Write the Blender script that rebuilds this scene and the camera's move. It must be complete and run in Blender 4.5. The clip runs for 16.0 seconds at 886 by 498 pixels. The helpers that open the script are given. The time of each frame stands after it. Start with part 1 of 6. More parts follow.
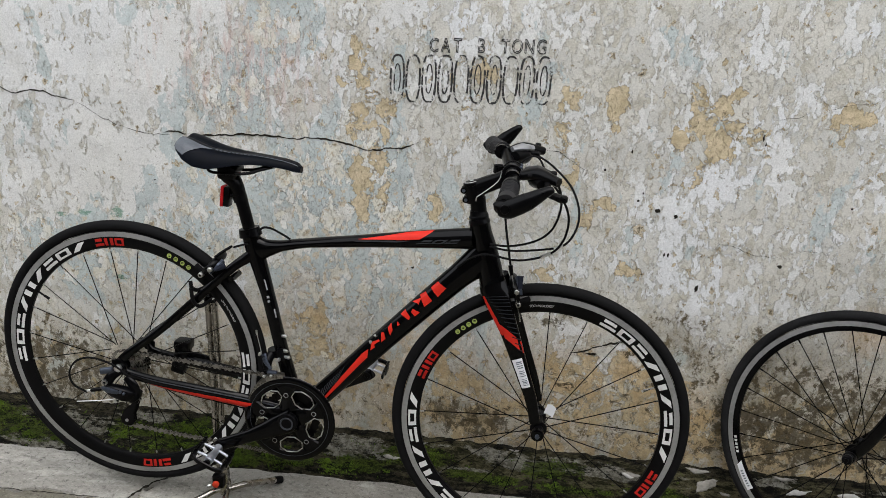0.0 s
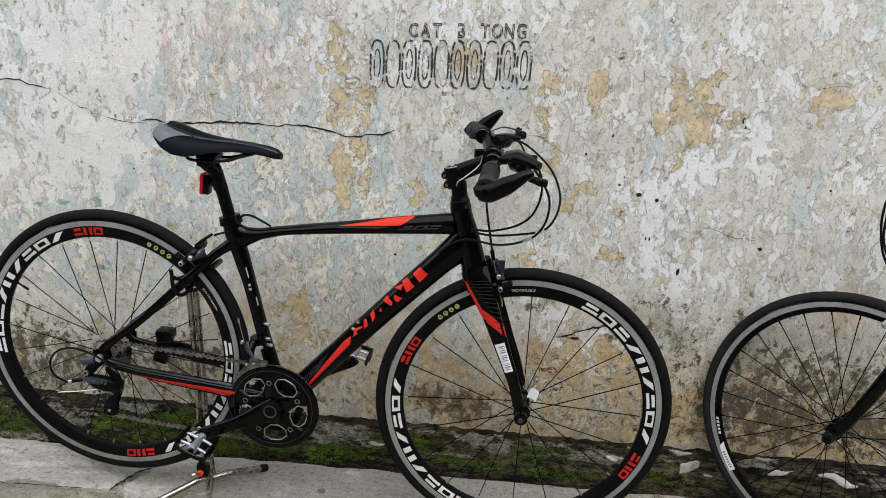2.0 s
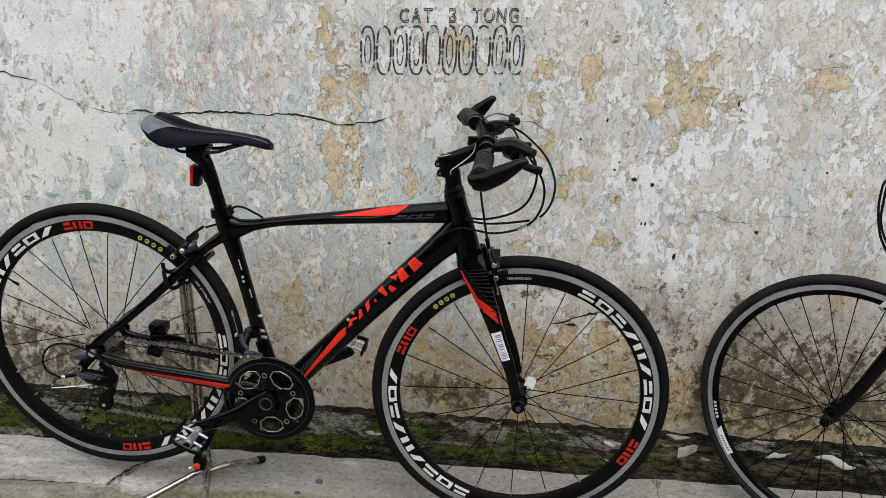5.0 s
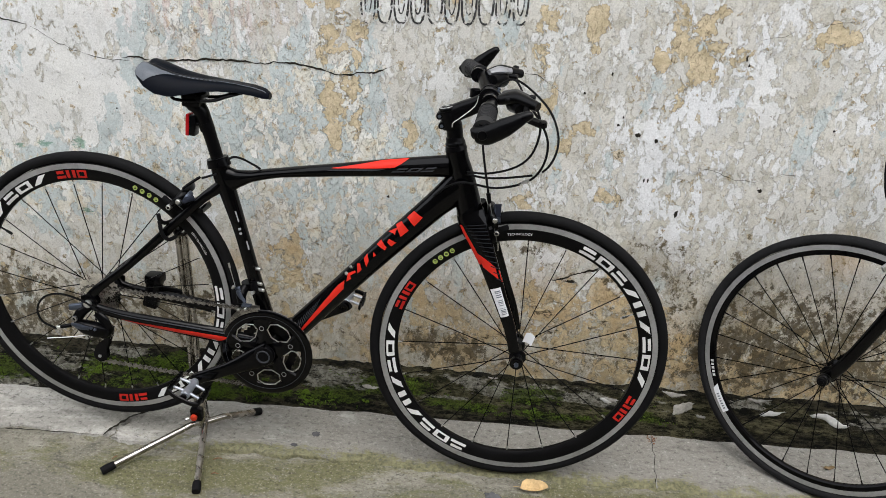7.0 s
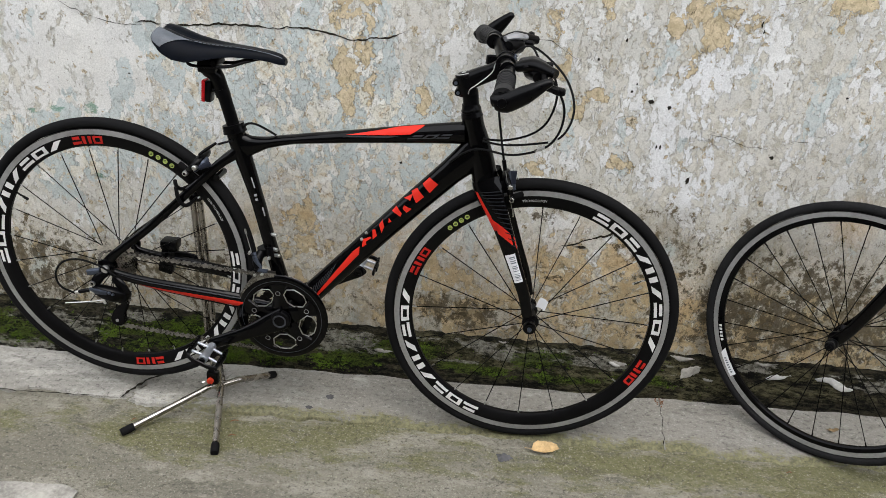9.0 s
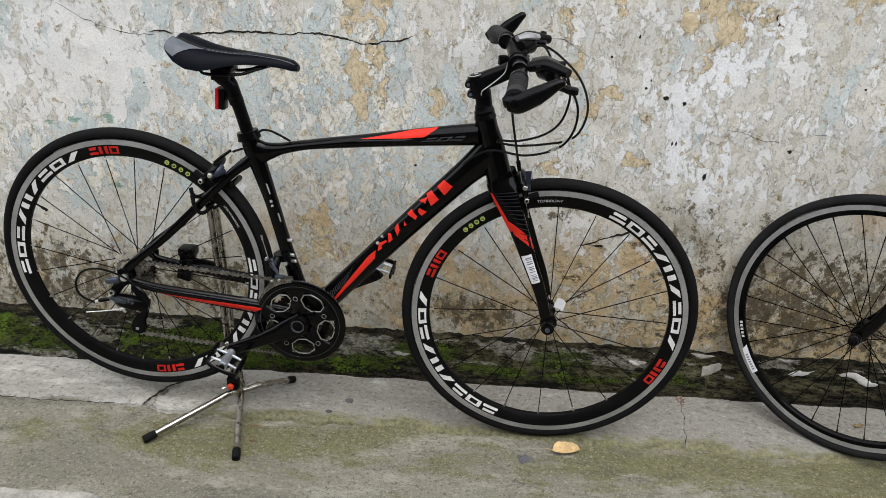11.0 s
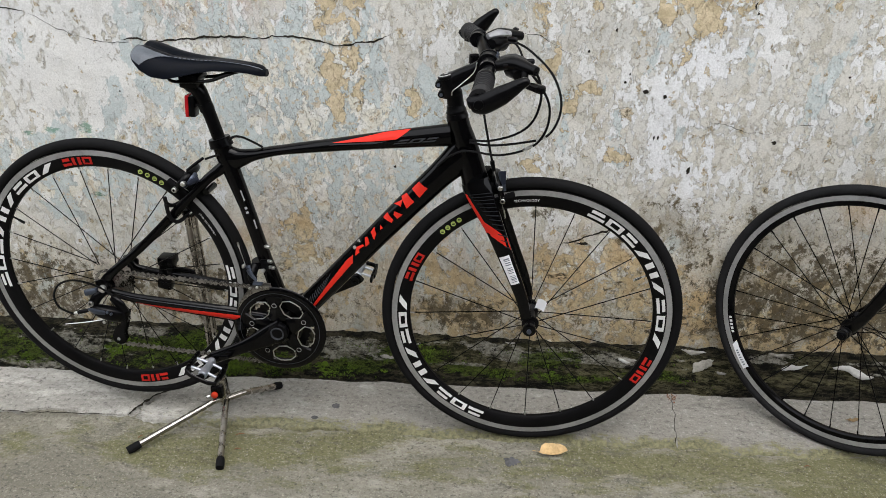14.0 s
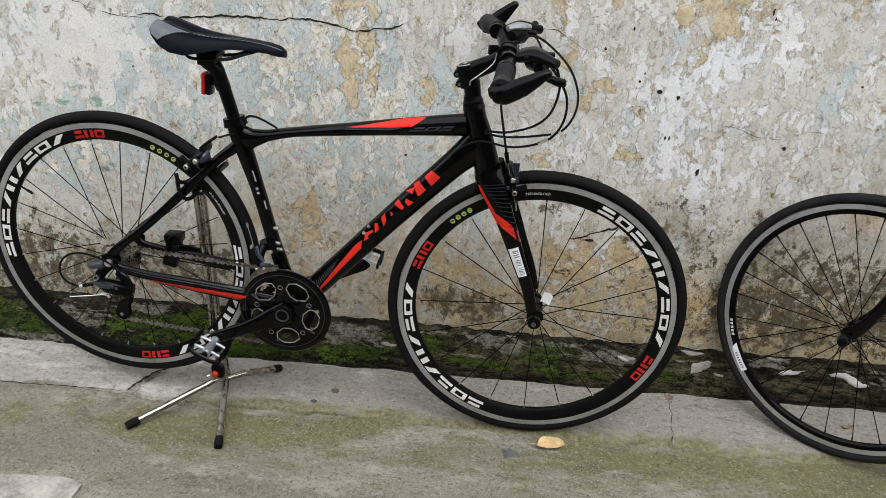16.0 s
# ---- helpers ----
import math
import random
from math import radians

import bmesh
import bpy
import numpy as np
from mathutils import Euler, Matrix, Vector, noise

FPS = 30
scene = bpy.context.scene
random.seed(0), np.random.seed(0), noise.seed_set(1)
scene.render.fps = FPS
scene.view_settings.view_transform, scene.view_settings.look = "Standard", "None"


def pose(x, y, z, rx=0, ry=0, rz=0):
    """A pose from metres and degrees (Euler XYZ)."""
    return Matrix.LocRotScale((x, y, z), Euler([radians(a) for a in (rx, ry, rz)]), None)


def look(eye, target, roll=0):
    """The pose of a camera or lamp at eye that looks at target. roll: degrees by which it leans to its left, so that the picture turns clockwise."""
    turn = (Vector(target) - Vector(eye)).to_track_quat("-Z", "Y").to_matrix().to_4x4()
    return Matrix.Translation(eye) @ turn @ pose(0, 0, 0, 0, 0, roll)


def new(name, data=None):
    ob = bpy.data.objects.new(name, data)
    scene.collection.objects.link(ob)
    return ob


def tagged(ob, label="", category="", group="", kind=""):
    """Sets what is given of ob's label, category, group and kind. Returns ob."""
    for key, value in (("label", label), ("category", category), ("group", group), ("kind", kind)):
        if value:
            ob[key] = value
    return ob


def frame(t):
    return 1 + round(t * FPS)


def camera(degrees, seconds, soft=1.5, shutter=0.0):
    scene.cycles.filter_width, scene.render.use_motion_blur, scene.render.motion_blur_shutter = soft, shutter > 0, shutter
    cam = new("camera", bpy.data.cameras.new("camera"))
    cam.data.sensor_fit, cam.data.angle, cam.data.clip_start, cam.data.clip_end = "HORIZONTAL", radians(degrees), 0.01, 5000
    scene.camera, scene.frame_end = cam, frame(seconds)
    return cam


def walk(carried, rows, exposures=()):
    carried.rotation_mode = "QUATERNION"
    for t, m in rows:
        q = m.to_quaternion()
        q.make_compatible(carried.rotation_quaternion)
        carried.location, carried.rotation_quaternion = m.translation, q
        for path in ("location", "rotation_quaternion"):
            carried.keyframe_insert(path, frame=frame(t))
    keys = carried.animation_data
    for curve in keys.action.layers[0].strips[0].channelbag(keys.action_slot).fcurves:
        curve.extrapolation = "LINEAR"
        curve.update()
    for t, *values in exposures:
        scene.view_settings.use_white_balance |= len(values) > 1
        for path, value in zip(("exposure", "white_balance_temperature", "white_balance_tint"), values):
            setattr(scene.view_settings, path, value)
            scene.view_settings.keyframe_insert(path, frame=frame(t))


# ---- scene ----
cam = camera(57.94, 16.0, soft=0.6)
PATH = [
    (0, (0.9456, -1.6410, 1.2510), (0.6986, 0.2494, 0.6464), 3.53),
    (0.5, (0.9429, -1.6357, 1.2423), (0.7129, 0.2573, 0.6393), 3.56),
    (1, (0.9431, -1.6440, 1.2310), (0.7179, 0.2462, 0.6174), 3.97),
    (1.5, (0.9465, -1.6473, 1.2336), (0.7275, 0.2405, 0.6107), 3.59),
    (2, (0.9574, -1.6406, 1.2423), (0.7454, 0.2467, 0.6153), 3.22),
    (2.5, (0.9551, -1.6442, 1.2456), (0.7455, 0.2437, 0.6194), 2.96),
    (3, (0.9472, -1.6455, 1.2478), (0.7390, 0.2423, 0.6211), 2.80),
    (3.5, (0.9487, -1.6405, 1.2480), (0.7433, 0.2483, 0.6233), 2.29),
    (3.7, (0.9486, -1.6368, 1.2509), (0.7422, 0.2518, 0.6259), 2.19),
    (6, (0.9582, -1.6094, 1.2466), (0.7776, 0.2498, 0.5321), 2.82),
    (6.5, (0.9576, -1.6029, 1.2444), (0.7848, 0.2478, 0.5062), 2.91),
    (7, (0.9411, -1.6021, 1.2408), (0.7694, 0.2351, 0.4694), 3.47),
    (7.5, (0.9275, -1.5982, 1.2458), (0.7560, 0.2359, 0.4669), 3.81),
    (8, (0.9026, -1.6042, 1.2391), (0.7204, 0.2190, 0.4373), 4.23),
    (8.5, (0.9025, -1.6133, 1.2423), (0.7344, 0.1940, 0.4025), 3.98),
    (8.7, (0.9032, -1.6191, 1.2473), (0.7410, 0.1834, 0.3960), 3.87),
    (10.8, (0.9112, -1.6137, 1.2569), (0.7291, 0.1834, 0.3982), 2.17),
    (11, (0.9090, -1.6129, 1.2551), (0.7067, 0.1826, 0.3977), 1.89),
    (11.5, (0.9102, -1.6120, 1.2588), (0.6812, 0.1776, 0.3959), 1.42),
    (12, (0.9360, -1.5930, 1.2620), (0.6940, 0.1940, 0.3969), 0.44),
    (12.5, (0.9469, -1.5849, 1.2636), (0.7018, 0.2011, 0.3975), 0.55),
    (13, (0.9526, -1.5828, 1.2653), (0.7096, 0.2024, 0.3970), 1.12),
    (13.5, (0.9665, -1.5822, 1.2635), (0.7249, 0.2016, 0.3920), 1.03),
    (14, (0.9827, -1.5728, 1.2618), (0.7482, 0.2124, 0.3910), -0.06),
    (14.5, (0.9745, -1.5708, 1.2631), (0.7456, 0.2131, 0.3884), -0.27),
    (15, (0.9578, -1.5785, 1.2586), (0.7287, 0.2040, 0.3811), 0.72),
    (15.5, (0.9509, -1.5841, 1.2576), (0.7416, 0.1999, 0.3780), 2.07),
    (16, (0.9435, -1.5896, 1.2514), (0.7348, 0.1939, 0.3709), 2.92),
]
walk(cam, [(t, look(eye, target, roll)) for t, eye, target, roll in PATH], exposures=((0.0, 1.06), (2.0, 1.25), (3.5, 1.22), (6.0, 1.25), (7.0, 1.36), (8.5, 1.30), (11.0, 1.32), (16.0, 1.32)))
# ---- light ----
world = bpy.data.worlds.new("world")
scene.world = world
world.use_nodes = True
_wn = world.node_tree.nodes
_sky = _wn.new("ShaderNodeTexSky")
_sky.sky_type, _sky.sun_disc = "NISHITA", False
_sky.sun_elevation, _sky.sun_rotation = radians(62), radians(150)
_sky.air_density, _sky.dust_density = 1.0, 3.0
_wash = _wn.new("ShaderNodeMix")
_wash.data_type, _wash.blend_type = "RGBA", "MIX"
_wash.inputs[0].default_value = 0.8
_wash.inputs[7].default_value = (7.2, 7.3, 7.5, 1)
world.node_tree.links.new(_sky.outputs[0], _wash.inputs[6])
world.node_tree.links.new(_wash.outputs[2], _wn["Background"].inputs[0])
_wn["Background"].inputs[1].default_value = 0.15
sun = new("sun", bpy.data.lights.new("sun", "SUN"))
sun.data.energy, sun.data.angle, sun.data.color = 0.6, radians(40), (1.0, 0.97, 0.93)
sun.matrix_world = look((1.5, -3.0, 6.0), (0.8, 0.0, 0.0))

# ---- materials ----


class Nodes:
    """A small hand for writing node materials."""

    def __init__(self, name):
        self.m = bpy.data.materials.new(name)
        self.m.use_nodes = True
        self.t = self.m.node_tree
        self.b = self.t.nodes["Principled BSDF"]

    def add(self, kind, **sets):
        n = self.t.nodes.new(kind)
        for k, v in sets.items():
            n.inputs[k.replace("_", " ")].default_value = v
        return n

    def link(self, a, b):
        self.t.links.new(a, b)

    def coords(self):
        return self.t.nodes.new("ShaderNodeTexCoord").outputs["Object"]

    def noise(self, vec, scale, detail=4, rough=0.55, distortion=0.0):
        n = self.add("ShaderNodeTexNoise", Scale=scale, Detail=detail, Roughness=rough, Distortion=distortion)
        self.link(vec, n.inputs["Vector"])
        return n.outputs["Fac"]

    def ramp(self, fac, lo, hi, a=0.0, b=1.0):
        n = self.t.nodes.new("ShaderNodeMapRange")
        n.interpolation_type = "SMOOTHSTEP"
        for i, v in enumerate((lo, hi, a, b)):
            n.inputs[i + 1].default_value = v
        self.link(fac, n.inputs[0])
        return n.outputs[0]

    def math(self, op, a, b=0.0):
        n = self.t.nodes.new("ShaderNodeMath")
        n.operation = op
        for i, v in enumerate((a, b)):
            if isinstance(v, (int, float)):
                n.inputs[i].default_value = v
            else:
                self.link(v, n.inputs[i])
        return n.outputs[0]

    def mix(self, fac, a, b, kind="MIX"):
        n = self.t.nodes.new("ShaderNodeMix")
        n.data_type, n.blend_type = "RGBA", kind
        for i, v in ((0, fac), (6, a), (7, b)):
            if isinstance(v, (int, float)):
                n.inputs[i].default_value = v
            elif isinstance(v, tuple):
                n.inputs[i].default_value = (*v, 1)
            else:
                self.link(v, n.inputs[i])
        return n.outputs[2]

    def stretch(self, vec, sx, sy, sz):
        n = self.t.nodes.new("ShaderNodeMapping")
        n.inputs["Scale"].default_value = (sx, sy, sz)
        self.link(vec, n.inputs["Vector"])
        return n.outputs[0]

    def bump(self, height, distance, strength=1.0, under=None):
        n = self.add("ShaderNodeBump", Distance=distance, Strength=strength)
        self.link(height, n.inputs["Height"])
        if under is not None:
            self.link(under, n.inputs["Normal"])
        self.link(n.outputs[0], self.b.inputs["Normal"])
        return n.outputs[0]


def surface(name, colour, rough=0.5, metal=0.0, coat=0.0, vary=0.25, grain=60.0, relief=0.0, second=None, shine=0.09, coat_ior=1.25):
    """A worn everyday surface: colour broken up at two scales, with roughness that follows."""
    n = Nodes(name)
    v = n.coords()
    big, small = n.noise(v, grain * 0.12, 5), n.noise(v, grain, 3)
    blend = n.math("ADD", n.math("MULTIPLY", big, 0.6), n.math("MULTIPLY", small, 0.4))
    dark = tuple(c * (1 - vary) for c in colour)
    lite = second or tuple(min(1, c * (1 + vary)) for c in colour)
    n.link(n.mix(n.ramp(blend, 0.3, 0.7), dark, lite), n.b.inputs["Base Color"])
    n.link(n.ramp(blend, 0.3, 0.7, max(0.03, rough - 0.08), min(1, rough + 0.12)), n.b.inputs["Roughness"])
    n.b.inputs["Metallic"].default_value = metal
    n.b.inputs["Specular IOR Level"].default_value = shine
    n.b.inputs["Coat Weight"].default_value = coat
    n.b.inputs["Coat Roughness"].default_value = 0.06
    n.b.inputs["Coat IOR"].default_value = coat_ior
    if relief:
        n.bump(small, relief)
    return n.m


PAINT = surface("black gloss paint", (0.0010, 0.0010, 0.0013), 0.30, coat=1.0, vary=0.2, shine=0.02, coat_ior=1.25)
CARBON = surface("black carbon rim", (0.0025, 0.0025, 0.0028), 0.42, coat=0.05, vary=0.25)
MATT = surface("black anodised", (0.0018, 0.0018, 0.0022), 0.32, metal=0.0, vary=0.3, shine=0.03, coat=0.55)
PLASTIC = surface("black plastic", (0.0020, 0.0020, 0.0024), 0.30, vary=0.3, shine=0.04, coat=0.55)
BLUEALLOY = surface("dark blue grey alloy", (0.075, 0.088, 0.115), 0.34, metal=0.7, vary=0.35, grain=180)
RUBBER = surface("black rubber", (0.0055, 0.0055, 0.006), 0.7, vary=0.3, grain=150, relief=0.0004)
GRIP = surface("grey black grip rubber", (0.014, 0.014, 0.015), 0.55, vary=0.3, grain=150, shine=0.25)
GREYTYRE = surface("dusty grey rubber", (0.013, 0.013, 0.014), 0.7, vary=0.3, grain=200, relief=0.0005)
VINYL = surface("black saddle vinyl", (0.0016, 0.0026, 0.005), 0.36, vary=0.25, grain=300, relief=0.0001, shine=0.05)
GREYVINYL = surface("grey saddle vinyl", (0.085, 0.095, 0.11), 0.36, vary=0.15, grain=300, shine=0.25)
RED = surface("red decal", (0.55, 0.025, 0.015), 0.35, coat=0.3, vary=0.12)
DIMRED = surface("dull red rim decal", (0.42, 0.02, 0.015), 0.5, vary=0.2)
WHITE = surface("white decal", (0.62, 0.62, 0.62), 0.5, vary=0.15)
GREYDECAL = surface("dark grey decal", (0.035, 0.037, 0.042), 0.4, vary=0.2)
DIMDECAL = surface("faint grey decal", (0.016, 0.017, 0.020), 0.4, vary=0.2)
GREENDECAL = surface("yellow green decal", (0.36, 0.44, 0.12), 0.5, vary=0.15)
TRACK = surface("machined grey brake track", (0.30, 0.30, 0.30), 0.42, metal=0.5, vary=0.2, grain=120)
STEEL = surface("bright steel", (0.55, 0.55, 0.54), 0.28, metal=1.0, vary=0.2)
DULLSTEEL = surface("brushed stainless tube", (0.40, 0.375, 0.34), 0.24, metal=1.0, vary=0.3)
ALLOY = surface("blue grey polished alloy", (0.42, 0.45, 0.50), 0.42, metal=0.85, vary=0.25)
CHAIN = surface("oily chain steel", (0.21, 0.20, 0.185), 0.28, metal=0.9, vary=0.55, grain=400)
COG = surface("steel sprockets", (0.60, 0.575, 0.53), 0.28, metal=1.0, vary=0.5, grain=250)
LENS = surface("red reflector plastic", (0.42, 0.012, 0.015), 0.2, coat=0.5, vary=0.2)
ORANGE = surface("orange red knob", (0.60, 0.055, 0.025), 0.45, vary=0.2)
PAPER = surface("white paper label", (0.68, 0.69, 0.72), 0.7, vary=0.06)
INK = surface("grey printed bars", (0.16, 0.17, 0.2), 0.7, vary=0.2)
LEAF = surface("dry yellow leaf", (0.46, 0.325, 0.165), 0.75, vary=0.35, grain=150)
DEADLEAF = surface("dull brown leaf", (0.19, 0.135, 0.075), 0.8, vary=0.35, grain=150)
RUST = surface("rusty brown crumbs", (0.17, 0.085, 0.045), 0.9, vary=0.4, grain=200)
CHIP = surface("pale mortar", (0.27, 0.26, 0.235), 0.9, vary=0.4, grain=120, relief=0.001)
WHITEWASH = surface("whitewash", (0.55, 0.55, 0.53), 0.9, vary=0.2, grain=120, relief=0.001)
# near-black for flat strips and discs: the shade in cracks and pits as colour
GAP = surface("deep black gap shade", (0.020, 0.018, 0.014), 0.95, vary=0.4, grain=200)


def plaster():
    """Old peeling wall paint over grey and tan plaster; the wall's own fields say where it has worn."""
    n = Nodes("peeling painted plaster")
    v = n.coords()

    def field(name):
        a = n.t.nodes.new("ShaderNodeAttribute")
        a.attribute_name = name
        c = n.t.nodes.new("ShaderNodeSeparateColor")
        n.link(a.outputs["Color"], c.inputs[0])
        return c.outputs
    tanzone, lean_g, grime = field("wear")
    green_f, pink_f, mint_f = field("smear")
    algae_f, warm_f, _ = field("stain")
    lean = n.math("MULTIPLY", n.math("SUBTRACT", lean_g, 0.5), 2.0)
    warp = n.add("ShaderNodeTexNoise", Scale=26.0, Detail=5.0)
    n.link(v, warp.inputs["Vector"])
    shift = n.t.nodes.new("ShaderNodeVectorMath")
    shift.operation = "MULTIPLY_ADD"
    n.link(warp.outputs["Color"], shift.inputs[0])
    shift.inputs[1].default_value = (0.028, 0.028, 0.028)
    n.link(v, shift.inputs[2])
    flat = n.stretch(shift.outputs[0], 1, 1, 0.85)
    tall = n.stretch(shift.outputs[0], 1.15, 1, 0.62)
    grain = n.noise(v, 260, 4, 0.65)
    wash = n.noise(n.stretch(v, 1, 1, 0.6), 2.6, 5, 0.6)
    # the last white coat, lost in crinkled flakes large and small
    flake = n.math("ADD", n.math("MULTIPLY", n.noise(tall, 19, 8, 0.62), 0.62), n.math("MULTIPLY", n.noise(tall, 70, 4, 0.6), 0.38))
    loss = n.math("ADD", flake, n.math("MULTIPLY", n.math("SUBTRACT", n.math("ADD", lean, n.math("MULTIPLY", grime, 0.8)), n.math("MULTIPLY", wash, 0.25)), 0.14))
    coat_off = n.ramp(loss, 0.448, 0.455)
    # the older cream coat beneath, chipped in its turn
    chip = n.math("ADD", n.math("MULTIPLY", n.noise(tall, 42, 7, 0.62), 0.75), n.math("MULTIPLY", n.noise(flat, 90, 4, 0.6), 0.25))
    chip_off = n.math("MULTIPLY", coat_off, n.ramp(chip, 0.515, 0.522))
    # bare tan plaster
    bare = n.math("ADD", n.math("MULTIPLY", n.noise(flat, 24, 8, 0.63), 0.85), n.math("MULTIPLY", tanzone, 0.205))
    bare_off = n.math("MAXIMUM", n.ramp(bare, 0.592, 0.600), n.ramp(n.math("ADD", n.noise(flat, 30, 9, 0.62), n.math("MULTIPLY", wash, 0.06)), 0.655, 0.661, 0, 0.8))
    white = n.mix(n.ramp(wash, 0.35, 0.65), (0.635, 0.633, 0.607), (0.665, 0.677, 0.685))
    white = n.mix(n.ramp(n.noise(n.stretch(v, 1, 1, 0.45), 30, 8, 0.7), 0.50, 0.66, 0, 0.35), white, (0.52, 0.52, 0.49))
    cream = n.mix(n.ramp(n.noise(v, 7, 6, 0.6), 0.38, 0.62), (0.570, 0.555, 0.506), (0.535, 0.532, 0.50))
    older = n.mix(n.ramp(n.noise(flat, 48, 8, 0.7), 0.42, 0.6), (0.44, 0.42, 0.36), (0.575, 0.56, 0.505))
    tan = n.mix(n.ramp(n.noise(v, 34, 8, 0.7), 0.35, 0.65), (0.43, 0.357, 0.230), (0.61, 0.515, 0.355))
    colour = n.mix(coat_off, white, cream)
    colour = n.mix(chip_off, colour, older)
    # old blue-grey distemper showing in thin patches with hard sides
    blue_n = n.math("ADD", n.noise(tall, 11, 10, 0.62), n.math("MULTIPLY", n.math("SUBTRACT", mint_f, 1.0), 0.20))
    blue = n.math("MULTIPLY", n.ramp(blue_n, 0.415, 0.425), n.ramp(n.noise(v, 70, 6, 0.7), 0.30, 0.55, 0.55, 0.95))
    colour = n.mix(blue, colour, n.mix(wash, (0.40, 0.452, 0.450), (0.535, 0.585, 0.582)))
    # a mosaic of cream and tan flakes left on the distemper
    held = n.math("ADD", n.math("MULTIPLY", n.noise(tall, 28, 6, 0.56), 0.8), n.math("ADD", n.math("MULTIPLY", n.noise(flat, 70, 4, 0.6), 0.2), n.math("MULTIPLY", n.math("SUBTRACT", mint_f, 1.0), 0.16)))
    flakes = n.ramp(held, 0.508, 0.514)
    colour = n.mix(n.math("MULTIPLY", flakes, 0.92), colour, n.mix(n.ramp(n.noise(v, 20, 4), 0.4, 0.6), (0.61, 0.585, 0.50), (0.70, 0.695, 0.66)))
    warmed = n.ramp(n.math("ADD", n.noise(flat, 56, 6, 0.58), n.math("MULTIPLY", n.math("SUBTRACT", mint_f, 1.0), 0.12)), 0.572, 0.578)
    colour = n.mix(n.math("MULTIPLY", warmed, 0.85), colour, n.mix(n.noise(v, 90, 4), (0.45, 0.385, 0.28), (0.57, 0.50, 0.385)))
    # shade at the flake sides, painted as a thin dark outline
    lip = n.math("SUBTRACT", n.ramp(held, 0.498, 0.506), n.ramp(held, 0.510, 0.520))
    colour = n.mix(n.math("MULTIPLY", lip, 0.32), colour, (0.17, 0.16, 0.13))
    colour = n.mix(bare_off, colour, tan)
    colour = n.mix(n.math("MULTIPLY", grime, 0.24), colour, (0.45, 0.37, 0.20))
    rust = n.math("MULTIPLY", warm_f, n.ramp(n.noise(flat, 12, 10, 0.7), 0.43, 0.55, 0, 0.50))
    colour = n.mix(rust, colour, (0.46, 0.305, 0.145))
    # chalky scabs towards the foot
    scab_n = n.math("ADD", n.math("MULTIPLY", n.noise(flat, 40, 12, 0.72), 0.65), n.math("MULTIPLY", n.noise(flat, 120, 6, 0.7), 0.35))
    scab = n.math("MULTIPLY", n.ramp(scab_n, 0.536, 0.543), n.ramp(grime, 0.04, 0.40, 0, 0.85))
    colour = n.mix(scab, colour, n.mix(n.ramp(n.noise(v, 16, 4), 0.4, 0.6), (0.55, 0.485, 0.355), (0.69, 0.655, 0.54)))
    # edge shade painted as dark lines along the broken flakes, patchy by noise
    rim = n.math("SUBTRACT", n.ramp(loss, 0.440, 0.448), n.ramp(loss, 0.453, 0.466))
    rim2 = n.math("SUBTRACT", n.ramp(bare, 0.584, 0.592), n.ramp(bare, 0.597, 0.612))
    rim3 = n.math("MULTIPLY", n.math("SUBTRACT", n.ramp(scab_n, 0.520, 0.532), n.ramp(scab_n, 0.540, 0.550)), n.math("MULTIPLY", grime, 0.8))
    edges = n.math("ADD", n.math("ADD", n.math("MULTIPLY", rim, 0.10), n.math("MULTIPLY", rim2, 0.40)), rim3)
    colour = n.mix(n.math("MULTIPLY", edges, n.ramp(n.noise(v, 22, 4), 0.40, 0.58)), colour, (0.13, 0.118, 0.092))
    # hairline crazing here and there
    craze = n.add("ShaderNodeTexVoronoi", Scale=13.0)
    craze.feature = "DISTANCE_TO_EDGE"
    n.link(n.stretch(shift.outputs[0], 1, 1, 1.5), craze.inputs["Vector"])
    hair = n.math("MULTIPLY", n.ramp(craze.outputs["Distance"], 0.004, 0.014, 1, 0), n.ramp(n.noise(v, 9, 5), 0.60, 0.68, 0, 0.10))
    colour = n.mix(hair, colour, (0.16, 0.145, 0.12))
    # level fissures where the damp plaster has come away
    seam = n.math("ABSOLUTE", n.math("SUBTRACT", n.noise(n.stretch(shift.outputs[0], 0.5, 1, 2.2), 11, 6, 0.6), 0.5))
    fissure = n.math("MULTIPLY", n.math("MULTIPLY", n.ramp(seam, 0.003, 0.016, 0.9, 0), n.ramp(grime, 0.1, 0.5)), n.ramp(n.noise(v, 15, 5), 0.56, 0.64))
    colour = n.mix(fissure, colour, (0.045, 0.037, 0.025))
    # dark algae and soot, in clusters
    soot = n.math("ADD", n.noise(flat, 30, 14, 0.8), n.math("ADD", n.math("MULTIPLY", grime, 0.060), n.math("MULTIPLY", algae_f, 0.105)))
    colour = n.mix(n.ramp(soot, 0.590, 0.650, 0, 0.86), colour, (0.064, 0.049, 0.026))
    stain = n.math("MULTIPLY", n.math("MAXIMUM", n.math("MULTIPLY", grime, 0.72), algae_f), n.ramp(n.noise(v, 7, 12, 0.76), 0.42, 0.60, 0, 0.58))
    colour = n.mix(stain, colour, (0.175, 0.142, 0.085))
    speck = n.ramp(n.noise(v, 120, 5, 0.66), 0.645, 0.68, 0, 0.65)
    colour = n.mix(speck, colour, (0.14, 0.125, 0.10))
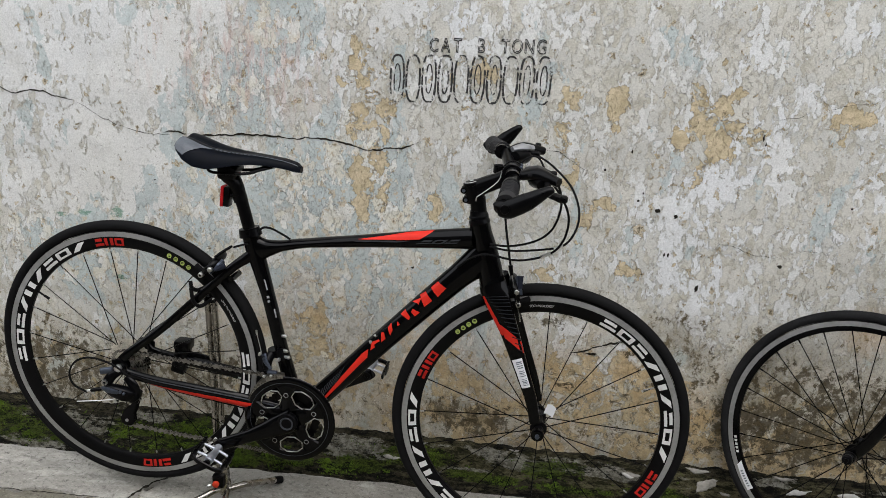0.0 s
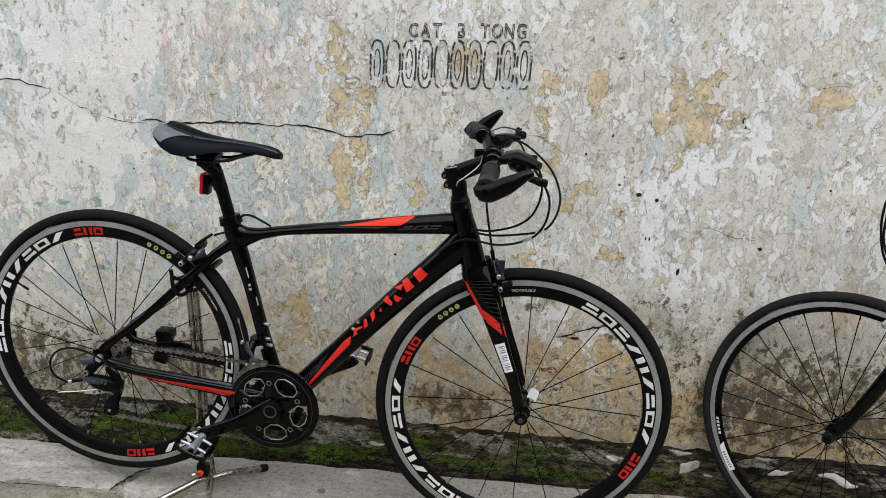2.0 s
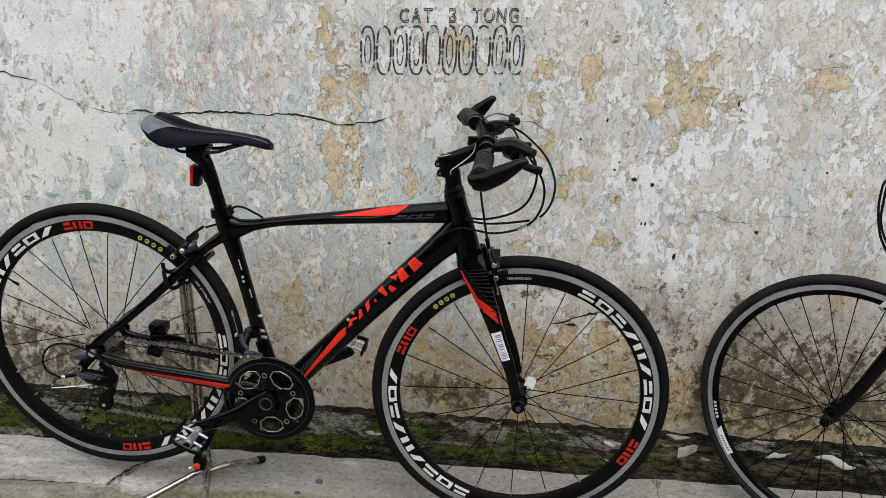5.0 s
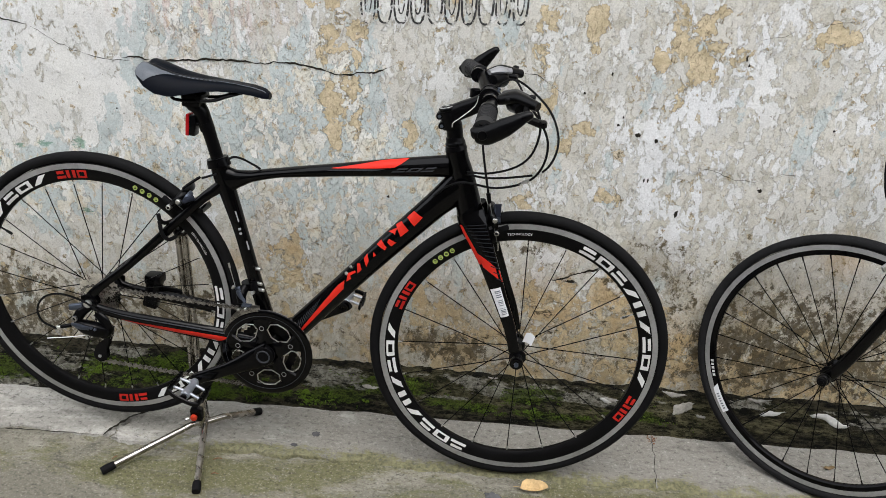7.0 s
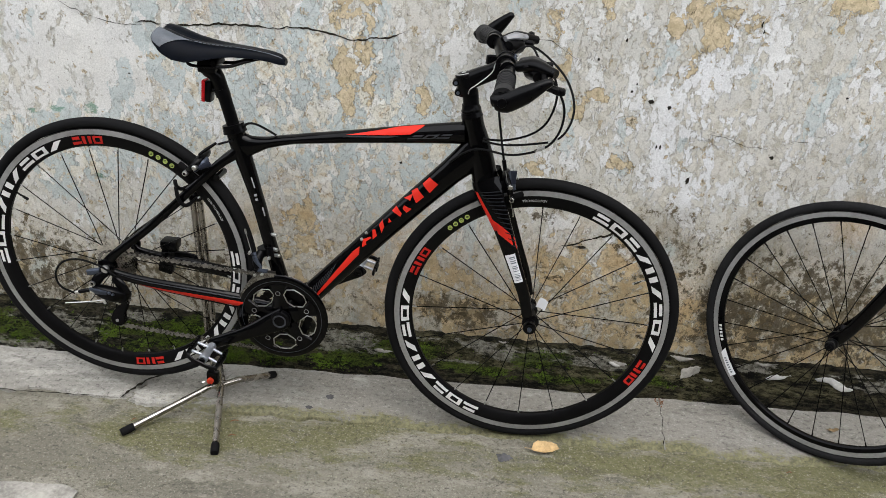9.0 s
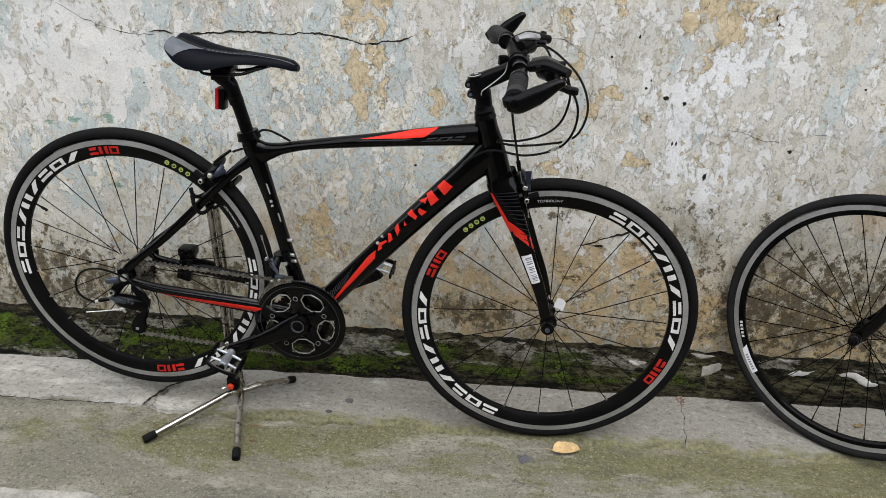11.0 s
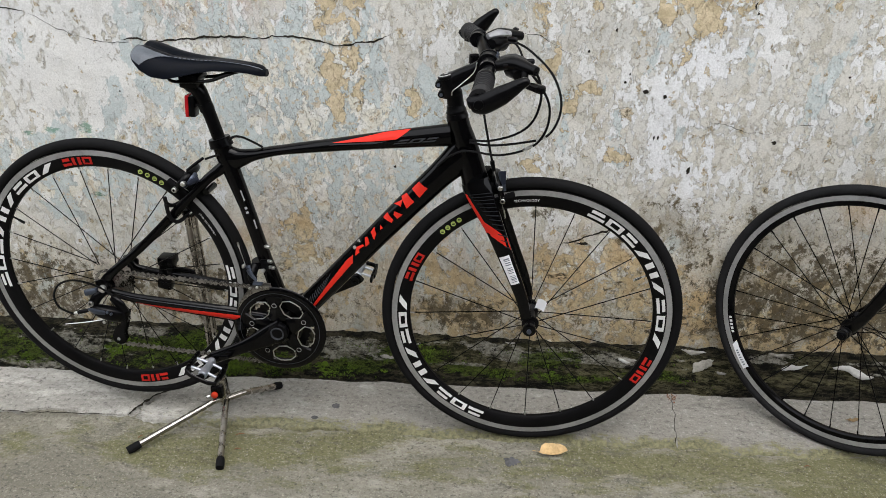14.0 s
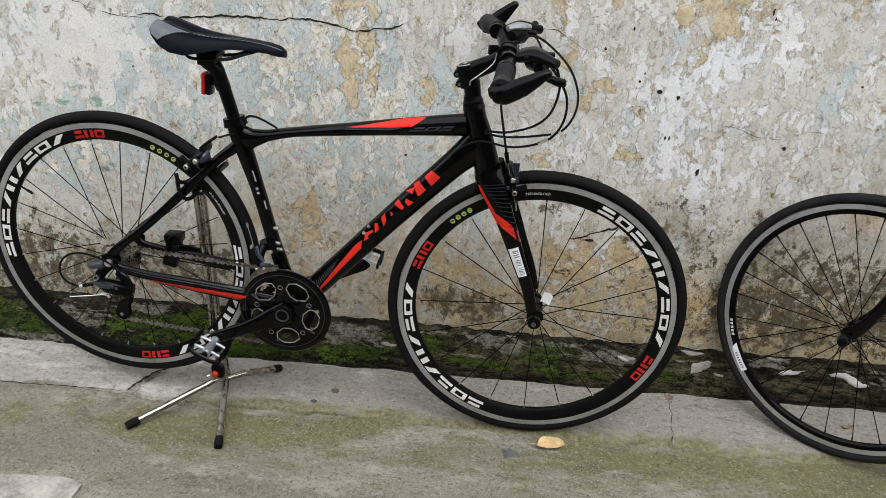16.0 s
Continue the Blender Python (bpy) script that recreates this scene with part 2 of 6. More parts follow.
    green = n.ramp(n.math("MULTIPLY", green_f, n.noise(n.stretch(v, 0.6, 1, 1.6), 70, 8, 0.78)), 0.40, 0.50, 0, 0.75)
    colour = n.mix(green, colour, (0.09, 0.22, 0.15))
    pink = n.math("MULTIPLY", pink_f, n.ramp(n.noise(n.stretch(v, 1.6, 1, 0.3), 40, 8, 0.7), 0.48, 0.62, 0, 0.5))
    colour = n.mix(pink, colour, (0.50, 0.33, 0.29))
    colour = n.mix(1.0, colour, n.ramp(n.noise(v, 260, 4, 0.7), 0.33, 0.67, 0.86, 1.12), "MULTIPLY")
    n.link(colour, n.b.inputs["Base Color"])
    n.b.inputs["Roughness"].default_value = 0.95
    n.b.inputs["Specular IOR Level"].default_value = 0.15
    drop = n.math("ADD", n.math("ADD", n.math("MULTIPLY", coat_off, 0.30), n.math("MULTIPLY", chip_off, 0.28)), n.math("SUBTRACT", n.math("MULTIPLY", bare_off, 0.6), n.math("MULTIPLY", flakes, 0.22)))
    drop = n.math("SUBTRACT", drop, n.math("MULTIPLY", scab, 0.45))
    drop = n.math("ADD", drop, n.math("ADD", n.math("MULTIPLY", hair, 0.5), n.math("MULTIPLY", fissure, 0.8)))
    rough_n = n.math("ADD", n.math("MULTIPLY", grain, 0.12), n.math("MULTIPLY", n.noise(v, 45, 6, 0.7), n.math("ADD", n.math("MULTIPLY", grime, 0.7), 0.28)))
    n.bump(n.math("SUBTRACT", rough_n, drop), 0.0085)
    return n.m


def concrete(name, a, b, moss, grain, film_at, gloss=0.94, sandy=1.0, pale=(0.45, 0.44, 0.40), creep=None):
    """Worn cement with its sand showing, stains, pale scuffs, and a film of moss or damp where the sheet's field says."""
    n = Nodes(name)
    v = n.coords()
    zone = n.t.nodes.new("ShaderNodeAttribute")
    zone.attribute_name = "moss"
    split = n.t.nodes.new("ShaderNodeSeparateColor")
    n.link(zone.outputs["Color"], split.inputs[0])
    wet, crept = split.outputs[0], split.outputs[1]
    along = n.stretch(v, 0.55, 1.25, 1)
    big, mid, fine = n.noise(along, 4.0, 8, 0.65), n.noise(along, 26, 12, 0.74), n.noise(v, grain, 10, 0.78)
    sand = n.noise(v, grain * 2.4, 3, 0.6)
    colour = n.mix(n.ramp(big, 0.35, 0.65), a, b)
    film = n.math("ADD", n.noise(along, 9, 14, 0.74), n.math("MULTIPLY", wet, 0.30))
    filmed = n.ramp(film, film_at, film_at + 0.14, 0, 0.85)
    colour = n.mix(filmed, colour, moss)
    scuff = n.math("ADD", n.math("MULTIPLY", n.noise(along, 7.5, 12, 0.72), 0.7), n.math("SUBTRACT", n.math("MULTIPLY", mid, 0.3), n.math("MULTIPLY", n.math("SUBTRACT", wet, 0.4), 0.05)))
    colour = n.mix(n.math("MULTIPLY", n.ramp(scuff, 0.53, 0.60, 0, 0.75), n.math("SUBTRACT", 1.0, n.math("MULTIPLY", filmed, 0.7))), colour, pale)
    colour = n.mix(n.ramp(n.noise(along, 12, 10, 0.7), 0.36, 0.43, 0.55, 0), colour, tuple(c * 0.55 for c in a))
    colour = n.mix(n.ramp(mid, 0.38, 0.47, 0.45, 0), colour, tuple(c * 0.50 for c in a))
    colour = n.mix(n.ramp(fine, 0.38, 0.47, 0.75, 0), colour, tuple(c * 0.33 for c in a))
    colour = n.mix(n.ramp(fine, 0.55, 0.63, 0, 0.25 + 0.35 * sandy), colour, tuple(min(1, c * 1.55) for c in b))
    colour = n.mix(n.ramp(sand, 0.60, 0.68, 0, 0.55 * sandy), colour, tuple(min(1, c * 1.8) for c in b))
    colour = n.mix(n.ramp(sand, 0.32, 0.40, 0.55 * sandy, 0), colour, tuple(c * 0.3 for c in a))
    if creep:
        spread = n.math("ADD", n.math("ADD", n.math("MULTIPLY", n.noise(along, 16, 12, 0.74), 0.65), n.math("MULTIPLY", fine, 0.35)), n.math("MULTIPLY", crept, 0.235))
        colour = n.mix(n.ramp(spread, 0.60, 0.70, 0, 0.85), colour, n.mix(n.ramp(fine, 0.4, 0.6), tuple(c * 0.55 for c in creep), tuple(c * 1.25 for c in creep)))
    n.link(colour, n.b.inputs["Base Color"])
    n.b.inputs["Roughness"].default_value = gloss
    n.b.inputs["Specular IOR Level"].default_value = 0.2
    n.bump(n.math("ADD", n.math("ADD", n.math("MULTIPLY", fine, 0.5), n.math("MULTIPLY", sand, 0.12)), n.math("MULTIPLY", mid, 0.7)), 0.0136)
    return n.m


def mossbank():
    """Dirty mortar under black algae, with green moss and bare pale mortar where the sheet's fields say."""
    n = Nodes("mossy dirty mortar")
    v = n.coords()
    zone = n.t.nodes.new("ShaderNodeAttribute")
    zone.attribute_name = "moss"
    split = n.t.nodes.new("ShaderNodeSeparateColor")
    n.link(zone.outputs["Color"], split.inputs[0])
    green, bare, olive = split.outputs
    flat = n.stretch(v, 0.5, 1, 1.7)
    big, mid, fine = n.noise(flat, 10, 10, 0.72), n.noise(flat, 46, 12, 0.76), n.noise(v, 230, 5, 0.7)
    colour = n.mix(n.ramp(mid, 0.40, 0.60), (0.004, 0.0045, 0.0035), (0.052, 0.046, 0.029))
    colour = n.mix(n.ramp(n.math("ADD", big, n.math("MULTIPLY", olive, 0.16)), 0.53, 0.66, 0, 0.8), colour, n.mix(n.ramp(mid, 0.42, 0.60), (0.024, 0.024, 0.010), (0.165, 0.150, 0.082)))
    colour = n.mix(n.ramp(fine, 0.58, 0.68, 0, 0.5), colour, (0.15, 0.135, 0.095))
    shed = n.math("ADD", n.math("ADD", n.math("MULTIPLY", n.noise(flat, 15, 10, 0.7), 0.6), n.math("MULTIPLY", mid, 0.4)), n.math("MULTIPLY", bare, 0.165))
    pale = n.mix(n.ramp(n.noise(v, 70, 8, 0.7), 0.38, 0.62), (0.11, 0.104, 0.078), (0.34, 0.33, 0.285))
    colour = n.mix(n.ramp(shed, 0.615, 0.650, 0, 0.9), colour, pale)
    film = n.math("ADD", n.math("ADD", n.math("MULTIPLY", n.noise(flat, 18, 12, 0.74), 0.7), n.math("MULTIPLY", mid, 0.3)), n.math("MULTIPLY", green, 0.26))
    colour = n.mix(n.ramp(film, 0.665, 0.735, 0, 0.88), colour, n.mix(n.ramp(n.math("ADD", n.math("MULTIPLY", fine, 0.5), n.math("MULTIPLY", mid, 0.5)), 0.42, 0.60), (0.012, 0.020, 0.004), (0.085, 0.118, 0.016)))
    colour = n.mix(n.ramp(n.noise(flat, 62, 10, 0.8), 0.418, 0.488, 0.92, 0), colour, (0.004, 0.004, 0.003))
    n.link(colour, n.b.inputs["Base Color"])
    n.b.inputs["Roughness"].default_value = 0.95
    n.b.inputs["Specular IOR Level"].default_value = 0.12
    n.bump(n.math("ADD", mid, n.math("MULTIPLY", fine, 0.5)), 0.028)
    return n.m


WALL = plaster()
ROAD = concrete("rough mossy concrete", (0.188, 0.178, 0.143), (0.255, 0.243, 0.197), (0.146, 0.143, 0.062), 95, 0.60, sandy=0.95, pale=(0.34, 0.325, 0.275))
APRON = concrete("grey cement apron", (0.30, 0.29, 0.262), (0.40, 0.39, 0.36), (0.270, 0.256, 0.228), 75, 0.56, sandy=0.5, pale=(0.56, 0.55, 0.51), creep=(0.180, 0.174, 0.085))
BANK = mossbank()
MOSS = surface("bright green moss", (0.066, 0.105, 0.013), 0.95, vary=0.65, grain=120)

# ---- mesh helpers ----
ORIGIN = {}


def thing(name, place, label, category, group="", kind=""):
    ob = new(name)
    ob.location = place
    ob.empty_display_size = 0.05
    ORIGIN[ob.name] = Vector(place)
    return tagged(ob, label, category, group, kind)


def part(name, bm, material, parent=None, label="", smooth=True):
    """Links a bmesh, written in world metres, as one mesh under a thing or a part."""
    base = ORIGIN[parent.name] if parent else Vector((0, 0, 0))
    bmesh.ops.translate(bm, verts=bm.verts, vec=-base)
    me = bpy.data.meshes.new(name)
    bmesh.ops.recalc_face_normals(bm, faces=bm.faces)
    bm.to_mesh(me)
    bm.free()
    me.materials.append(material)
    if smooth:
        me.polygons.foreach_set("use_smooth", [True] * len(me.polygons))
        me.set_sharp_from_angle(angle=radians(38))
    ob = new(name, me)
    ob.parent = parent
    ORIGIN[ob.name] = base
    return tagged(ob, label)


def structure(name, bm, material, label, smooth=True):
    return tagged(part(name, bm, material, None, label, smooth), kind="structure", category=name.split("_")[0])


def curve_through(pts, n=8):
    """A smooth run of points through the given ones."""
    p = [Vector(q) for q in pts]
    p = [2 * p[0] - p[1]] + p + [2 * p[-1] - p[-2]]
    out = []
    for i in range(1, len(p) - 2):
        for k in range(n):
            t = k / n
            out.append(0.5 * (2 * p[i] + (p[i + 1] - p[i - 1]) * t + (2 * p[i - 1] - 5 * p[i] + 4 * p[i + 1] - p[i + 2]) * t * t
                              + (3 * p[i] - p[i - 1] - 3 * p[i + 1] + p[i + 2]) * t ** 3))
    return out + [p[-2]]


def ring_faces(bm, rings, caps=True, closed=False):
    for a, b in zip(rings, rings[1:] + (rings[:1] if closed else [])):
        k = len(a)
        for i in range(k):
            bm.faces.new((a[i], a[(i + 1) % k], b[(i + 1) % k], b[i]))
    if caps and not closed:
        bm.faces.new(rings[0][::-1])
        bm.faces.new(rings[-1])


def sweep(pts, radii, seg=12, side=(0, 1, 0), bm=None, power=2.0, closed=False):
    """A tube along pts; each radius is a number, or (half-width along side, half-height across it)."""
    bm = bm or bmesh.new()
    p = [Vector(q) for q in pts]
    side = Vector(side)
    rings = []
    for i, q in enumerate(p):
        if closed:
            d = p[(i + 1) % len(p)] - p[i - 1]
        else:
            d = p[min(i + 1, len(p) - 1)] - p[max(i - 1, 0)]
        d.normalize()
        s = side - d * side.dot(d)
        if s.length < 1e-3:
            s = d.orthogonal()
        s.normalize()
        u = d.cross(s)
        r = radii[i] if isinstance(radii, (list, tuple)) and not isinstance(radii[0], (int, float)) or isinstance(radii, list) else radii
        a, b = r if isinstance(r, tuple) else (r, r)
        ring = []
        for k in range(seg):
            c, z = math.cos(2 * math.pi * k / seg), math.sin(2 * math.pi * k / seg)
            c, z = math.copysign(abs(c) ** (2 / power), c), math.copysign(abs(z) ** (2 / power), z)
            ring.append(bm.verts.new(q + s * a * c + u * b * z))
        rings.append(ring)
    ring_faces(bm, rings, closed=closed)
    return bm


def blend(values, n):
    """Spreads a few radii evenly over n stations."""
    v = [np.atleast_1d(x) if not isinstance(x, tuple) else np.array(x) for x in values]
    v = [np.array([x[0], x[-1]]) for x in v]
    out = []
    for i in range(n):
        f = i / (n - 1) * (len(v) - 1)
        k = min(int(f), len(v) - 2)
        w = f - k
        out.append(tuple(float(c) for c in v[k] * (1 - w) + v[k + 1] * w))
    return out


def pipe(pts, radii, n=6, seg=12, side=(0, 1, 0), power=2.0, bm=None):
    """A smooth tapered tube through a few points."""
    c = curve_through(pts, n)
    return sweep(c, blend(radii, len(c)) if isinstance(radii, list) else radii, seg, side, bm, power)


def lathe(profile, centre, axis="Y", seg=48, tilt=None, closed=True, bm=None):
    """Turns (radius, offset along the axis) pairs about an axis through centre."""
    bm = bm or bmesh.new()
    m = tilt or Matrix.Identity(3)
    rings = []
    for k in range(seg):
        a = 2 * math.pi * k / seg
        ring = []
        for r, o in profile:
            v = {"Y": Vector((r * math.cos(a), o, r * math.sin(a))), "Z": Vector((r * math.cos(a), r * math.sin(a), o)),
                 "X": Vector((o, r * math.cos(a), r * math.sin(a)))}[axis]
            ring.append(bm.verts.new(Vector(centre) + m @ v))
        rings.append(ring)
    for a, b in zip(rings, rings[1:] + rings[:1]):
        k = len(a)
        for i in range(k if closed else k - 1):
            bm.faces.new((a[i], a[(i + 1) % k], b[(i + 1) % k], b[i]))
    return bm


def solid(outline, y0, y1, bm=None, frame_m=None, bevel=0.0):
    """A plate: an outline of (x, z) points, from y0 to y1."""
    bm = bm or bmesh.new()
    m = frame_m or Matrix.Identity(4)
    inset = []
    if bevel:
        c = Vector((sum(p[0] for p in outline) / len(outline), sum(p[1] for p in outline) / len(outline)))
        inset = [tuple(Vector(p) + (c - Vector(p)).normalized() * bevel) for p in outline]
    levels = [(outline, y0), (outline, y1)] if not bevel else [(inset, y0), (outline, y0 + bevel * 0.7), (outline, y1 - bevel * 0.7), (inset, y1)]
    rings = [[bm.verts.new(m @ Vector((x, y, z))) for x, z in o] for o, y in levels]
    ring_faces(bm, rings)
    return bm


def rod(a, b, r, seg=8, bm=None):
    return sweep([a, b], r, seg, (0.3, 1, 0.2), bm)


def knob(a, b, r, seg=14, bm=None, soft=0.25):
    """A short cylinder from a to b with softened rims."""
    a, b = Vector(a), Vector(b)
    d = (b - a)
    s = min(soft, 0.45)
    return sweep([a, a + d * s * 0.3, a + d * s, b - d * s, b - d * s * 0.3, b], [r * 0.75, r * 0.93, r, r, r * 0.93, r * 0.75], seg, (0.31, 1, 0.23), bm)


def block(lo, hi, bevel=0.003, m=None, bm=None):
    bm = bm or bmesh.new()
    made = bmesh.ops.create_cube(bm, size=1)["verts"]
    for v in made:
        v.co = Vector([lo[i] if v.co[i] < 0 else hi[i] for i in range(3)])
    edges = list({e for v in made for e in v.link_edges})
    if bevel:
        got = bmesh.ops.bevel(bm, geom=edges, offset=bevel, segments=2, affect="EDGES", profile=0.6)
        made = list({v for f in got["faces"] for v in f.verts} | {v for v in made if v.is_valid})
    if m:
        for v in made:
            v.co = m @ v.co
    return bm

# ---- the large structure ----
WALL_Y = 0.289


def fbm(x, y, z, octaves=4):
    return noise.fractal(Vector((x, y, z)), 0.9, 2.1, octaves)


def sheet(name, xs, ys, place, material, fields, label):
    """A fine sheet over two rows of stations; fields gives colour layers that say where the surface is worn."""
    nx, ny = len(xs), len(ys)
    verts = [place(x, y) for y in ys for x in xs]
    faces = [(j * nx + i, j * nx + i + 1, (j + 1) * nx + i + 1, (j + 1) * nx + i) for j in range(ny - 1) for i in range(nx - 1)]
    me = bpy.data.meshes.new(name)
    me.from_pydata(verts, [], faces)
    gx, gy = np.meshgrid(np.array(xs), np.array(ys))
    for layer, make in fields.items():
        values = np.clip(make(gx.ravel(), gy.ravel()), 0, 1)
        col = np.ones((nx * ny, 4))
        col[:, :3] = values if values.ndim == 2 else values[:, None]
        me.attributes.new(layer, "FLOAT_COLOR", "POINT").data.foreach_set("color", col.ravel())
    me.materials.append(material)
    me.polygons.foreach_set("use_smooth", [True] * len(me.polygons))
    ORIGIN[name] = Vector((0, 0, 0))
    ob = new(name, me)
    ORIGIN[ob.name] = Vector((0, 0, 0))
    return tagged(ob, label, name.split("_")[0], kind="structure")


def stations(lo, hi, step, far_lo, far_hi):
    out = list(np.arange(lo, hi + 1e-6, step))
    d, low = step * 3, lo
    while low > far_lo:
        low = max(far_lo, low - d)
        out.insert(0, low)
        d *= 1.7
    d, high = step * 3, hi
    while high < far_hi:
        high = min(far_hi, high + d)
        out.append(high)
        d *= 1.7
    return [float(v) for v in out]


def blobs(x, z, spots):
    f = np.zeros_like(x)
    for cx, cz, rx, rz in spots:
        d = ((x - cx) / (rx * 1.25)) ** 2 + ((z - cz) / (rz * 1.25)) ** 2
        f = np.maximum(f, np.exp(-0.75 * d ** 1.5))
    return f


TAN = [(1.19, 0.34, 0.08, 0.08), (1.26, 0.26, 0.08, 0.06), (0.466, 1.082, 0.042, 0.068), (0.504, 0.934, 0.05, 0.113), (-0.432, 1.107, 0.023, 0.021), (0.752, 1.051, 0.048, 0.054), (0.977, 1.001, 0.037, 0.068),
       (1.084, 1.030, 0.02, 0.053), (1.298, 0.980, 0.084, 0.094), (1.327, 1.058, 0.038, 0.026), (1.606, 1.027, 0.043, 0.046), (0.481, 0.755, 0.058, 0.067),
       (0.660, 0.745, 0.02, 0.037), (1.035, 0.735, 0.022, 0.042), (1.085, 0.785, 0.028, 0.018), (0.995, 0.853, 0.02, 0.042), (0.965, 0.595, 0.035, 0.022), (0.724, 0.232, 0.091, 0.117),
       (1.082, 0.294, 0.102, 0.097), (1.398, 0.205, 0.099, 0.082), (0.364, 0.352, 0.062, 0.099), (1.161, 0.615, 0.028, 0.022), (1.672, 0.207, 0.123, 0.079)]
GREY = [(0.269, 1.142, 0.085, 0.082), (0.126, 0.965, 0.103, 0.13), (0.362, 0.785, 0.161, 0.135), (0.502, 0.844, 0.087, 0.073), (0.298, 0.554, 0.107, 0.127),
        (0.243, 0.331, 0.094, 0.134), (-0.148, 0.483, 0.176, 0.115), (0.608, 0.565, 0.089, 0.093)]
KEPT = [(-0.159, 0.806, 0.22, 0.16), (-0.354, 1.036, 0.18, 0.12), (1.249, 0.724, 0.05, 0.09), (1.317, 0.852, 0.06, 0.03), (1.472, 0.882, 0.05, 0.05), (1.279, 0.605, 0.04, 0.04), (-0.001, 1.084, 0.2, 0.1)]
ALGAE = [(1.60, 0.25, 0.15, 0.09), (1.84, 0.27, 0.14, 0.10), (1.69, 0.35, 0.15, 0.09), (1.533, 0.486, 0.05, 0.03), (1.884, 0.33, 0.14, 0.11), (-0.373, 0.174, 0.20, 0.09), (1.299, 0.426, 0.09, 0.08), (-0.003, 0.197, 0.16, 0.06), (0.783, 0.165, 0.12, 0.035), (0.984, 0.485, 0.06, 0.03), (1.063, 0.535, 0.05, 0.03)]
WARM = [(1.19, 0.33, 0.13, 0.10), (0.644, 0.282, 0.14, 0.12), (1.032, 0.284, 0.12, 0.09), (1.378, 0.225, 0.14, 0.08), (1.721, 0.207, 0.18, 0.07), (1.746, 0.527, 0.04, 0.05), (0.345, 0.403, 0.09, 0.07), (0.183, 0.341, 0.08, 0.06)]
MINT = [(0.46, 0.66, 0.20, 0.14), (0.42, 0.50, 0.15, 0.09), (0.62, 0.46, 0.12, 0.10), (0.60, 0.36, 0.14, 0.08), (0.70, 0.60, 0.10, 0.08), (0.269, 1.142, 0.085, 0.082), (0.126, 0.965, 0.09, 0.10), (0.362, 0.785, 0.15, 0.12), (0.502, 0.844, 0.07, 0.07), (0.328, 0.554, 0.10, 0.10), (0.608, 0.565, 0.08, 0.06), (-0.269, 0.533, 0.24, 0.10), (0.006, 0.584, 0.12, 0.10), (0.091, 0.745, 0.10, 0.08)]
GREEN = [(-0.194, 0.645, 0.026, 0.021), (-0.286, 0.635, 0.032, 0.011), (-0.358, 0.624, 0.029, 0.009), (-0.190, 0.462, 0.02, 0.013)]


def wear(x, z):
    step = np.clip((np.where(x < 0.7, 0.455, np.where(x > 1.3, 0.50, 0.51)) - z + 0.05 * np.sin(x * 5.1) + 0.03 * np.sin(x * 13 + 1)) / 0.38, 0, 1)
    grime = step * step * (3 - 2 * step)
    tan = np.maximum(blobs(x, z, TAN), 0.95 * np.clip((0.44 - z) / 0.22, 0, 1) * np.where(x < 0.3, 0.45, np.where(x < 0.75, 0.65, 1.0)))
    return np.stack([tan, 0.5 + 0.20 * blobs(x, z, GREY) - np.where(x > 0.9, 0.20, 0.22) * blobs(x, z, KEPT) - 0.15 * np.clip((0.75 - x) / 0.4, 0, 1) * np.clip((z - 0.45) / 0.2, 0, 1), grime * np.where(x > 1.2, 1.1, 0.85) * (1 - 0.42 * np.exp(-((x - 0.68) / 0.26) ** 2) * np.clip((z - 0.20) / 0.1, 0, 1))], 1)


def smear(x, z):
    return np.stack([blobs(x, z, GREEN), blobs(x, z, [(0.15, 1.06, 0.174, 0.098)]), blobs(x, z, MINT)], 1)


def stain(x, z):
    low = np.clip((0.5 - z) / 0.2, 0, 1)
    return np.stack([blobs(x, z, ALGAE), np.maximum(blobs(x, z, WARM), 0.5 * low * np.clip((x - 0.15) / 0.3, 0, 1)), np.zeros_like(x)], 1)


def wall_place(x, z):
    near = 1.0 if -1 < x < 2.5 and z < 1.7 else 0.2
    return (x, WALL_Y - near * (0.006 * fbm(x * 2.2, 0, z * 2.2, 3) + 0.0022 * fbm(x * 14, 5, z * 14, 3)), z)


wall = sheet("wall_north", stations(-0.8, 2.2, 0.008, -6, 8), stations(-0.03, 1.5, 0.008, -0.03, 3.2), wall_place, WALL,
             {"wear": wear, "smear": smear, "stain": stain}, "old plastered wall with peeling whitewash, stains and cracks")
wall.modifiers.new("thickness", "SOLIDIFY").thickness = 0.14
wall.modifiers["thickness"].offset = -1
if wall.data.polygons[0].normal.y > 0:
    wall.data.flip_normals()


# Unseen walls, added to close the alley; dark to cut reflections on the bicycle.
def plain_wall(name, lo, hi):
    return structure(name, block(lo, hi, 0.01), surface("weathered wall " + name, (0.10, 0.095, 0.085), 0.92, vary=0.25, grain=12, relief=0.002),
                     "plain unseen wall added to close the alley", False)


plain_wall("wall_south", (-6, -3.3, -0.03), (8, -3.16, 2.6))
plain_wall("wall_west", (-6.14, -3.3, -0.03), (-6, 0.42, 2.6))
plain_wall("wall_east", (8, -3.3, -0.03), (8.14, 0.42, 2.6))


def road_place(x, y):
    return (x, y, -0.011 + (0.004 * fbm(x * 3, y * 3, 1, 3) + 0.0016 * fbm(x * 22, y * 22, 4, 3) if -1 < x < 2.5 and -1 < y < 0.4 else 0))


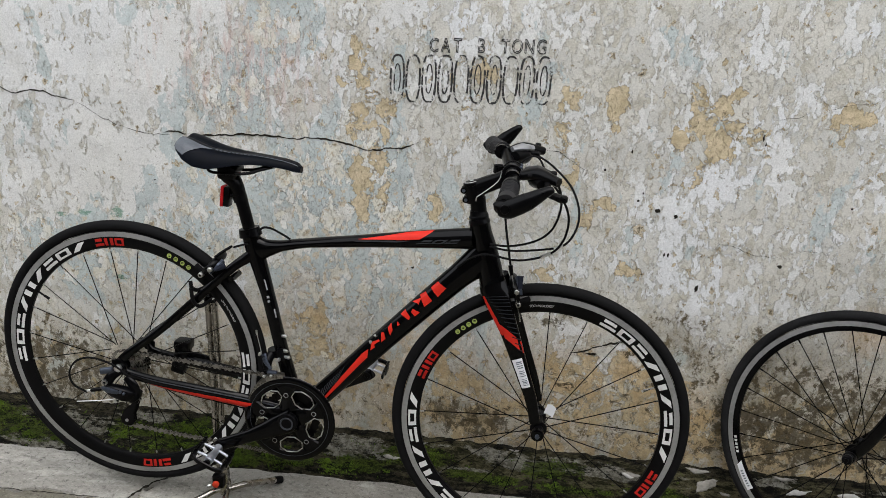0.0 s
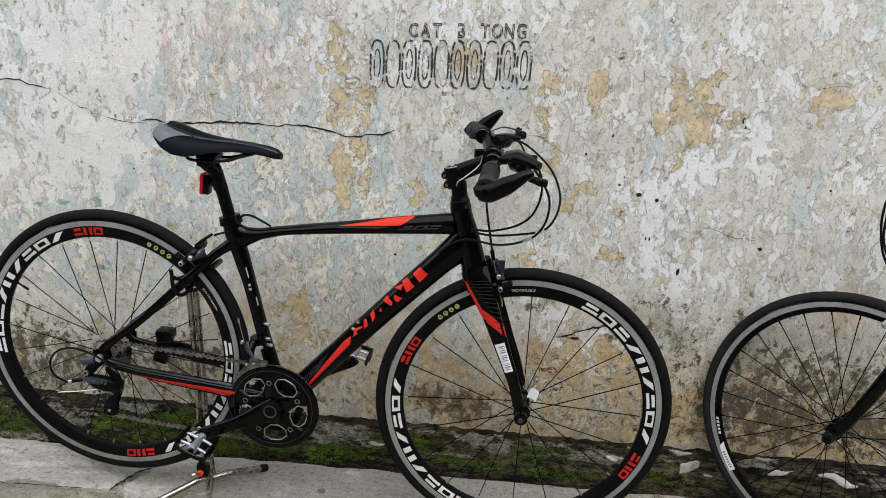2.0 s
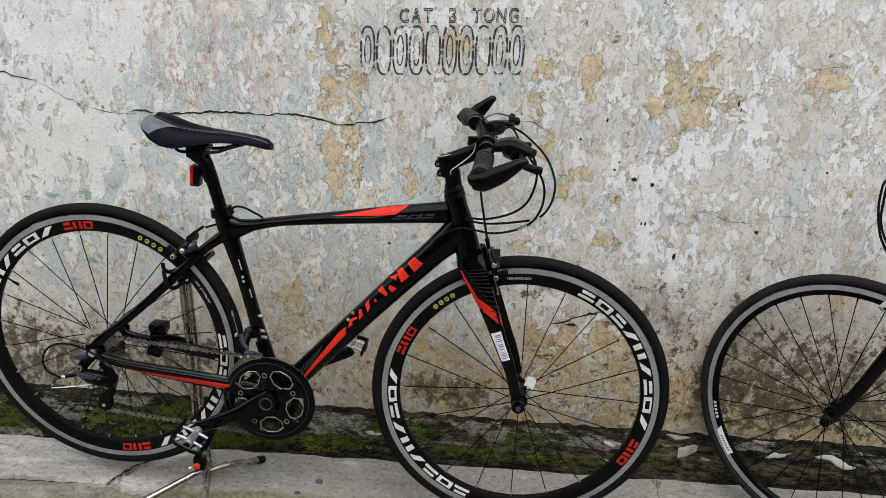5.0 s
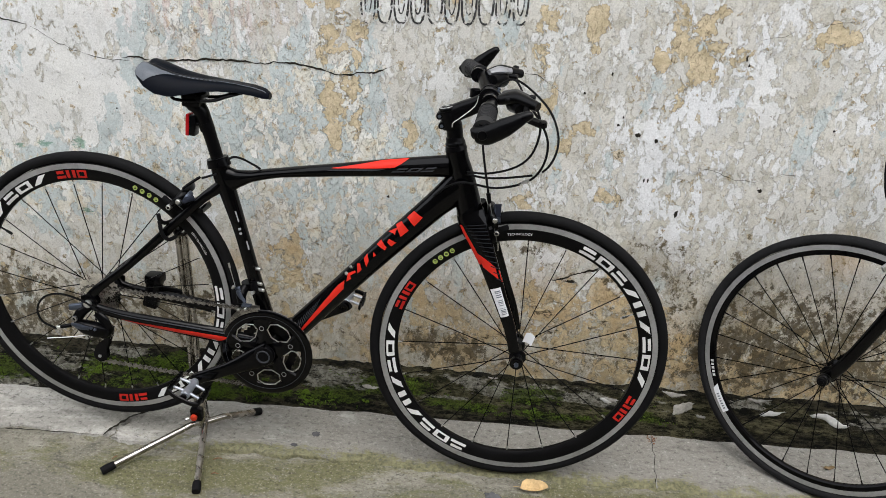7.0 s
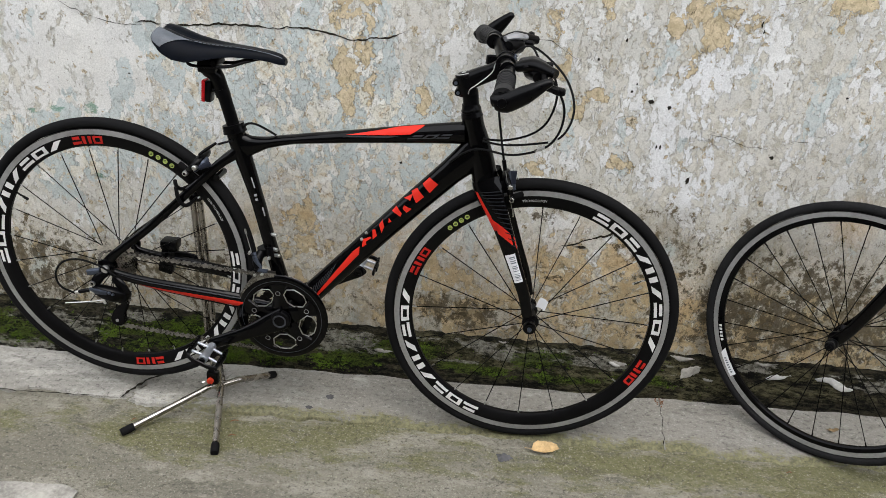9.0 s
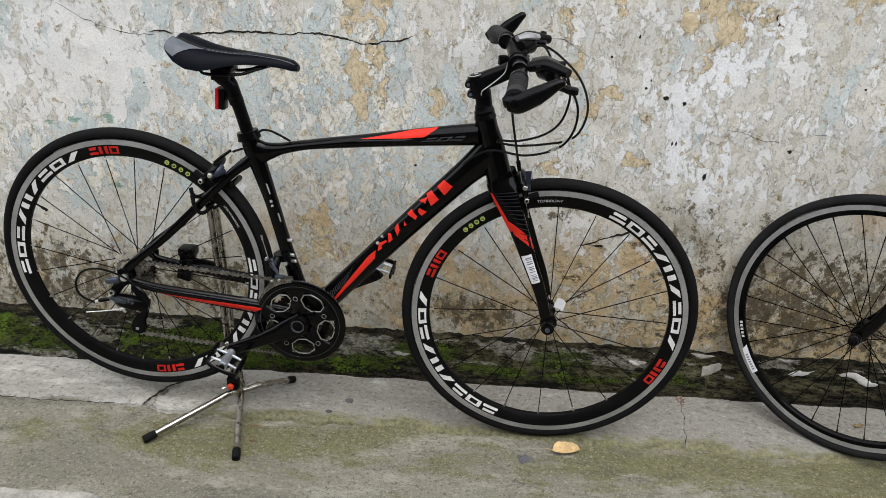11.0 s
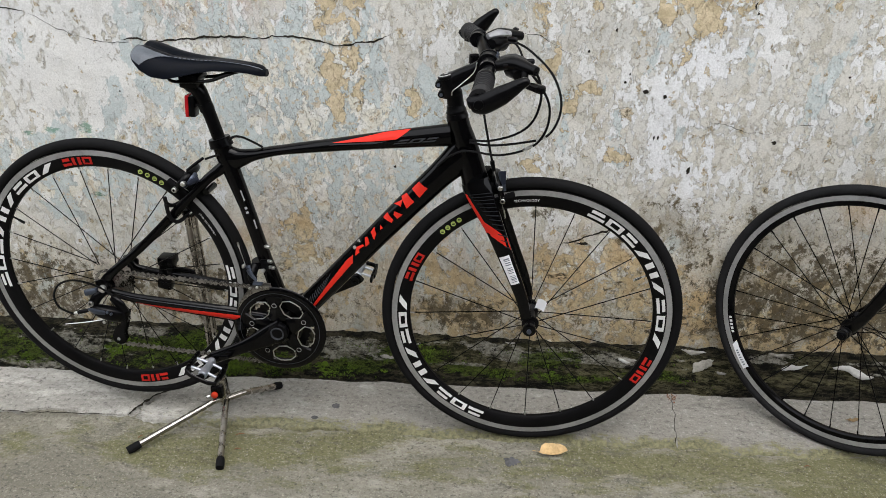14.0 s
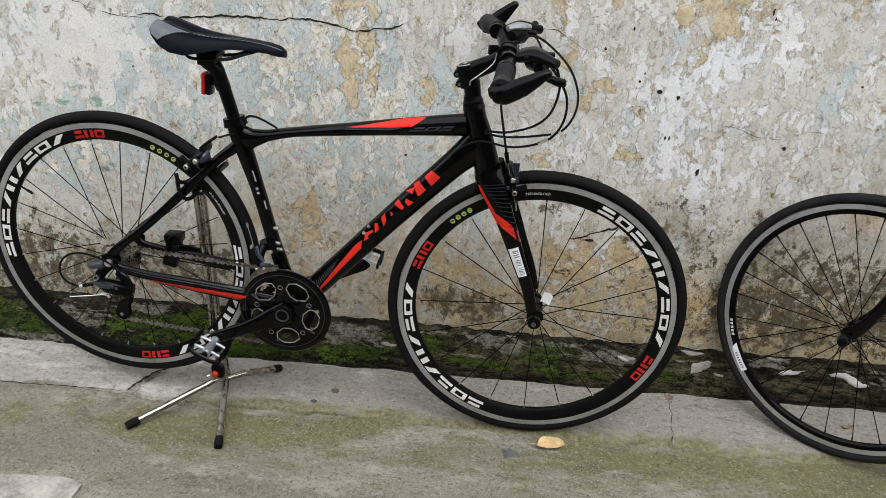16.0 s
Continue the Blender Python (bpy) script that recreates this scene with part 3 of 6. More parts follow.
def road_moss(x, y):
    band = np.exp(-((y + 0.13 - 0.05 * x + 0.02 * np.sin(x * 9)) / 0.085) ** 2)
    bald = np.exp(-((x + 0.32) / 0.28) ** 2 - ((y + 0.07) / 0.075) ** 2)
    return 0.22 + 0.75 * band * (0.7 + 0.3 * np.sin(x * 4.3 + 1)) * (1 - 0.9 * bald) - 0.25 * bald - 0.12 * np.clip((-0.25 - y) / 0.15, 0, 1)


sheet("ground", stations(-0.7, 2.2, 0.012, -60, 60), stations(-0.75, 0.1, 0.012, -60, 60), road_place, ROAD, {"moss": road_moss},
      "rough grey concrete alley with a film of yellow-green moss")


def apron_edge(x):
    x = min(2.6, max(-1.2, x))
    return -0.056 + 0.043 * x + 0.014 * fbm(x * 7, 3, 0, 4) + 0.009 * fbm(x * 24, 8, 0, 5) + (0.0 if x > 0.02 else 0.012)


def apron():
    xs = stations(-0.7, 2.2, 0.008, -6, 8)
    bm = bmesh.new()
    rows = []
    for x in xs:
        e = apron_edge(x)
        col = []
        for k, y in enumerate([e + 0.003 * fbm(x * 40, 9, 2, 2), e + 0.004, e + 0.012, e + 0.024, e + 0.036] + [e + (0.3 - e) * f for f in (0.16, 0.22, 0.3, 0.4, 0.5, 0.6, 0.75, 0.9, 1.0)]):
            low = 0.008 * min(1, max(0, (x - 0.5) / 0.3))
            z = -0.02 if k == 0 else (-0.003 - low if k == 1 else (-low if k == 2 else 0.0))
            joint = abs(x - (1.351 - 0.055 * (0.2 - y))) < 0.006
            crack = abs(x - (0.0 + 0.30 * y + 0.02 * fbm(y * 20, 1, 1, 3))) < 0.007 and y < 0.085
            col.append(bm.verts.new((x, y, z + (0.0012 * fbm(x * 12, y * 12, 8, 3) if k else 0) + (0.0015 if joint and k else 0) - (0.012 if crack and k else 0))))
        rows.append(col)
    for a, b in zip(rows, rows[1:]):
        for i in range(len(a) - 1):
            bm.faces.new((a[i], b[i], b[i + 1], a[i + 1]))
    return bm


pavement = structure("pavement", apron(), APRON, "cracked grey cement apron along the wall foot")
_at = np.zeros(len(pavement.data.vertices) * 3)
pavement.data.vertices.foreach_get("co", _at)
_at = _at.reshape(-1, 3)
_damp = np.clip(0.10 + 0.80 * np.clip((_at[:, 0] - 0.15) / 0.5, 0, 1), 0, 1)
_lip = np.array([apron_edge(float(x)) for x in _at[:, 0]])
_creep = np.exp(-((_at[:, 1] - _lip) / 0.045) ** 2) * np.clip((_at[:, 0] + 0.05) / 0.3, 0.25, 1)
pavement.data.attributes.new("moss", "FLOAT_COLOR", "POINT").data.foreach_set("color", np.stack([_damp, _creep, _damp, np.ones_like(_damp)], 1).ravel())


def bank_place(x, s):
    """The foot of the wall: s runs from the apron (0) up a low broken face and over two worn ledges to the wall (1)."""
    far, x = x, min(2.6, max(-1.2, x))
    y0, top = 0.137 + 0.060 * x, 0.0685 + 0.027 * x + 0.006 * fbm(x * 16, 2, 11, 4)
    low = 0.30 + 0.12 * fbm(x * 5, 4, 1, 3)
    step = 0.58 + 0.10 * fbm(x * 4, 7, 6, 3)
    lump = fbm(x * 9, s * 2, 3, 4)
    rise = low * min(1, s / 0.14) ** 0.8
    rise += (0.78 - low) * min(1, max(0, (s - 0.14) / (step - 0.14))) * 0.55
    rise += (0.78 - low) * 0.45 * min(1, max(0, (s - step) / 0.06)) + 0.22 * max(0, (s - step) / (1 - step)) ** 1.3
    go = 0.10 * min(1, s / 0.14) + 0.90 * max(0, (s - 0.14) / 0.86) ** 1.1
    y = y0 + (WALL_Y - 0.010 - y0) * go + 0.012 * lump * (1 - s) * min(1, s * 6 + 0.5)
    z = -0.006 + (top + 0.008) * min(1.0, rise) + 0.006 * lump * math.sin(math.pi * s) + 0.005 * fbm(x * 30, s * 7, 7, 3) * s + 0.004 * fbm(x * 70, s * 11, 2, 3) * math.sin(math.pi * s)
    if s >= 1:
        y = WALL_Y + 0.02
    return (far, y, z)


MOSSY = [(0.84, 0.30, 0.12, 0.14), (1.02, 0.62, 0.10, 0.14), (1.10, 0.22, 0.12, 0.12), (1.30, 0.30, 0.10, 0.16), (-0.56, 0.45, 0.12, 0.35), (-0.40, 0.35, 0.06, 0.2), (-0.30, 0.25, 0.10, 0.14), (-0.16, 0.55, 0.08, 0.2), (0.02, 0.45, 0.13, 0.4), (0.18, 0.40, 0.09, 0.35), (0.30, 0.30, 0.10, 0.2), (0.50, 0.30, 0.10, 0.2), (0.66, 0.62, 0.09, 0.2)]
BARE = [(0.96, 0.70, 0.16, 0.08), (1.16, 0.62, 0.14, 0.07), (0.80, 0.50, 0.07, 0.07), (-0.30, 0.62, 0.15, 0.22), (-0.42, 0.12, 0.10, 0.12), (-0.12, 0.85, 0.10, 0.12), (0.46, 0.75, 0.10, 0.14), (0.52, 0.52, 0.08, 0.10), (0.86, 0.82, 0.14, 0.10), (1.08, 0.80, 0.10, 0.10), (1.22, 0.74, 0.07, 0.10), (1.60, 0.82, 0.08, 0.10), (1.90, 0.72, 0.10, 0.10)]
OLIVE = [(0.95, 0.60, 0.25, 0.30), (1.35, 0.55, 0.20, 0.25), (0.75, 0.55, 0.30, 0.30), (1.15, 0.45, 0.25, 0.30), (1.60, 0.40, 0.20, 0.30), (0.55, 0.65, 0.20, 0.25)]


def bank_moss(x, s):
    return np.stack([blobs(x, s, MOSSY), blobs(x, s, BARE), blobs(x, s, OLIVE)], 1)


sheet("wall_foot", stations(-0.7, 2.2, 0.006, -6, 8), [0, 0.03, 0.06, 0.09, 0.12, 0.15, 0.19, 0.24, 0.29, 0.34, 0.39, 0.44, 0.48, 0.52, 0.56, 0.60, 0.64, 0.68, 0.72, 0.77, 0.82, 0.87, 0.92, 0.97, 1.0], bank_place, BANK,
      {"moss": bank_moss}, "dark mossy mortar fillet along the foot of the wall")

# ---- the black bicycle ----


class Tube:
    """A frame tube whose near face can carry decals: s runs along it, h across (-1 low, 1 high)."""

    def __init__(self, pts, radii, n=8, near=-1):
        self.c = curve_through(pts, n)
        self.r = blend(radii, len(self.c))
        self.near = near

    def mesh(self, seg=20, power=2.0):
        return sweep(self.c, self.r, seg, (0, 1, 0), None, power)

    def at(self, s, h, lift=0.0006):
        f = max(0.0, min(0.9999, s)) * (len(self.c) - 1)
        k = int(f)
        w = f - k
        p = self.c[k].lerp(self.c[k + 1], w)
        a, b = (self.r[k][i] * (1 - w) + self.r[k + 1][i] * w + lift for i in (0, 1))
        d = (self.c[k + 1] - self.c[k]).normalized()
        side = Vector((0, self.near, 0))
        side = (side - d * side.dot(d)).normalized()
        up = d.cross(side)
        up = up if up.z > 0 else -up
        h = max(-1, min(1, h))
        return p + up * b * h + side * a * math.sqrt(max(0, 1 - h * h))


def decal(quads, at, bm=None, nu=10, nv=5):
    """Thin quads in a surface's own coordinates, laid on it."""
    bm = bm or bmesh.new()
    for q in quads:
        g = [[bm.verts.new(at(*[(q[0][i] * (1 - u) + q[1][i] * u) * (1 - v) + (q[3][i] * (1 - u) + q[2][i] * u) * v for i in (0, 1)]))
              for u in np.linspace(0, 1, nu)] for v in np.linspace(0, 1, nv)]
        for j in range(nv - 1):
            for i in range(nu - 1):
                bm.faces.new((g[j][i], g[j][i + 1], g[j + 1][i + 1], g[j + 1][i]))
    return bm


def glyph(kind, s0, s1, lean=0.0):
    """Plain shapes that stand for a mark: quads in (along 0..1, up 0..1) scaled into s0..s1."""
    w = 0.24
    bars = {
        "ring": [((0, 0), (1, 0), (1, w), (0, w)), ((0, 1 - w), (1, 1 - w), (1, 1), (0, 1)), ((0, w), (w, w), (w, 1 - w), (0, 1 - w)), ((1 - w, w), (1, w), (1, 1 - w), (1 - w, 1 - w))],
        "double": [((0, 0), (1, 0), (1, w), (0, w)), ((0, 0.38), (1, 0.38), (1, 0.62), (0, 0.62)), ((0, 1 - w), (1, 1 - w), (1, 1), (0, 1)), ((0, w), (w, w), (w, 1 - w), (0, 1 - w))],
        "post": [((0, 0), (w, 0), (w, 1), (0, 1)), ((w, 0), (1, 0), (1, w), (w, w))],
        "roof": [((0.36, 0), (0.64, 0), (0.64, 1), (0.36, 1)), ((0, 1 - w), (1, 1 - w), (1, 1), (0, 1))],
        "cup": [((0, 0), (1, 0), (1, w), (0, w)), ((0, w), (w, w), (w, 1), (0, 1)), ((1 - w, w), (1, w), (1, 1), (1 - w, 1))],
        "wedge": [((0, 0), (0.28, 0), (0.62, 1), (0.38, 1)), ((0.72, 0), (1, 0), (0.62, 1), (0.38, 1)), ((0.3, 0.2), (0.7, 0.2), (0.62, 0.42), (0.38, 0.42))],
        "leg": [((0, 0), (w, 0), (w, 1), (0, 1)), ((w, 0.76), (1, 0.76), (1, 1), (w, 1)), ((w, 0.36), (1, 0.36), (1, 0.58), (w, 0.58)), ((0.45, 0), (0.8, 0), (0.62, 0.36), (0.4, 0.36))],
        "block": [((0, 0), (1, 0), (1, 1), (0, 1))],
        "slab": [((0, 0), (1, 0), (1, 0.36), (0, 0.36)), ((0.12, 0.62), (0.88, 0.62), (0.88, 1), (0.12, 1))],
        "pair": [((0, 0), (0.34, 0), (0.34, 1), (0, 1)), ((0.62, 0), (0.96, 0), (0.96, 1), (0.62, 1))],
        "slash": [((0, 0), (0.45, 0), (1, 1), (0.55, 1))],
    }[kind]
    return [tuple((s0 + (s1 - s0) * (x + lean * (y - 0.5)), y) for x, y in q) for q in bars]


def spoked_wheel(parent, centre, turn, lean, look_of):
    """Rim, tyre, hub and spokes, with the near face towards -y before it is turned."""
    tilt = (Matrix.Rotation(turn, 3, "Z") @ Matrix.Rotation(-lean, 3, "X")) * look_of.get("size", 1.0)
    c = Vector(centre)
    inner, half = look_of["inner"], look_of["half"]
    rim = lathe([(inner, -0.004), (inner + 0.006, -half * 0.75), (0.290, -half), (0.299, -half), (0.3135, -half), (0.3135, half), (0.299, half), (0.290, half),
                 (inner + 0.006, half * 0.75), (inner, 0.004)], c, seg=120, tilt=tilt)
    wheel = part("wheel", rim, look_of["rim"], parent, look_of["rim_label"])
    for s in (-1, 1):
        track = lathe([(0.3005, s * (half - 0.001)), (0.3005, s * (half + 0.0005)), (0.3125, s * (half + 0.0005)), (0.3125, s * (half - 0.001))], c, seg=120, tilt=tilt)
        part("brake_track", track, TRACK, wheel, "machined grey brake track")
    tread = [(0.3115 + 0.0125 + 0.0125 * math.cos(a), 0.0128 * math.sin(a)) for a in np.linspace(-2.45, 2.45, 19)]
    part("tyre", lathe(tread, c, seg=160, tilt=tilt), look_of["tyre"], wheel, look_of["tyre_label"])
    if look_of.get("tread"):
        bm = bmesh.new()
        for k in range(150):
            a = 2 * math.pi * k / 150
            for s in (-1, 1):
                pts = []
                for f in (0.25, 0.7, 1.15):
                    b, aa = f * s, a + 0.012 * f
                    r = 0.324 + 0.0129 * math.cos(b)
                    pts.append(c + tilt @ Vector((r * math.cos(aa), 0.0132 * math.sin(b), r * math.sin(aa))))
                sweep(pts, 0.0006, 4, (0, 0, 1), bm)
        part("tread_rib", bm, look_of["tyre"], wheel)
    rh, fl = look_of["hub"], look_of["flange"]
    hub = lathe([(0.004, -fl - 0.020), (0.010, -fl - 0.018), (0.011, -fl - 0.006), (rh, -fl - 0.004), (rh, -fl + 0.001), (0.012, -fl + 0.008), (0.0105, 0.0), (0.012, fl - 0.008),
                 (rh, fl - 0.001), (rh, fl + 0.004), (0.011, fl + 0.006), (0.010, fl + 0.018), (0.004, fl + 0.020)], c, seg=28, tilt=tilt)
    part("hub", hub, look_of["hub_look"], wheel, look_of.get("hub_label", ""))
    n = look_of["spokes"]
    spokes = []
    for k in range(n):
        a = 2 * math.pi * (k + look_of["phase"]) / n
        s = -1 if k % 2 else 1
        cross = look_of["cross"] * (1 if (k // 2) % 2 else -1)
        p0 = Vector(((rh - 0.002) * math.cos(a + cross), s * fl, (rh - 0.002) * math.sin(a + cross)))
        p1 = Vector(((inner + 0.001) * math.cos(a), s * 0.001, (inner + 0.001) * math.sin(a)))
        part("spoke", rod(c + tilt @ p0, c + tilt @ p1, 0.00115, 6), look_of["spoke_look"], wheel)
        p2 = p1 * (1 - 0.011 / p1.length)
        part("spoke_nipple", rod(c + tilt @ p1, c + tilt @ p2, 0.0019, 6), look_of["nipple"], wheel)
    va = look_of["valve"]
    v0, v1, v2 = [Vector((r * math.cos(va), 0, r * math.sin(va))) for r in (inner + 0.002, inner - 0.016, inner - 0.03)]
    part("valve", rod(c + tilt @ v1, c + tilt @ v2, 0.0032, 8, rod(c + tilt @ v0, c + tilt @ v1, 0.0022, 8)), look_of["valve_look"], wheel)
    return wheel, tilt


def rim_marks(wheel, centre, tilt, half, marks):
    """marks: material, list of (kind, start angle, end angle) read clockwise, inner and outer radius."""
    c = Vector(centre)

    def on_rim(r0, r1):
        def at(a, f):
            r = r0 + (r1 - r0) * f
            y = -half * (1 if r > 0.290 else 0.75 + 0.25 * (r - 0.276) / 0.014) - 0.0007
            return c + tilt @ Vector((r * math.cos(a), y, r * math.sin(a)))
        return at
    for name, material, label, shapes, r0, r1 in marks:
        for kind, a0, a1 in shapes:
            part(name, decal(glyph(kind, radians(a0), radians(a1)), on_rim(r0, r1), None, 6, 3), material, wheel, label, smooth=False)


def run_of_marks(kinds, start, end, gap=0.12):
    step = (end - start) / len(kinds)
    return [(k, start + step * (i + gap / 2), start + step * (i + 1 - gap / 2)) for i, k in enumerate(kinds)]


LONG_MARK = ["slab", "ring", "slab", "slash", "pair", "slash", "slab", "ring", "slash"]
SHORT_MARK = ["slab", "pair", "ring"]

bike = thing("bicycle", (0.49, 0.0, 0.0), "black road bicycle with red decals and deep rims on a stand", "bicycle")

DEEP = dict(inner=0.272, half=0.0118, rim=CARBON, rim_label="deep black rim with white and red lettering-like marks", tyre=RUBBER, tyre_label="smooth black road tyre",
            hub=0.019, flange=0.026, hub_look=MATT, spokes=20, phase=0.0, cross=0.0, spoke_look=MATT, nipple=STEEL, valve=radians(25), valve_look=STEEL)
FRONT_C, REAR_C = (0.974, 0.0, 0.336), (-0.003, 0.0, 0.3804)
STEER = radians(3.15)
front_wheel, tilt_f = spoked_wheel(bike, FRONT_C, STEER, 0, DEEP)
rim_marks(front_wheel, FRONT_C, tilt_f, 0.0118, [
    ("white_mark", WHITE, "white shapes on the rim", run_of_marks(LONG_MARK, 68, -13) + run_of_marks(LONG_MARK, -110, -191), 0.279, 0.297),
    ("red_mark", DIMRED, "red shapes on the rim", run_of_marks(SHORT_MARK, -18, -33) + run_of_marks(SHORT_MARK, -198, -213), 0.279, 0.297)])
rear_wheel, tilt_r = spoked_wheel(bike, REAR_C, 0.0, 0, dict(DEEP, spokes=24, phase=0.63, cross=0.55, hub=0.023, flange=0.027, valve=radians(150), valve_look=RUBBER))
rim_marks(rear_wheel, REAR_C, tilt_r, 0.0118, [
    ("white_mark", WHITE, "white shapes on the rim", run_of_marks(LONG_MARK, 190, 109) + run_of_marks(LONG_MARK, 10, -68), 0.279, 0.297),
    ("red_mark", DIMRED, "red shapes on the rim", run_of_marks(SHORT_MARK, 105, 90) + run_of_marks(SHORT_MARK, -72, -87.5), 0.279, 0.297)])


def green_dots(wheel, centre, tilt, angles):
    for a in angles:
        bm = bmesh.new()
        p = Vector(centre) + tilt @ Vector((0.2885 * math.cos(radians(a)), -0.0122, 0.2885 * math.sin(radians(a))))
        q = Vector(centre) + tilt @ Vector((0.2885 * math.cos(radians(a)), -0.0130, 0.2885 * math.sin(radians(a))))
        sweep([p, q], 0.0054, 16, (1, 0, 0), bm)
        part("dot_mark", bm, GREENDECAL, wheel, "yellow-green round mark", smooth=False)
        bm = bmesh.new()
        for z in (-0.0018, 0.0012):
            block(q + Vector((-0.003, -0.0004, z)), q + Vector((0.003, 0.0004, z + 0.0014)), 0, bm=bm)
        part("dot_print", bm, PLASTIC, wheel, smooth=False)


green_dots(front_wheel, FRONT_C, tilt_f, (133, 130, 127, 124))
green_dots(rear_wheel, REAR_C, tilt_r, (68, 64.6, 61.2, 57.8))


def print_on_rim(text, wheel, centre, tilt, mid, r, size, material):
    """Small words along the rim, in the built-in font."""
    c = bpy.data.curves.new("words", "FONT")
    c.body, c.size, c.align_x = text, size, "CENTER"
    ob = new("rim_print", c)
    me = bpy.data.meshes.new_from_object(ob.evaluated_get(bpy.context.evaluated_depsgraph_get()))
    bpy.data.objects.remove(ob)
    bm = bmesh.new()
    bm.from_mesh(me)
    for v in bm.verts:
        a, rr = radians(mid) - v.co.x / r, r + v.co.y
        v.co = Vector(centre) + tilt @ Vector((rr * math.cos(a), -0.0128, rr * math.sin(a)))
    return part("rim_print", bm, material, wheel, "small white printed word", smooth=False)


print_on_rim("TECHNOLOGY", front_wheel, FRONT_C, tilt_f, 94.0, 0.287, 0.0078, WHITE)
print_on_rim("LEVEL TECHNOLOGY", rear_wheel, REAR_C, tilt_r, 31, 0.2875, 0.0062, WHITE)

# frame
top_t = Tube([(0.304, 0, 0.682), (0.336, 0, 0.687), (0.369, 0, 0.6955), (0.432, 0, 0.709), (0.557, 0, 0.7265), (0.679, 0, 0.743), (0.795, 0, 0.757)],
             [(0.017, 0.036), (0.0155, 0.020), (0.0155, 0.0125), (0.016, 0.0105), (0.017, 0.0142), (0.0185, 0.0195), (0.02, 0.024)])
down_t = Tube([(0.822, 0, 0.716), (0.770, 0, 0.668), (0.632, 0, 0.522), (0.513, 0, 0.3915), (0.418, 0, 0.288)], [(0.021, 0.038), (0.022, 0.0285), (0.022, 0.0258), (0.022, 0.0256), (0.024, 0.026)])
seat_t = Tube([(0.2925, 0, 0.728), (0.304, 0, 0.683), (0.3343, 0, 0.5776), (0.351, 0, 0.5096), (0.3678, 0, 0.4397), (0.384, 0, 0.380), (0.402, 0, 0.300)],
              [(0.0185, 0.0205), (0.018, 0.021), (0.017, 0.0155), (0.017, 0.0150), (0.018, 0.0152), (0.020, 0.017), (0.022, 0.021)])
head_t = Tube([(0.805, 0, 0.7985), (0.812, 0, 0.772), (0.8255, 0, 0.7316), (0.8450, 0, 0.6580)], [(0.0215, 0.0225), (0.0215, 0.0225), (0.022, 0.0245), (0.026, 0.0285)])
for name, t in (("top_tube", top_t), ("down_tube", down_t), ("seat_tube", seat_t), ("head_tube", head_t)):
    part(name, t.mesh(24), PAINT, bike)
stays = {}
for s in (-1, 1):
    ss = Tube([(0.306, s * 0.006, 0.676), (0.289, s * 0.010, 0.661), (0.248, s * 0.020, 0.628), (0.102, s * 0.040, 0.4858), (0.0204, s * 0.057, 0.4171), (-0.004, s * 0.062, 0.3890)],
              [(0.011, 0.013), (0.009, 0.0125), (0.008, 0.0105), (0.0075, 0.0095), (0.007, 0.010), (0.004, 0.012)])
    cs = Tube([(-0.006, s * 0.062, 0.380), (0.0153, s * 0.062, 0.3655), (0.0828, s * 0.062, 0.3525), (0.1776, s * 0.060, 0.3420), (0.290, s * 0.052, 0.327), (0.398, s * 0.030, 0.302)],
              [(0.004, 0.011), (0.008, 0.0105), (0.009, 0.0125), (0.0095, 0.0145), (0.010, 0.0165), (0.012, 0.018)])
    part("seat_stay", ss.mesh(14), PAINT, bike)
    part("chain_stay", cs.mesh(14), PAINT, bike)
    part("dropout", solid([(-0.022, 0.395), (-0.004, 0.402), (0.016, 0.388), (0.014, 0.366), (-0.006, 0.358), (-0.022, 0.372)], s * 0.066 - 0.003, s * 0.066 + 0.003, bevel=0.002), PAINT, bike)
    stays[s] = (ss, cs)
part("bottom_bracket", knob((0.405, -0.042, 0.294), (0.405, 0.042, 0.294), 0.026, 24), PAINT, bike)
part("brake_bridge", rod((0.2565, -0.024, 0.6113), (0.2560, 0.024, 0.6106), 0.007, 10), PAINT, bike)
part("headset_ring", pipe([(0.8040, 0, 0.8035), (0.8065, 0, 0.7935)], [0.0212, 0.0232], 2, 24), MATT, bike)
part("headset_cover", pipe([(0.8002, 0, 0.8215), (0.8022, 0, 0.8140), (0.8036, 0, 0.8085), (0.8042, 0, 0.8040)], [0.0172, 0.0188, 0.0210, 0.0212], 4, 28), MATT, bike, "black conical headset cover")
part("headset_cup", pipe([(0.8435, 0, 0.664), (0.8475, 0, 0.649)], [(0.0265, 0.0290), (0.027, 0.0295)], 2, 24), PAINT, bike)

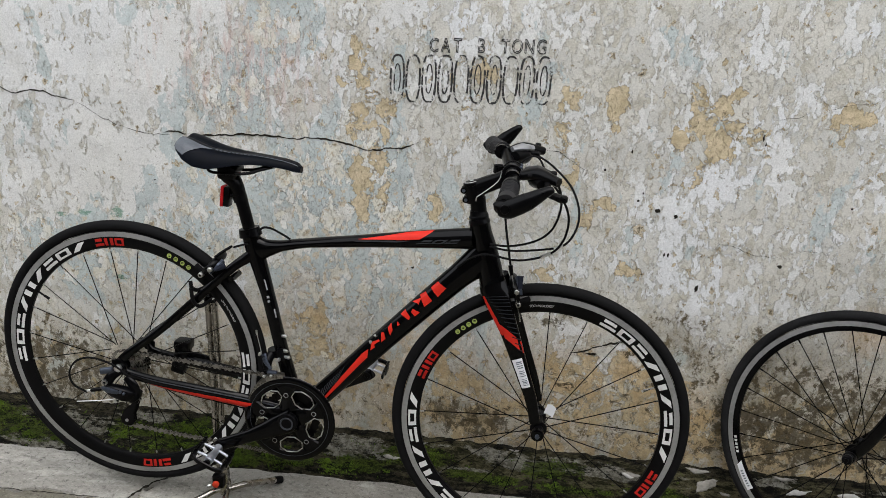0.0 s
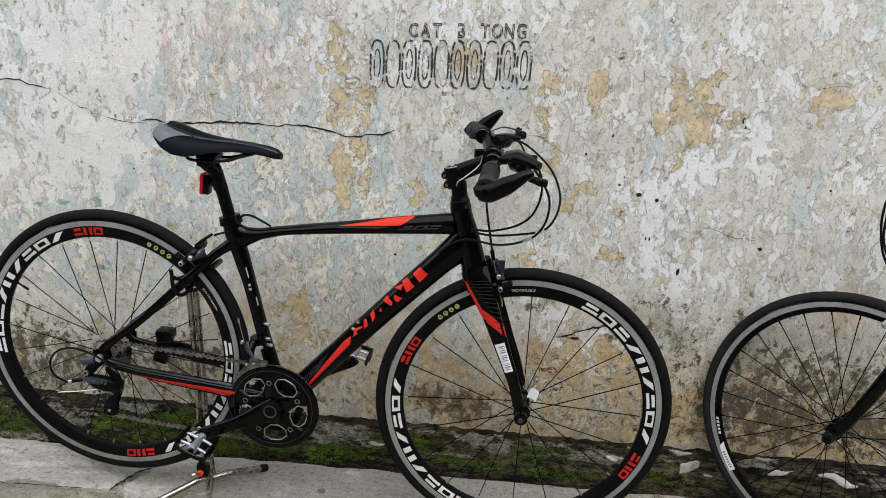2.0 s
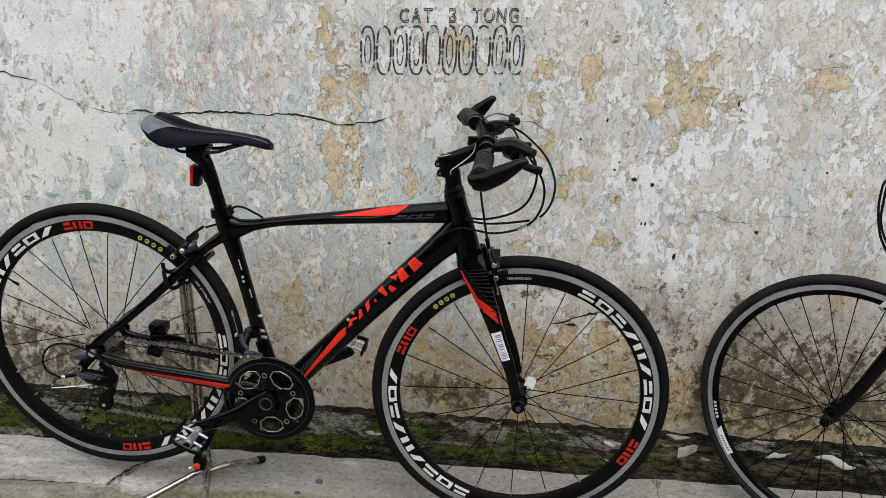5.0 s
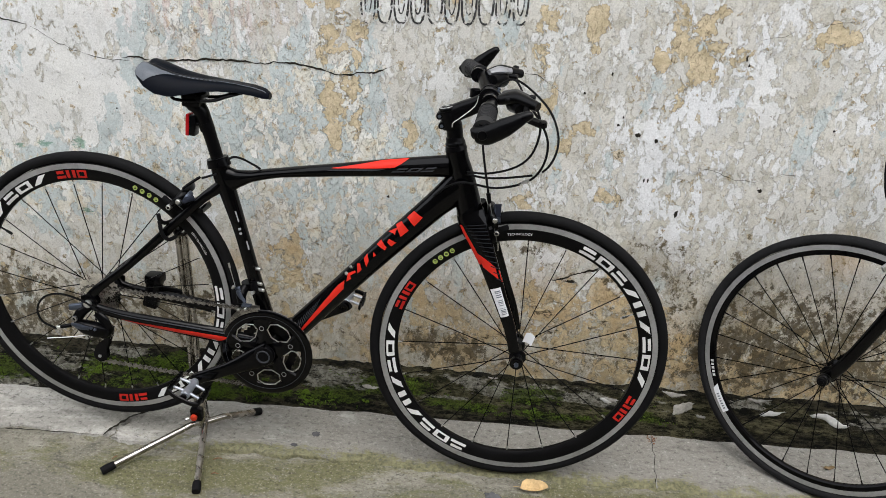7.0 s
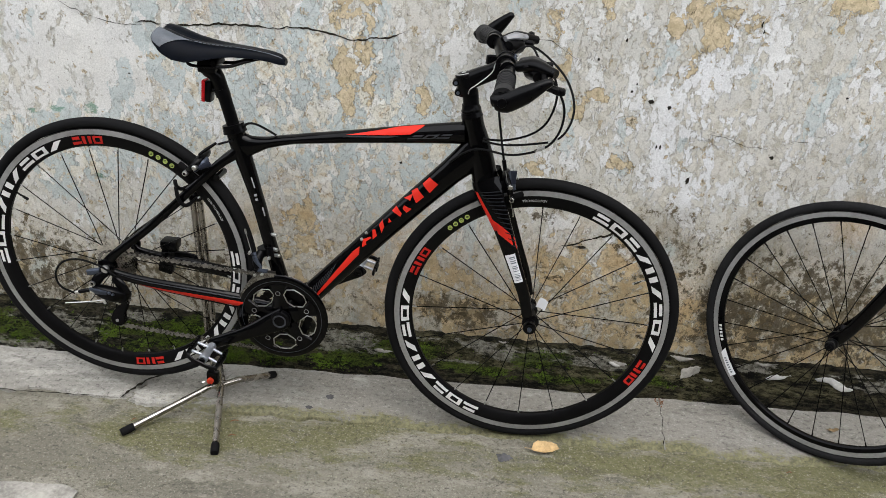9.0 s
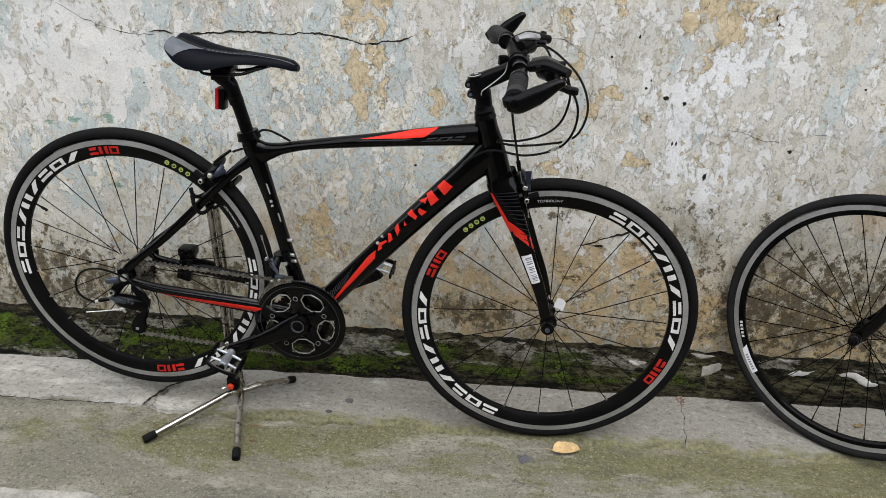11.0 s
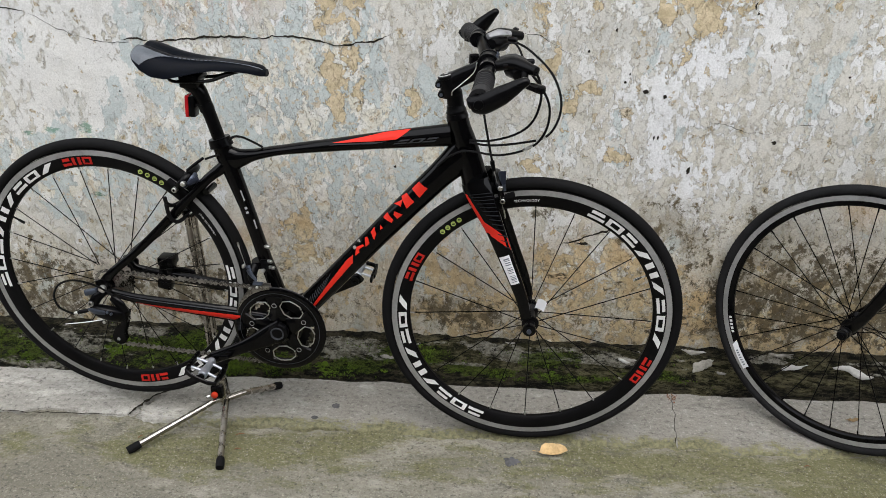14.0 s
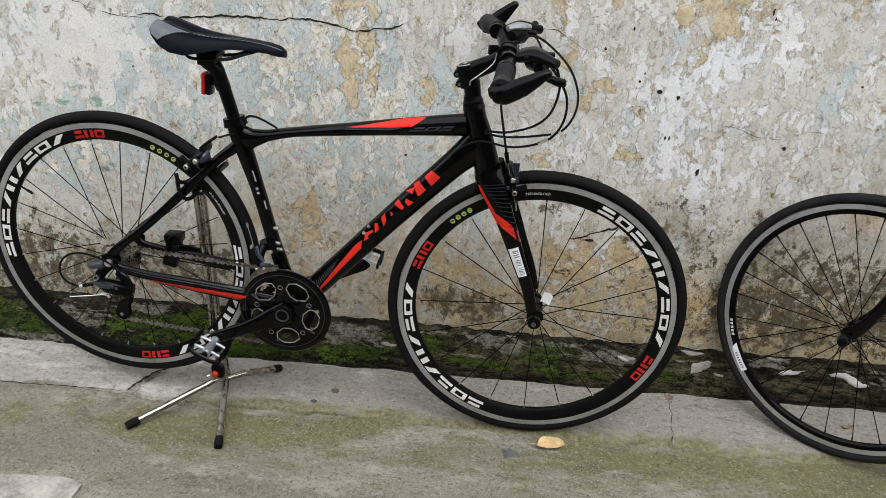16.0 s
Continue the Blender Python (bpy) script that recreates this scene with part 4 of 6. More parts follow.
# marks on the frame
red = [  # slanted shapes along the down tube
    ((0.3362, 0.8), (0.3090, 0.8), (0.3004, 0.02), (0.3362, -0.06)),
    ((0.3730, 0.92), (0.3546, 0.84), (0.3546, -0.02), (0.3817, 0.02)),
    ((0.4002, 0.92), (0.3730, 0.71), (0.3904, 0.43), (0.3904, 0.59)),
    ((0.4175, 0.39), (0.4088, 0.51), (0.4002, -0.1), (0.4175, -0.06)),
    ((0.4447, 0.8), (0.4273, 0.84), (0.4273, 0.14), (0.4360, 0.02)),
    ((0.4718, 0.3), (0.4631, 0.55), (0.4631, 0.22), (0.4718, 0.26)),
    ((0.4989, 0.67), (0.4815, 0.76), (0.4902, 0.26), (0.5087, 0.02)),
    ((0.5260, 0.71), (0.5173, 0.59), (0.5260, 0.1), (0.5445, 0.1)),
    ((0.5716, 0.59), (0.5629, 0.55), (0.5716, 0.14), (0.5900, 0.22)),
    ((0.5716, 0.67), (0.5445, 0.43), (0.5445, 0.26), (0.5716, 0.39)),
]
for q in red:
    part("red_shape", decal([q], down_t.at), RED, bike, "red slanted shape on the down tube", smooth=False)
part("red_flash", decal([((0.625, 0.48), (0.592, 0.40), (0.615, -0.10), (0.632, -0.02)), ((0.628, 0.46), (0.622, -0.08), (0.86, -0.42), (0.86, -0.22))], down_t.at, nu=20), RED, bike, "long red flash on the down tube", smooth=False)
grey = [((0.70 + 0.018 * k, 0.62 - 0.02 * k), (0.706 + 0.018 * k, 0.62 - 0.02 * k), (0.77 + 0.014 * k, 0.10 - 0.02 * k), (0.764 + 0.014 * k, 0.10 - 0.02 * k)) for k in range(8)]
part("grey_stripes", decal(grey, down_t.at), GREYDECAL, bike, "fine grey stripes on the down tube", smooth=False)
part("red_wedge", decal([((0.65, 0.60), (0.80, 0.97), (0.785, 0.22), (0.67, 0.50)), ((0.80, 0.97), (0.882, 0.97), (0.838, 0.22), (0.785, 0.22))], top_t.at, nu=20), RED, bike, "red wedge on the top tube", smooth=False)
part("grey_mark", decal([tuple((0.825 + 0.125 * x + 0.02 * y, -0.28 + 0.42 * y) for x, y in q) for k, o in (("slab", 0.0), ("ring", 1.1), ("slab", 2.2))
                                                       for q in [[((x + o) / 3.2, y) for x, y in g] for g in glyph(k, 0, 1)]], top_t.at), GREYDECAL, bike, "grey shapes on the top tube", smooth=False)
part("top_tube_glint_line", decal([((0.66, 0.38), (0.81, 0.10), (0.77, -0.05), (0.64, 0.30))], top_t.at, nu=20), GREYDECAL, bike, smooth=False)
near_cs = stays[-1][1]
part("chain_stay_flash", decal([((0.36, -0.50), (0.97, 0.30), (0.97, -0.97), (0.62, -0.93))], near_cs.at, nu=20), RED, bike, "red flash on the chain stay", smooth=False)
part("chain_stay_band", decal([((0.20, 0.42), (0.92, 0.66), (0.97, 0.50), (0.40, 0.32))], near_cs.at, nu=20), GREYDECAL, bike, "grey band on the chain stay", smooth=False)
PALE = surface("pale grey decal", (0.27, 0.275, 0.285), 0.5)
for k0, k1, h0, h1 in ((0.275, 0.312, 0.56, 0.42), (0.335, 0.346, 0.50, 0.18), (0.356, 0.367, 0.46, 0.14), (0.410, 0.465, 0.78, 0.64)):
    part("pale_bar", decal([((k0, h0), (k1, h0), (k1, h1), (k0, h1))], seat_t.at), PALE, bike, "small pale grey bar on the seat tube", smooth=False)

# fork
fork = part("fork_crown", pipe([(0.8455, 0, 0.657), (0.8500, 0, 0.641), (0.8560, 0, 0.621)], [(0.027, 0.030), (0.043, 0.030), (0.048, 0.024)], 5, 24, power=2.6), PAINT, bike)
blades = {}
for s in (-1, 1):
    b = Tube([(0.848, s * 0.030, 0.667), (0.8619, s * 0.042, 0.637), (0.8902, s * 0.049, 0.5763), (0.9259, s * 0.051, 0.4858), (0.9521, s * 0.052, 0.4188), (0.9665, s * 0.053, 0.3640)],
             [(0.014, 0.030), (0.0115, 0.0275), (0.0100, 0.0205), (0.0088, 0.0155), (0.0082, 0.0130), (0.008, 0.012)])
    bm = b.mesh(18)
    knob((0.974, s * 0.048, 0.336), (0.974, s * 0.061, 0.336), 0.0150, 20, bm)
    part("fork_blade", bm, PAINT, fork)
    blades[s] = b
nb = blades[-1]
part("fork_red_flash", decal([((0.10, -0.98), (0.12, -0.80), (0.385, -0.55), (0.385, -0.97)), ((0.34, -0.72), (0.41, -0.95), (0.520, 0.93), (0.470, 0.95))], nb.at), RED, fork, "red flash on the fork blade", smooth=False)
part("fork_stripes", decal([((0.13 + 0.03 * k, -0.7 + 0.09 * k), (0.136 + 0.03 * k, -0.7 + 0.09 * k), (0.19 + 0.027 * k, 0.9), (0.184 + 0.027 * k, 0.9)) for k in range(13)], nb.at), DIMDECAL, fork, "fine grey stripes on the fork", smooth=False)
label = part("barcode_label", decal([((0.535, -0.70), (0.535, 0.55), (0.70, 0.55), (0.70, -0.70))], lambda s, h: nb.at(s, h, 0.0009)), PAPER, fork, "white paper label with printed bars", smooth=False)
part("label_bars", decal([((0.547 + 0.0095 * k, -0.30), (0.547 + 0.0095 * k, 0.40), (0.547 + 0.0095 * k + (0.006, 0.003, 0.0045)[k % 3], 0.40), (0.547 + 0.0095 * k + (0.006, 0.003, 0.0045)[k % 3], -0.30))
                          for k in range(15) if k not in (4, 9)], lambda s, h: nb.at(s, h, 0.0014)), INK, label, smooth=False)
part("front_skewer", knob((0.974, -0.060, 0.336), (0.974, -0.068, 0.336), 0.0050, 16), BLUEALLOY, bike)
part("front_skewer_lever", pipe([(0.974, 0.062, 0.336), (0.970, 0.074, 0.344), (0.954, 0.078, 0.376)], [0.007, 0.005, (0.004, 0.007)], 5, 10), MATT, bike)

# seat post and saddle
part("seat_collar", pipe([(0.2915, 0, 0.7300), (0.2960, 0, 0.7120)], [(0.0215, 0.0235), (0.0225, 0.0265)], 2, 24), MATT, bike, "black clamp collar")
part("seat_post", pipe([(0.2955, 0, 0.714), (0.2795, 0, 0.7753), (0.2685, 0, 0.812), (0.259, 0, 0.834), (0.244, 0, 0.844), (0.232, 0, 0.849)], [0.0138, 0.0138, 0.0150, 0.0165, 0.0165, 0.013], 6, 20), MATT, bike)
part("post_band", pipe([(0.2745, 0, 0.790), (0.2700, 0, 0.804)], [0.0158, 0.0158], 2, 20), PLASTIC, bike)
part("rail_clamp", block((0.228, -0.022, 0.840), (0.268, 0.022, 0.870), 0.006), MATT, bike)
part("rail_clamp_bolt", knob((0.266, -0.026, 0.861), (0.266, 0.026, 0.861), 0.008, 14), PLASTIC, bike)


SADDLE = [(0.147, 0.922, 0.048, 0.010), (0.155, 0.928, 0.060, 0.024), (0.171, 0.925, 0.067, 0.038), (0.194, 0.917, 0.069, 0.043), (0.221, 0.909, 0.064, 0.040), (0.248, 0.904, 0.054, 0.031), (0.276, 0.901, 0.043, 0.023),
          (0.308, 0.899, 0.033, 0.018), (0.347, 0.896, 0.027, 0.016), (0.381, 0.892, 0.023, 0.016), (0.402, 0.887, 0.019, 0.016), (0.413, 0.879, 0.011, 0.009)]


def saddle_mesh():
    bm = bmesh.new()
    line = SADDLE
    xs = np.linspace(0, len(line) - 1, 40)
    rings = []
    for f in xs:
        k = min(int(f), len(line) - 2)
        w = f - k
        w = w * w * (3 - 2 * w) * 0.5 + w * 0.5
        x, z, hw, sk = [line[k][i] * (1 - w) + line[k + 1][i] * w for i in range(4)]
        groove = 0.007 * max(0, 1 - abs(x - 0.212) / 0.11) + (0.010 * max(0, 1 - (x - 0.134) / 0.035))
        ring = []
        for a in np.linspace(0, math.pi, 25):
            y = -hw * math.cos(a)
            e = abs(math.cos(a))
            zz = z - sk * e ** 5.0 - groove * math.exp(-(y / 0.011) ** 2)
            ring.append(bm.verts.new((x, y, zz)))
        for a in np.linspace(0, math.pi, 9)[1:-1]:
            y = hw * 0.93 * math.cos(a)
            ring.append(bm.verts.new((x, y, z - sk - 0.004 * math.sin(a))))
        rings.append(ring)
    ring_faces(bm, rings)
    return bm


saddle = part("saddle", saddle_mesh(), VINYL, bike, "slim black vinyl saddle with grey rear corner")


def on_saddle(x, f):
    line = SADDLE
    k = max(i for i in range(len(line) - 1) if line[i][0] <= x + 1e-6)
    w = (x - line[k][0]) / (line[k + 1][0] - line[k][0])
    z, hw, sk = [line[k][i] * (1 - w) + line[k + 1][i] * w for i in (1, 2, 3)]
    y = -hw * f
    groove = 0.007 * max(0, 1 - abs(x - 0.212) / 0.11) + (0.010 * max(0, 1 - (x - 0.134) / 0.035))
    return Vector((x, y - 0.0008, z - sk * abs(f) ** 5.0 - groove * math.exp(-(y / 0.011) ** 2) + 0.0013))


part("grey_panel", decal([((0.1475, 0.30), (0.1485, 0.99), (0.171, 0.95), (0.177, 0.46))], on_saddle, nu=14, nv=12), GREYVINYL, saddle, "grey vinyl rear corner")
part("grey_panel_tail", decal([((0.169, 0.42), (0.171, 0.95), (0.208, 0.62), (0.227, 0.50))], on_saddle, nu=12, nv=8), GREYVINYL, saddle)
part("saddle_print", decal([((0.232 + 0.0085 * k, 0.46 + 0.008 * k), (0.2375 + 0.0085 * k, 0.46 + 0.008 * k), (0.2375 + 0.0085 * k, 0.54 + 0.008 * k), (0.232 + 0.0085 * k, 0.54 + 0.008 * k)) for k in range(9)], on_saddle, nu=3, nv=3), GREYVINYL, saddle, "row of small grey bars", smooth=False)
part("saddle_line", decal([((0.308, 0.50), (0.408, 0.66), (0.408, 0.74), (0.308, 0.55))], on_saddle, nu=16, nv=3), GREYVINYL, saddle)
for s in (-1, 1):
    part("saddle_rail", pipe([(0.197, s * 0.020, 0.884), (0.206, s * 0.021, 0.8645), (0.222, s * 0.021, 0.8540), (0.292, s * 0.021, 0.8575), (0.326, s * 0.018, 0.868), (0.366, s * 0.011, 0.880)], 0.0035, 6, 8), MATT, saddle)
LIGHT_TILT = Matrix.Translation((0.242, 0, 0.799)) @ Matrix.Rotation(radians(5), 4, "Y") @ Matrix.Translation((-0.242, 0, -0.799))
light = part("rear_light", block((0.2375, -0.013, 0.776), (0.2515, 0.013, 0.821), 0.004, LIGHT_TILT), PLASTIC, bike, "small rear light with red lens")
part("red_lens", block((0.2300, -0.0125, 0.775), (0.2380, 0.0125, 0.822), 0.003, LIGHT_TILT), LENS, light, "red lens")
part("light_bracket", pipe([(0.246, 0, 0.800), (0.258, 0, 0.803), (0.272, 0, 0.798)], [(0.008, 0.006), (0.008, 0.006), (0.014, 0.006)], 4, 10), PLASTIC, light)

# stem, handlebar, grips
part("steerer_spacer", pipe([(0.8051, 0, 0.8022), (0.7982, 0, 0.8491)], [0.0172, 0.0168], 3, 20), MATT, bike)
stem = part("stem", pipe([(0.7900, 0, 0.8650), (0.8150, 0, 0.8775), (0.8400, 0, 0.8890), (0.8630, 0, 0.9010)], [(0.019, 0.0185), (0.0165, 0.0175), (0.0155, 0.0165), (0.019, 0.0175)], 6, 20, power=3.2), MATT, bike, "black alloy stem")
STEER_UP = Vector((-0.268, 0, 0.963))
STEER_TOP = Vector((0.7838, 0, 0.8815))
part("stem_clamp", pipe([STEER_TOP - STEER_UP * d for d in (0.0440, 0.0420, 0.0100, 0.0085)], [0.0185, 0.0202, 0.0202, 0.0190], 3, 26), MATT, stem)
part("stem_cap", pipe([STEER_TOP - STEER_UP * d for d in (0.0080, 0.0060, 0.0015, 0.0, -0.0004)], [0.0178, 0.0192, 0.0192, 0.0178, 0.0120], 3, 28), MATT, stem, "round black top cap")
part("stem_cap_ring", pipe([STEER_TOP + STEER_UP * d for d in (0.0, 0.0010)], [0.0172, 0.0158], 2, 28), TRACK, stem, "bright ring round the top cap")
part("stem_cap_face", pipe([STEER_TOP + STEER_UP * d for d in (0.0006, 0.0016)], [0.0140, 0.0126], 2, 24), PLASTIC, stem)
part("cap_bolt", knob(STEER_TOP + STEER_UP * 0.0010, STEER_TOP + STEER_UP * 0.0030, 0.0046, 12), STEEL, stem)
for drop in (0.0150, 0.0355):
    at = STEER_TOP - STEER_UP * drop + Vector((-0.0185, 0, -0.004))
    part("pinch_ear", pipe([at + Vector((0, y, 0)) for y in (-0.0150, -0.0135, 0.0135, 0.0150)], [0.0058, 0.0074, 0.0074, 0.0058], 2, 14, (1, 0, 0)), MATT, stem)
    part("pinch_bolt", knob(at + Vector((0, -0.0140, 0)), at + Vector((0, -0.0168, 0)), 0.0036, 10), BLUEALLOY, stem)
part("stem_faceplate", knob((0.8670, -0.0215, 0.9075), (0.8670, 0.0215, 0.9075), 0.0205, 24), MATT, stem)
for y in (-0.0190, 0.0190):
    part("clamp_rim", pipe([(0.8670, y - 0.0032, 0.9075), (0.8670, y - 0.0026, 0.9075), (0.8670, y + 0.0026, 0.9075), (0.8670, y + 0.0032, 0.9075)], [0.0205, 0.0218, 0.0218, 0.0205], 2, 24, (1, 0, 0)), MATT, stem)
for y in (-0.012, 0.012):
    part("faceplate_bolt", knob((0.8835, y, 0.9215), (0.8862, y, 0.9238), 0.0038, 10), BLUEALLOY, stem)
BAR_N, BAR_C, BAR_F = Vector((0.866, -0.256, 0.902)), Vector((0.866, 0.0, 0.908)), Vector((0.804, 0.236, 0.922))
KNEE_N, KNEE_F = Vector((0.877, -0.12, 0.9186)), Vector((0.8405, 0.12, 0.930))
bar = part("handlebar", pipe([BAR_N, KNEE_N.lerp(BAR_N, 0.45), KNEE_N, KNEE_N.lerp(BAR_C, 0.6), BAR_C, KNEE_F.lerp(BAR_C, 0.6), KNEE_F, KNEE_F.lerp(BAR_F, 0.45), BAR_F],
                            [0.0111, 0.0111, 0.0115, 0.0135, 0.0155, 0.0135, 0.0115, 0.0111, 0.0111], 5, 16, (1, 0, 0)), MATT, bike, "black flat handlebar")


def grip(end, inner, tip_up, side):
    g = part("grip", pipe([inner, inner.lerp(end, 0.25), inner.lerp(end, 0.7), end], [0.0162, 0.0155, 0.0170, 0.0195], 6, 20, (1, 0, 0)), GRIP, bar, "black ribbed rubber grip")
    bm = bmesh.new()
    for k in range(7):
        p = inner.lerp(end, 0.14 + 0.085 * k)
        q = inner.lerp(end, 0.14 + 0.085 * k + 0.048)
        sweep([p, p.lerp(q, 0.3), p.lerp(q, 0.7), q], [0.0150, 0.0180, 0.0180, 0.0150], 20, (1, 0, 0), bm)
    part("grip_rib", bm, GRIP, g)
    part("grip_collar", pipe([inner.lerp(end, f) for f in (-0.05, -0.03, 0.07, 0.09)], [0.0160, 0.0176, 0.0176, 0.0160], 2, 20, (1, 0, 0)), MATT, g)
    tip = end + tip_up
    along = tip_up.normalized()
    heel = end + Vector((-0.010, side * 0.002, -0.005))
    mid = end.lerp(tip, 0.45) + Vector((0.002, side * 0.004, -0.005))
    part("bar_end", pipe([heel - along * 0.0105, heel - along * 0.0085, heel - along * 0.002, end + Vector((0.006, side * 0.004, -0.006)), mid, end.lerp(tip, 0.86), tip, tip + along * 0.003],
                         [0.0035, (0.0085, 0.0085), (0.013, 0.0135), (0.0145, 0.0182), (0.0125, 0.0165), (0.009, 0.0095), (0.006, 0.0065), 0.002], 5, 18), PLASTIC, g, "stubby black bar end")
    part("end_plug", knob(end + Vector((0, side * 0.016, -0.004)), end + Vector((0, side * 0.0215, -0.004)), 0.0085, 16), MATT, g)
    return g


grip(BAR_N + Vector((0.006, 0, 0.0)), KNEE_N.lerp(BAR_N, 0.28), Vector((0.080, -0.003, 0.0345)), -1)
grip(BAR_F, KNEE_F.lerp(BAR_F, 0.15), Vector((0.062, 0.0, 0.0455)), 1)


def lever(base, s, reach):
    body = part("brake_lever", pipe([base + Vector((-0.010, -s * 0.012, 0.0)), base + Vector((0.020, 0, 0.008)), base + Vector((0.062, s * 0.028, 0.0))], [(0.013, 0.010), (0.017, 0.013), (0.010, 0.009)], 5, 14), PLASTIC, bar, "black brake lever with shifter pod")
    part("lever_blade", pipe([base + Vector((0.040, s * 0.004, 0.004)), base.lerp(base + reach, 0.55) + Vector((0.004, 0, -0.006)), base + reach * 0.80 + Vector((0.002, 0, -0.004)), base + reach * 0.98, base + reach], [(0.007, 0.007), (0.009, 0.006), (0.010, 0.0065), (0.010, 0.0075), (0.0085, 0.0065)], 6, 12, power=2.8), MATT, body)
    part("shifter_pod", pipe([base + Vector((0.004, -s * 0.045, -0.004)), base + Vector((0.020, -s * 0.015, -0.006)), base + Vector((0.030, s * 0.02, -0.010))], [(0.012, 0.010), (0.020, 0.018), (0.010, 0.010)], 5, 14), PLASTIC, body)
    part("shifter_cover", pipe([base + Vector((-0.004, -s * 0.030, 0.008)), base + Vector((0.018, -s * 0.018, 0.012)), base + Vector((0.040, -s * 0.006, 0.010))], [(0.010, 0.006), (0.017, 0.009), (0.008, 0.006)], 5, 12), surface("satin grey cover" + str(s), (0.20, 0.205, 0.215) if s > 0 else (0.012, 0.012, 0.013), 0.3, vary=0.2, shine=0.4), body)
    part("clamp_band", pipe([base + Vector((-0.028, -0.006, -0.004)), base + Vector((-0.028, 0.008, -0.004))], [0.0155, 0.0155], 2, 16, (1, 0, 0)), MATT, body)
    part("barrel_adjuster", knob(base + Vector((0.038, -s * 0.03, 0.004)), base + Vector((0.056, -s * 0.036, 0.004)), 0.0055, 10), MATT, body)
    return body


lever(KNEE_N + Vector((0.024, 0.008, 0.006)), -1, Vector((0.074, -0.078, -0.020)))
lever(KNEE_F + Vector((0.022, -0.012, 0.004)), 1, Vector((0.050, 0.030, 0.010)))
part("bell", pipe([(0.8365, 0.05, 0.8946), (0.8365, 0.05, 0.9106)], [0.014, 0.013], 3, 16), PLASTIC, bar, "small black bell")

# drivetrain
BB = Vector((0.405, 0, 0.294))


def toothed(name, c, y, r_in, r_out, teeth, material, parent, label="", t=0.0018):
    bm = bmesh.new()
    n = teeth * 4
    rings = []
    for k in range(n):
        a = 2 * math.pi * k / n
        ro = r_out + (0.0028 if k % 4 in (1, 2) else 0.0)
        rings.append([bm.verts.new((c[0] + r * math.cos(a), yy, c[2] + r * math.sin(a))) for r, yy in ((r_in, y - t), (ro, y - t * 0.6), (ro, y + t * 0.6), (r_in, y + t))])
    for a, b in zip(rings, rings[1:] + rings[:1]):
        for i in range(4):
            bm.faces.new((a[i], a[(i + 1) % 4], b[(i + 1) % 4], b[i]))
    return part(name, bm, material, parent, label, smooth=False)


crankset = part("crankset", knob(BB + Vector((0, -0.060, 0)), BB + Vector((0, -0.077, 0)), 0.024, 24), MATT, bike, "black double crankset")
big = toothed("outer_chainring", BB, -0.0505, 0.083, 0.0985, 50, MATT, crankset, "black outer chainring")
part("ring_guard", lathe([(0.0815, -0.056), (0.084, -0.0588), (0.1000, -0.0592), (0.1068, -0.0575), (0.1086, -0.0555), (0.1068, -0.0540), (0.0815, -0.052)], BB, seg=110), PAINT, crankset)
part("ring_edge_line", lathe([(0.0935, -0.0596), (0.0945, -0.0596), (0.0945, -0.0580), (0.0935, -0.0580)], BB, seg=96), GREYDECAL, crankset)
toothed("inner_chainring", BB, -0.0425, 0.050, 0.0665, 34, MATT, crankset, "black inner chainring")
PED_N, PED_F = Vector((0.2545, 0, 0.229)), Vector((0.5555, 0, 0.364))
ARM0 = math.atan2(PED_N.z - BB.z, PED_N.x - BB.x) + radians(36)
for k in range(5):
    a = ARM0 + 2 * math.pi * k / 5

    def radial(r, w, y, a=a):
        return BB + Vector((r * math.cos(a) - w * math.sin(a), y, r * math.sin(a) + w * math.cos(a)))
    bm = bmesh.new()
    outline = [(0.016, -0.026), (0.038, -0.018), (0.062, -0.0125), (0.084, -0.023), (0.088, 0.0), (0.084, 0.023), (0.062, 0.0125), (0.038, 0.018), (0.016, 0.026)]
    rings = [[bm.verts.new(radial(r, w * f, y)) for r, w in outline] for f, y in ((1.0, -0.052), (1.0, -0.058), (0.8, -0.061))]
    ring_faces(bm, rings)
    part("spider_arm", bm, PAINT, crankset)
    part("ring_bolt", knob(radial(0.065, 0, -0.0605), radial(0.065, 0, -0.0635), 0.0058, 16), MATT, crankset)
    part("ring_bolt_rim", lathe([(0.0045, -0.0638), (0.0058, -0.0638), (0.0058, -0.0632), (0.0045, -0.0632)], radial(0.065, 0, 0), seg=16), TRACK, crankset)
    b = a + math.pi / 5
    edge = [(0.044, -0.009), (0.056, -0.026), (0.071, -0.0265), (0.0815, -0.013), (0.0825, 0.0), (0.0815, 0.013), (0.071, 0.0265), (0.056, 0.026), (0.044, 0.009)]
    pts = [BB + Vector((r * math.cos(b) - w * math.sin(b), -0.0598, r * math.sin(b) + w * math.cos(b))) for r, w in edge]
    part("window_trim", sweep(pts, 0.0014, 6, (0, 1, 0), closed=True), STEEL, crankset, "polished window edge")
part("crank_arm", pipe([BB + Vector((0.012, -0.066, 0.006)), BB + Vector((-0.03, -0.070, -0.0155)), PED_N.lerp(BB, 0.45) + Vector((0, -0.088, 0)), PED_N + Vector((0, -0.094, 0)), PED_N + Vector((-0.010, -0.094, -0.005))],
                      [(0.010, 0.028), (0.009, 0.024), (0.008, 0.0155), (0.0075, 0.0145), (0.005, 0.008)], 8, 18, power=2.8), PAINT, crankset, "black crank arm")
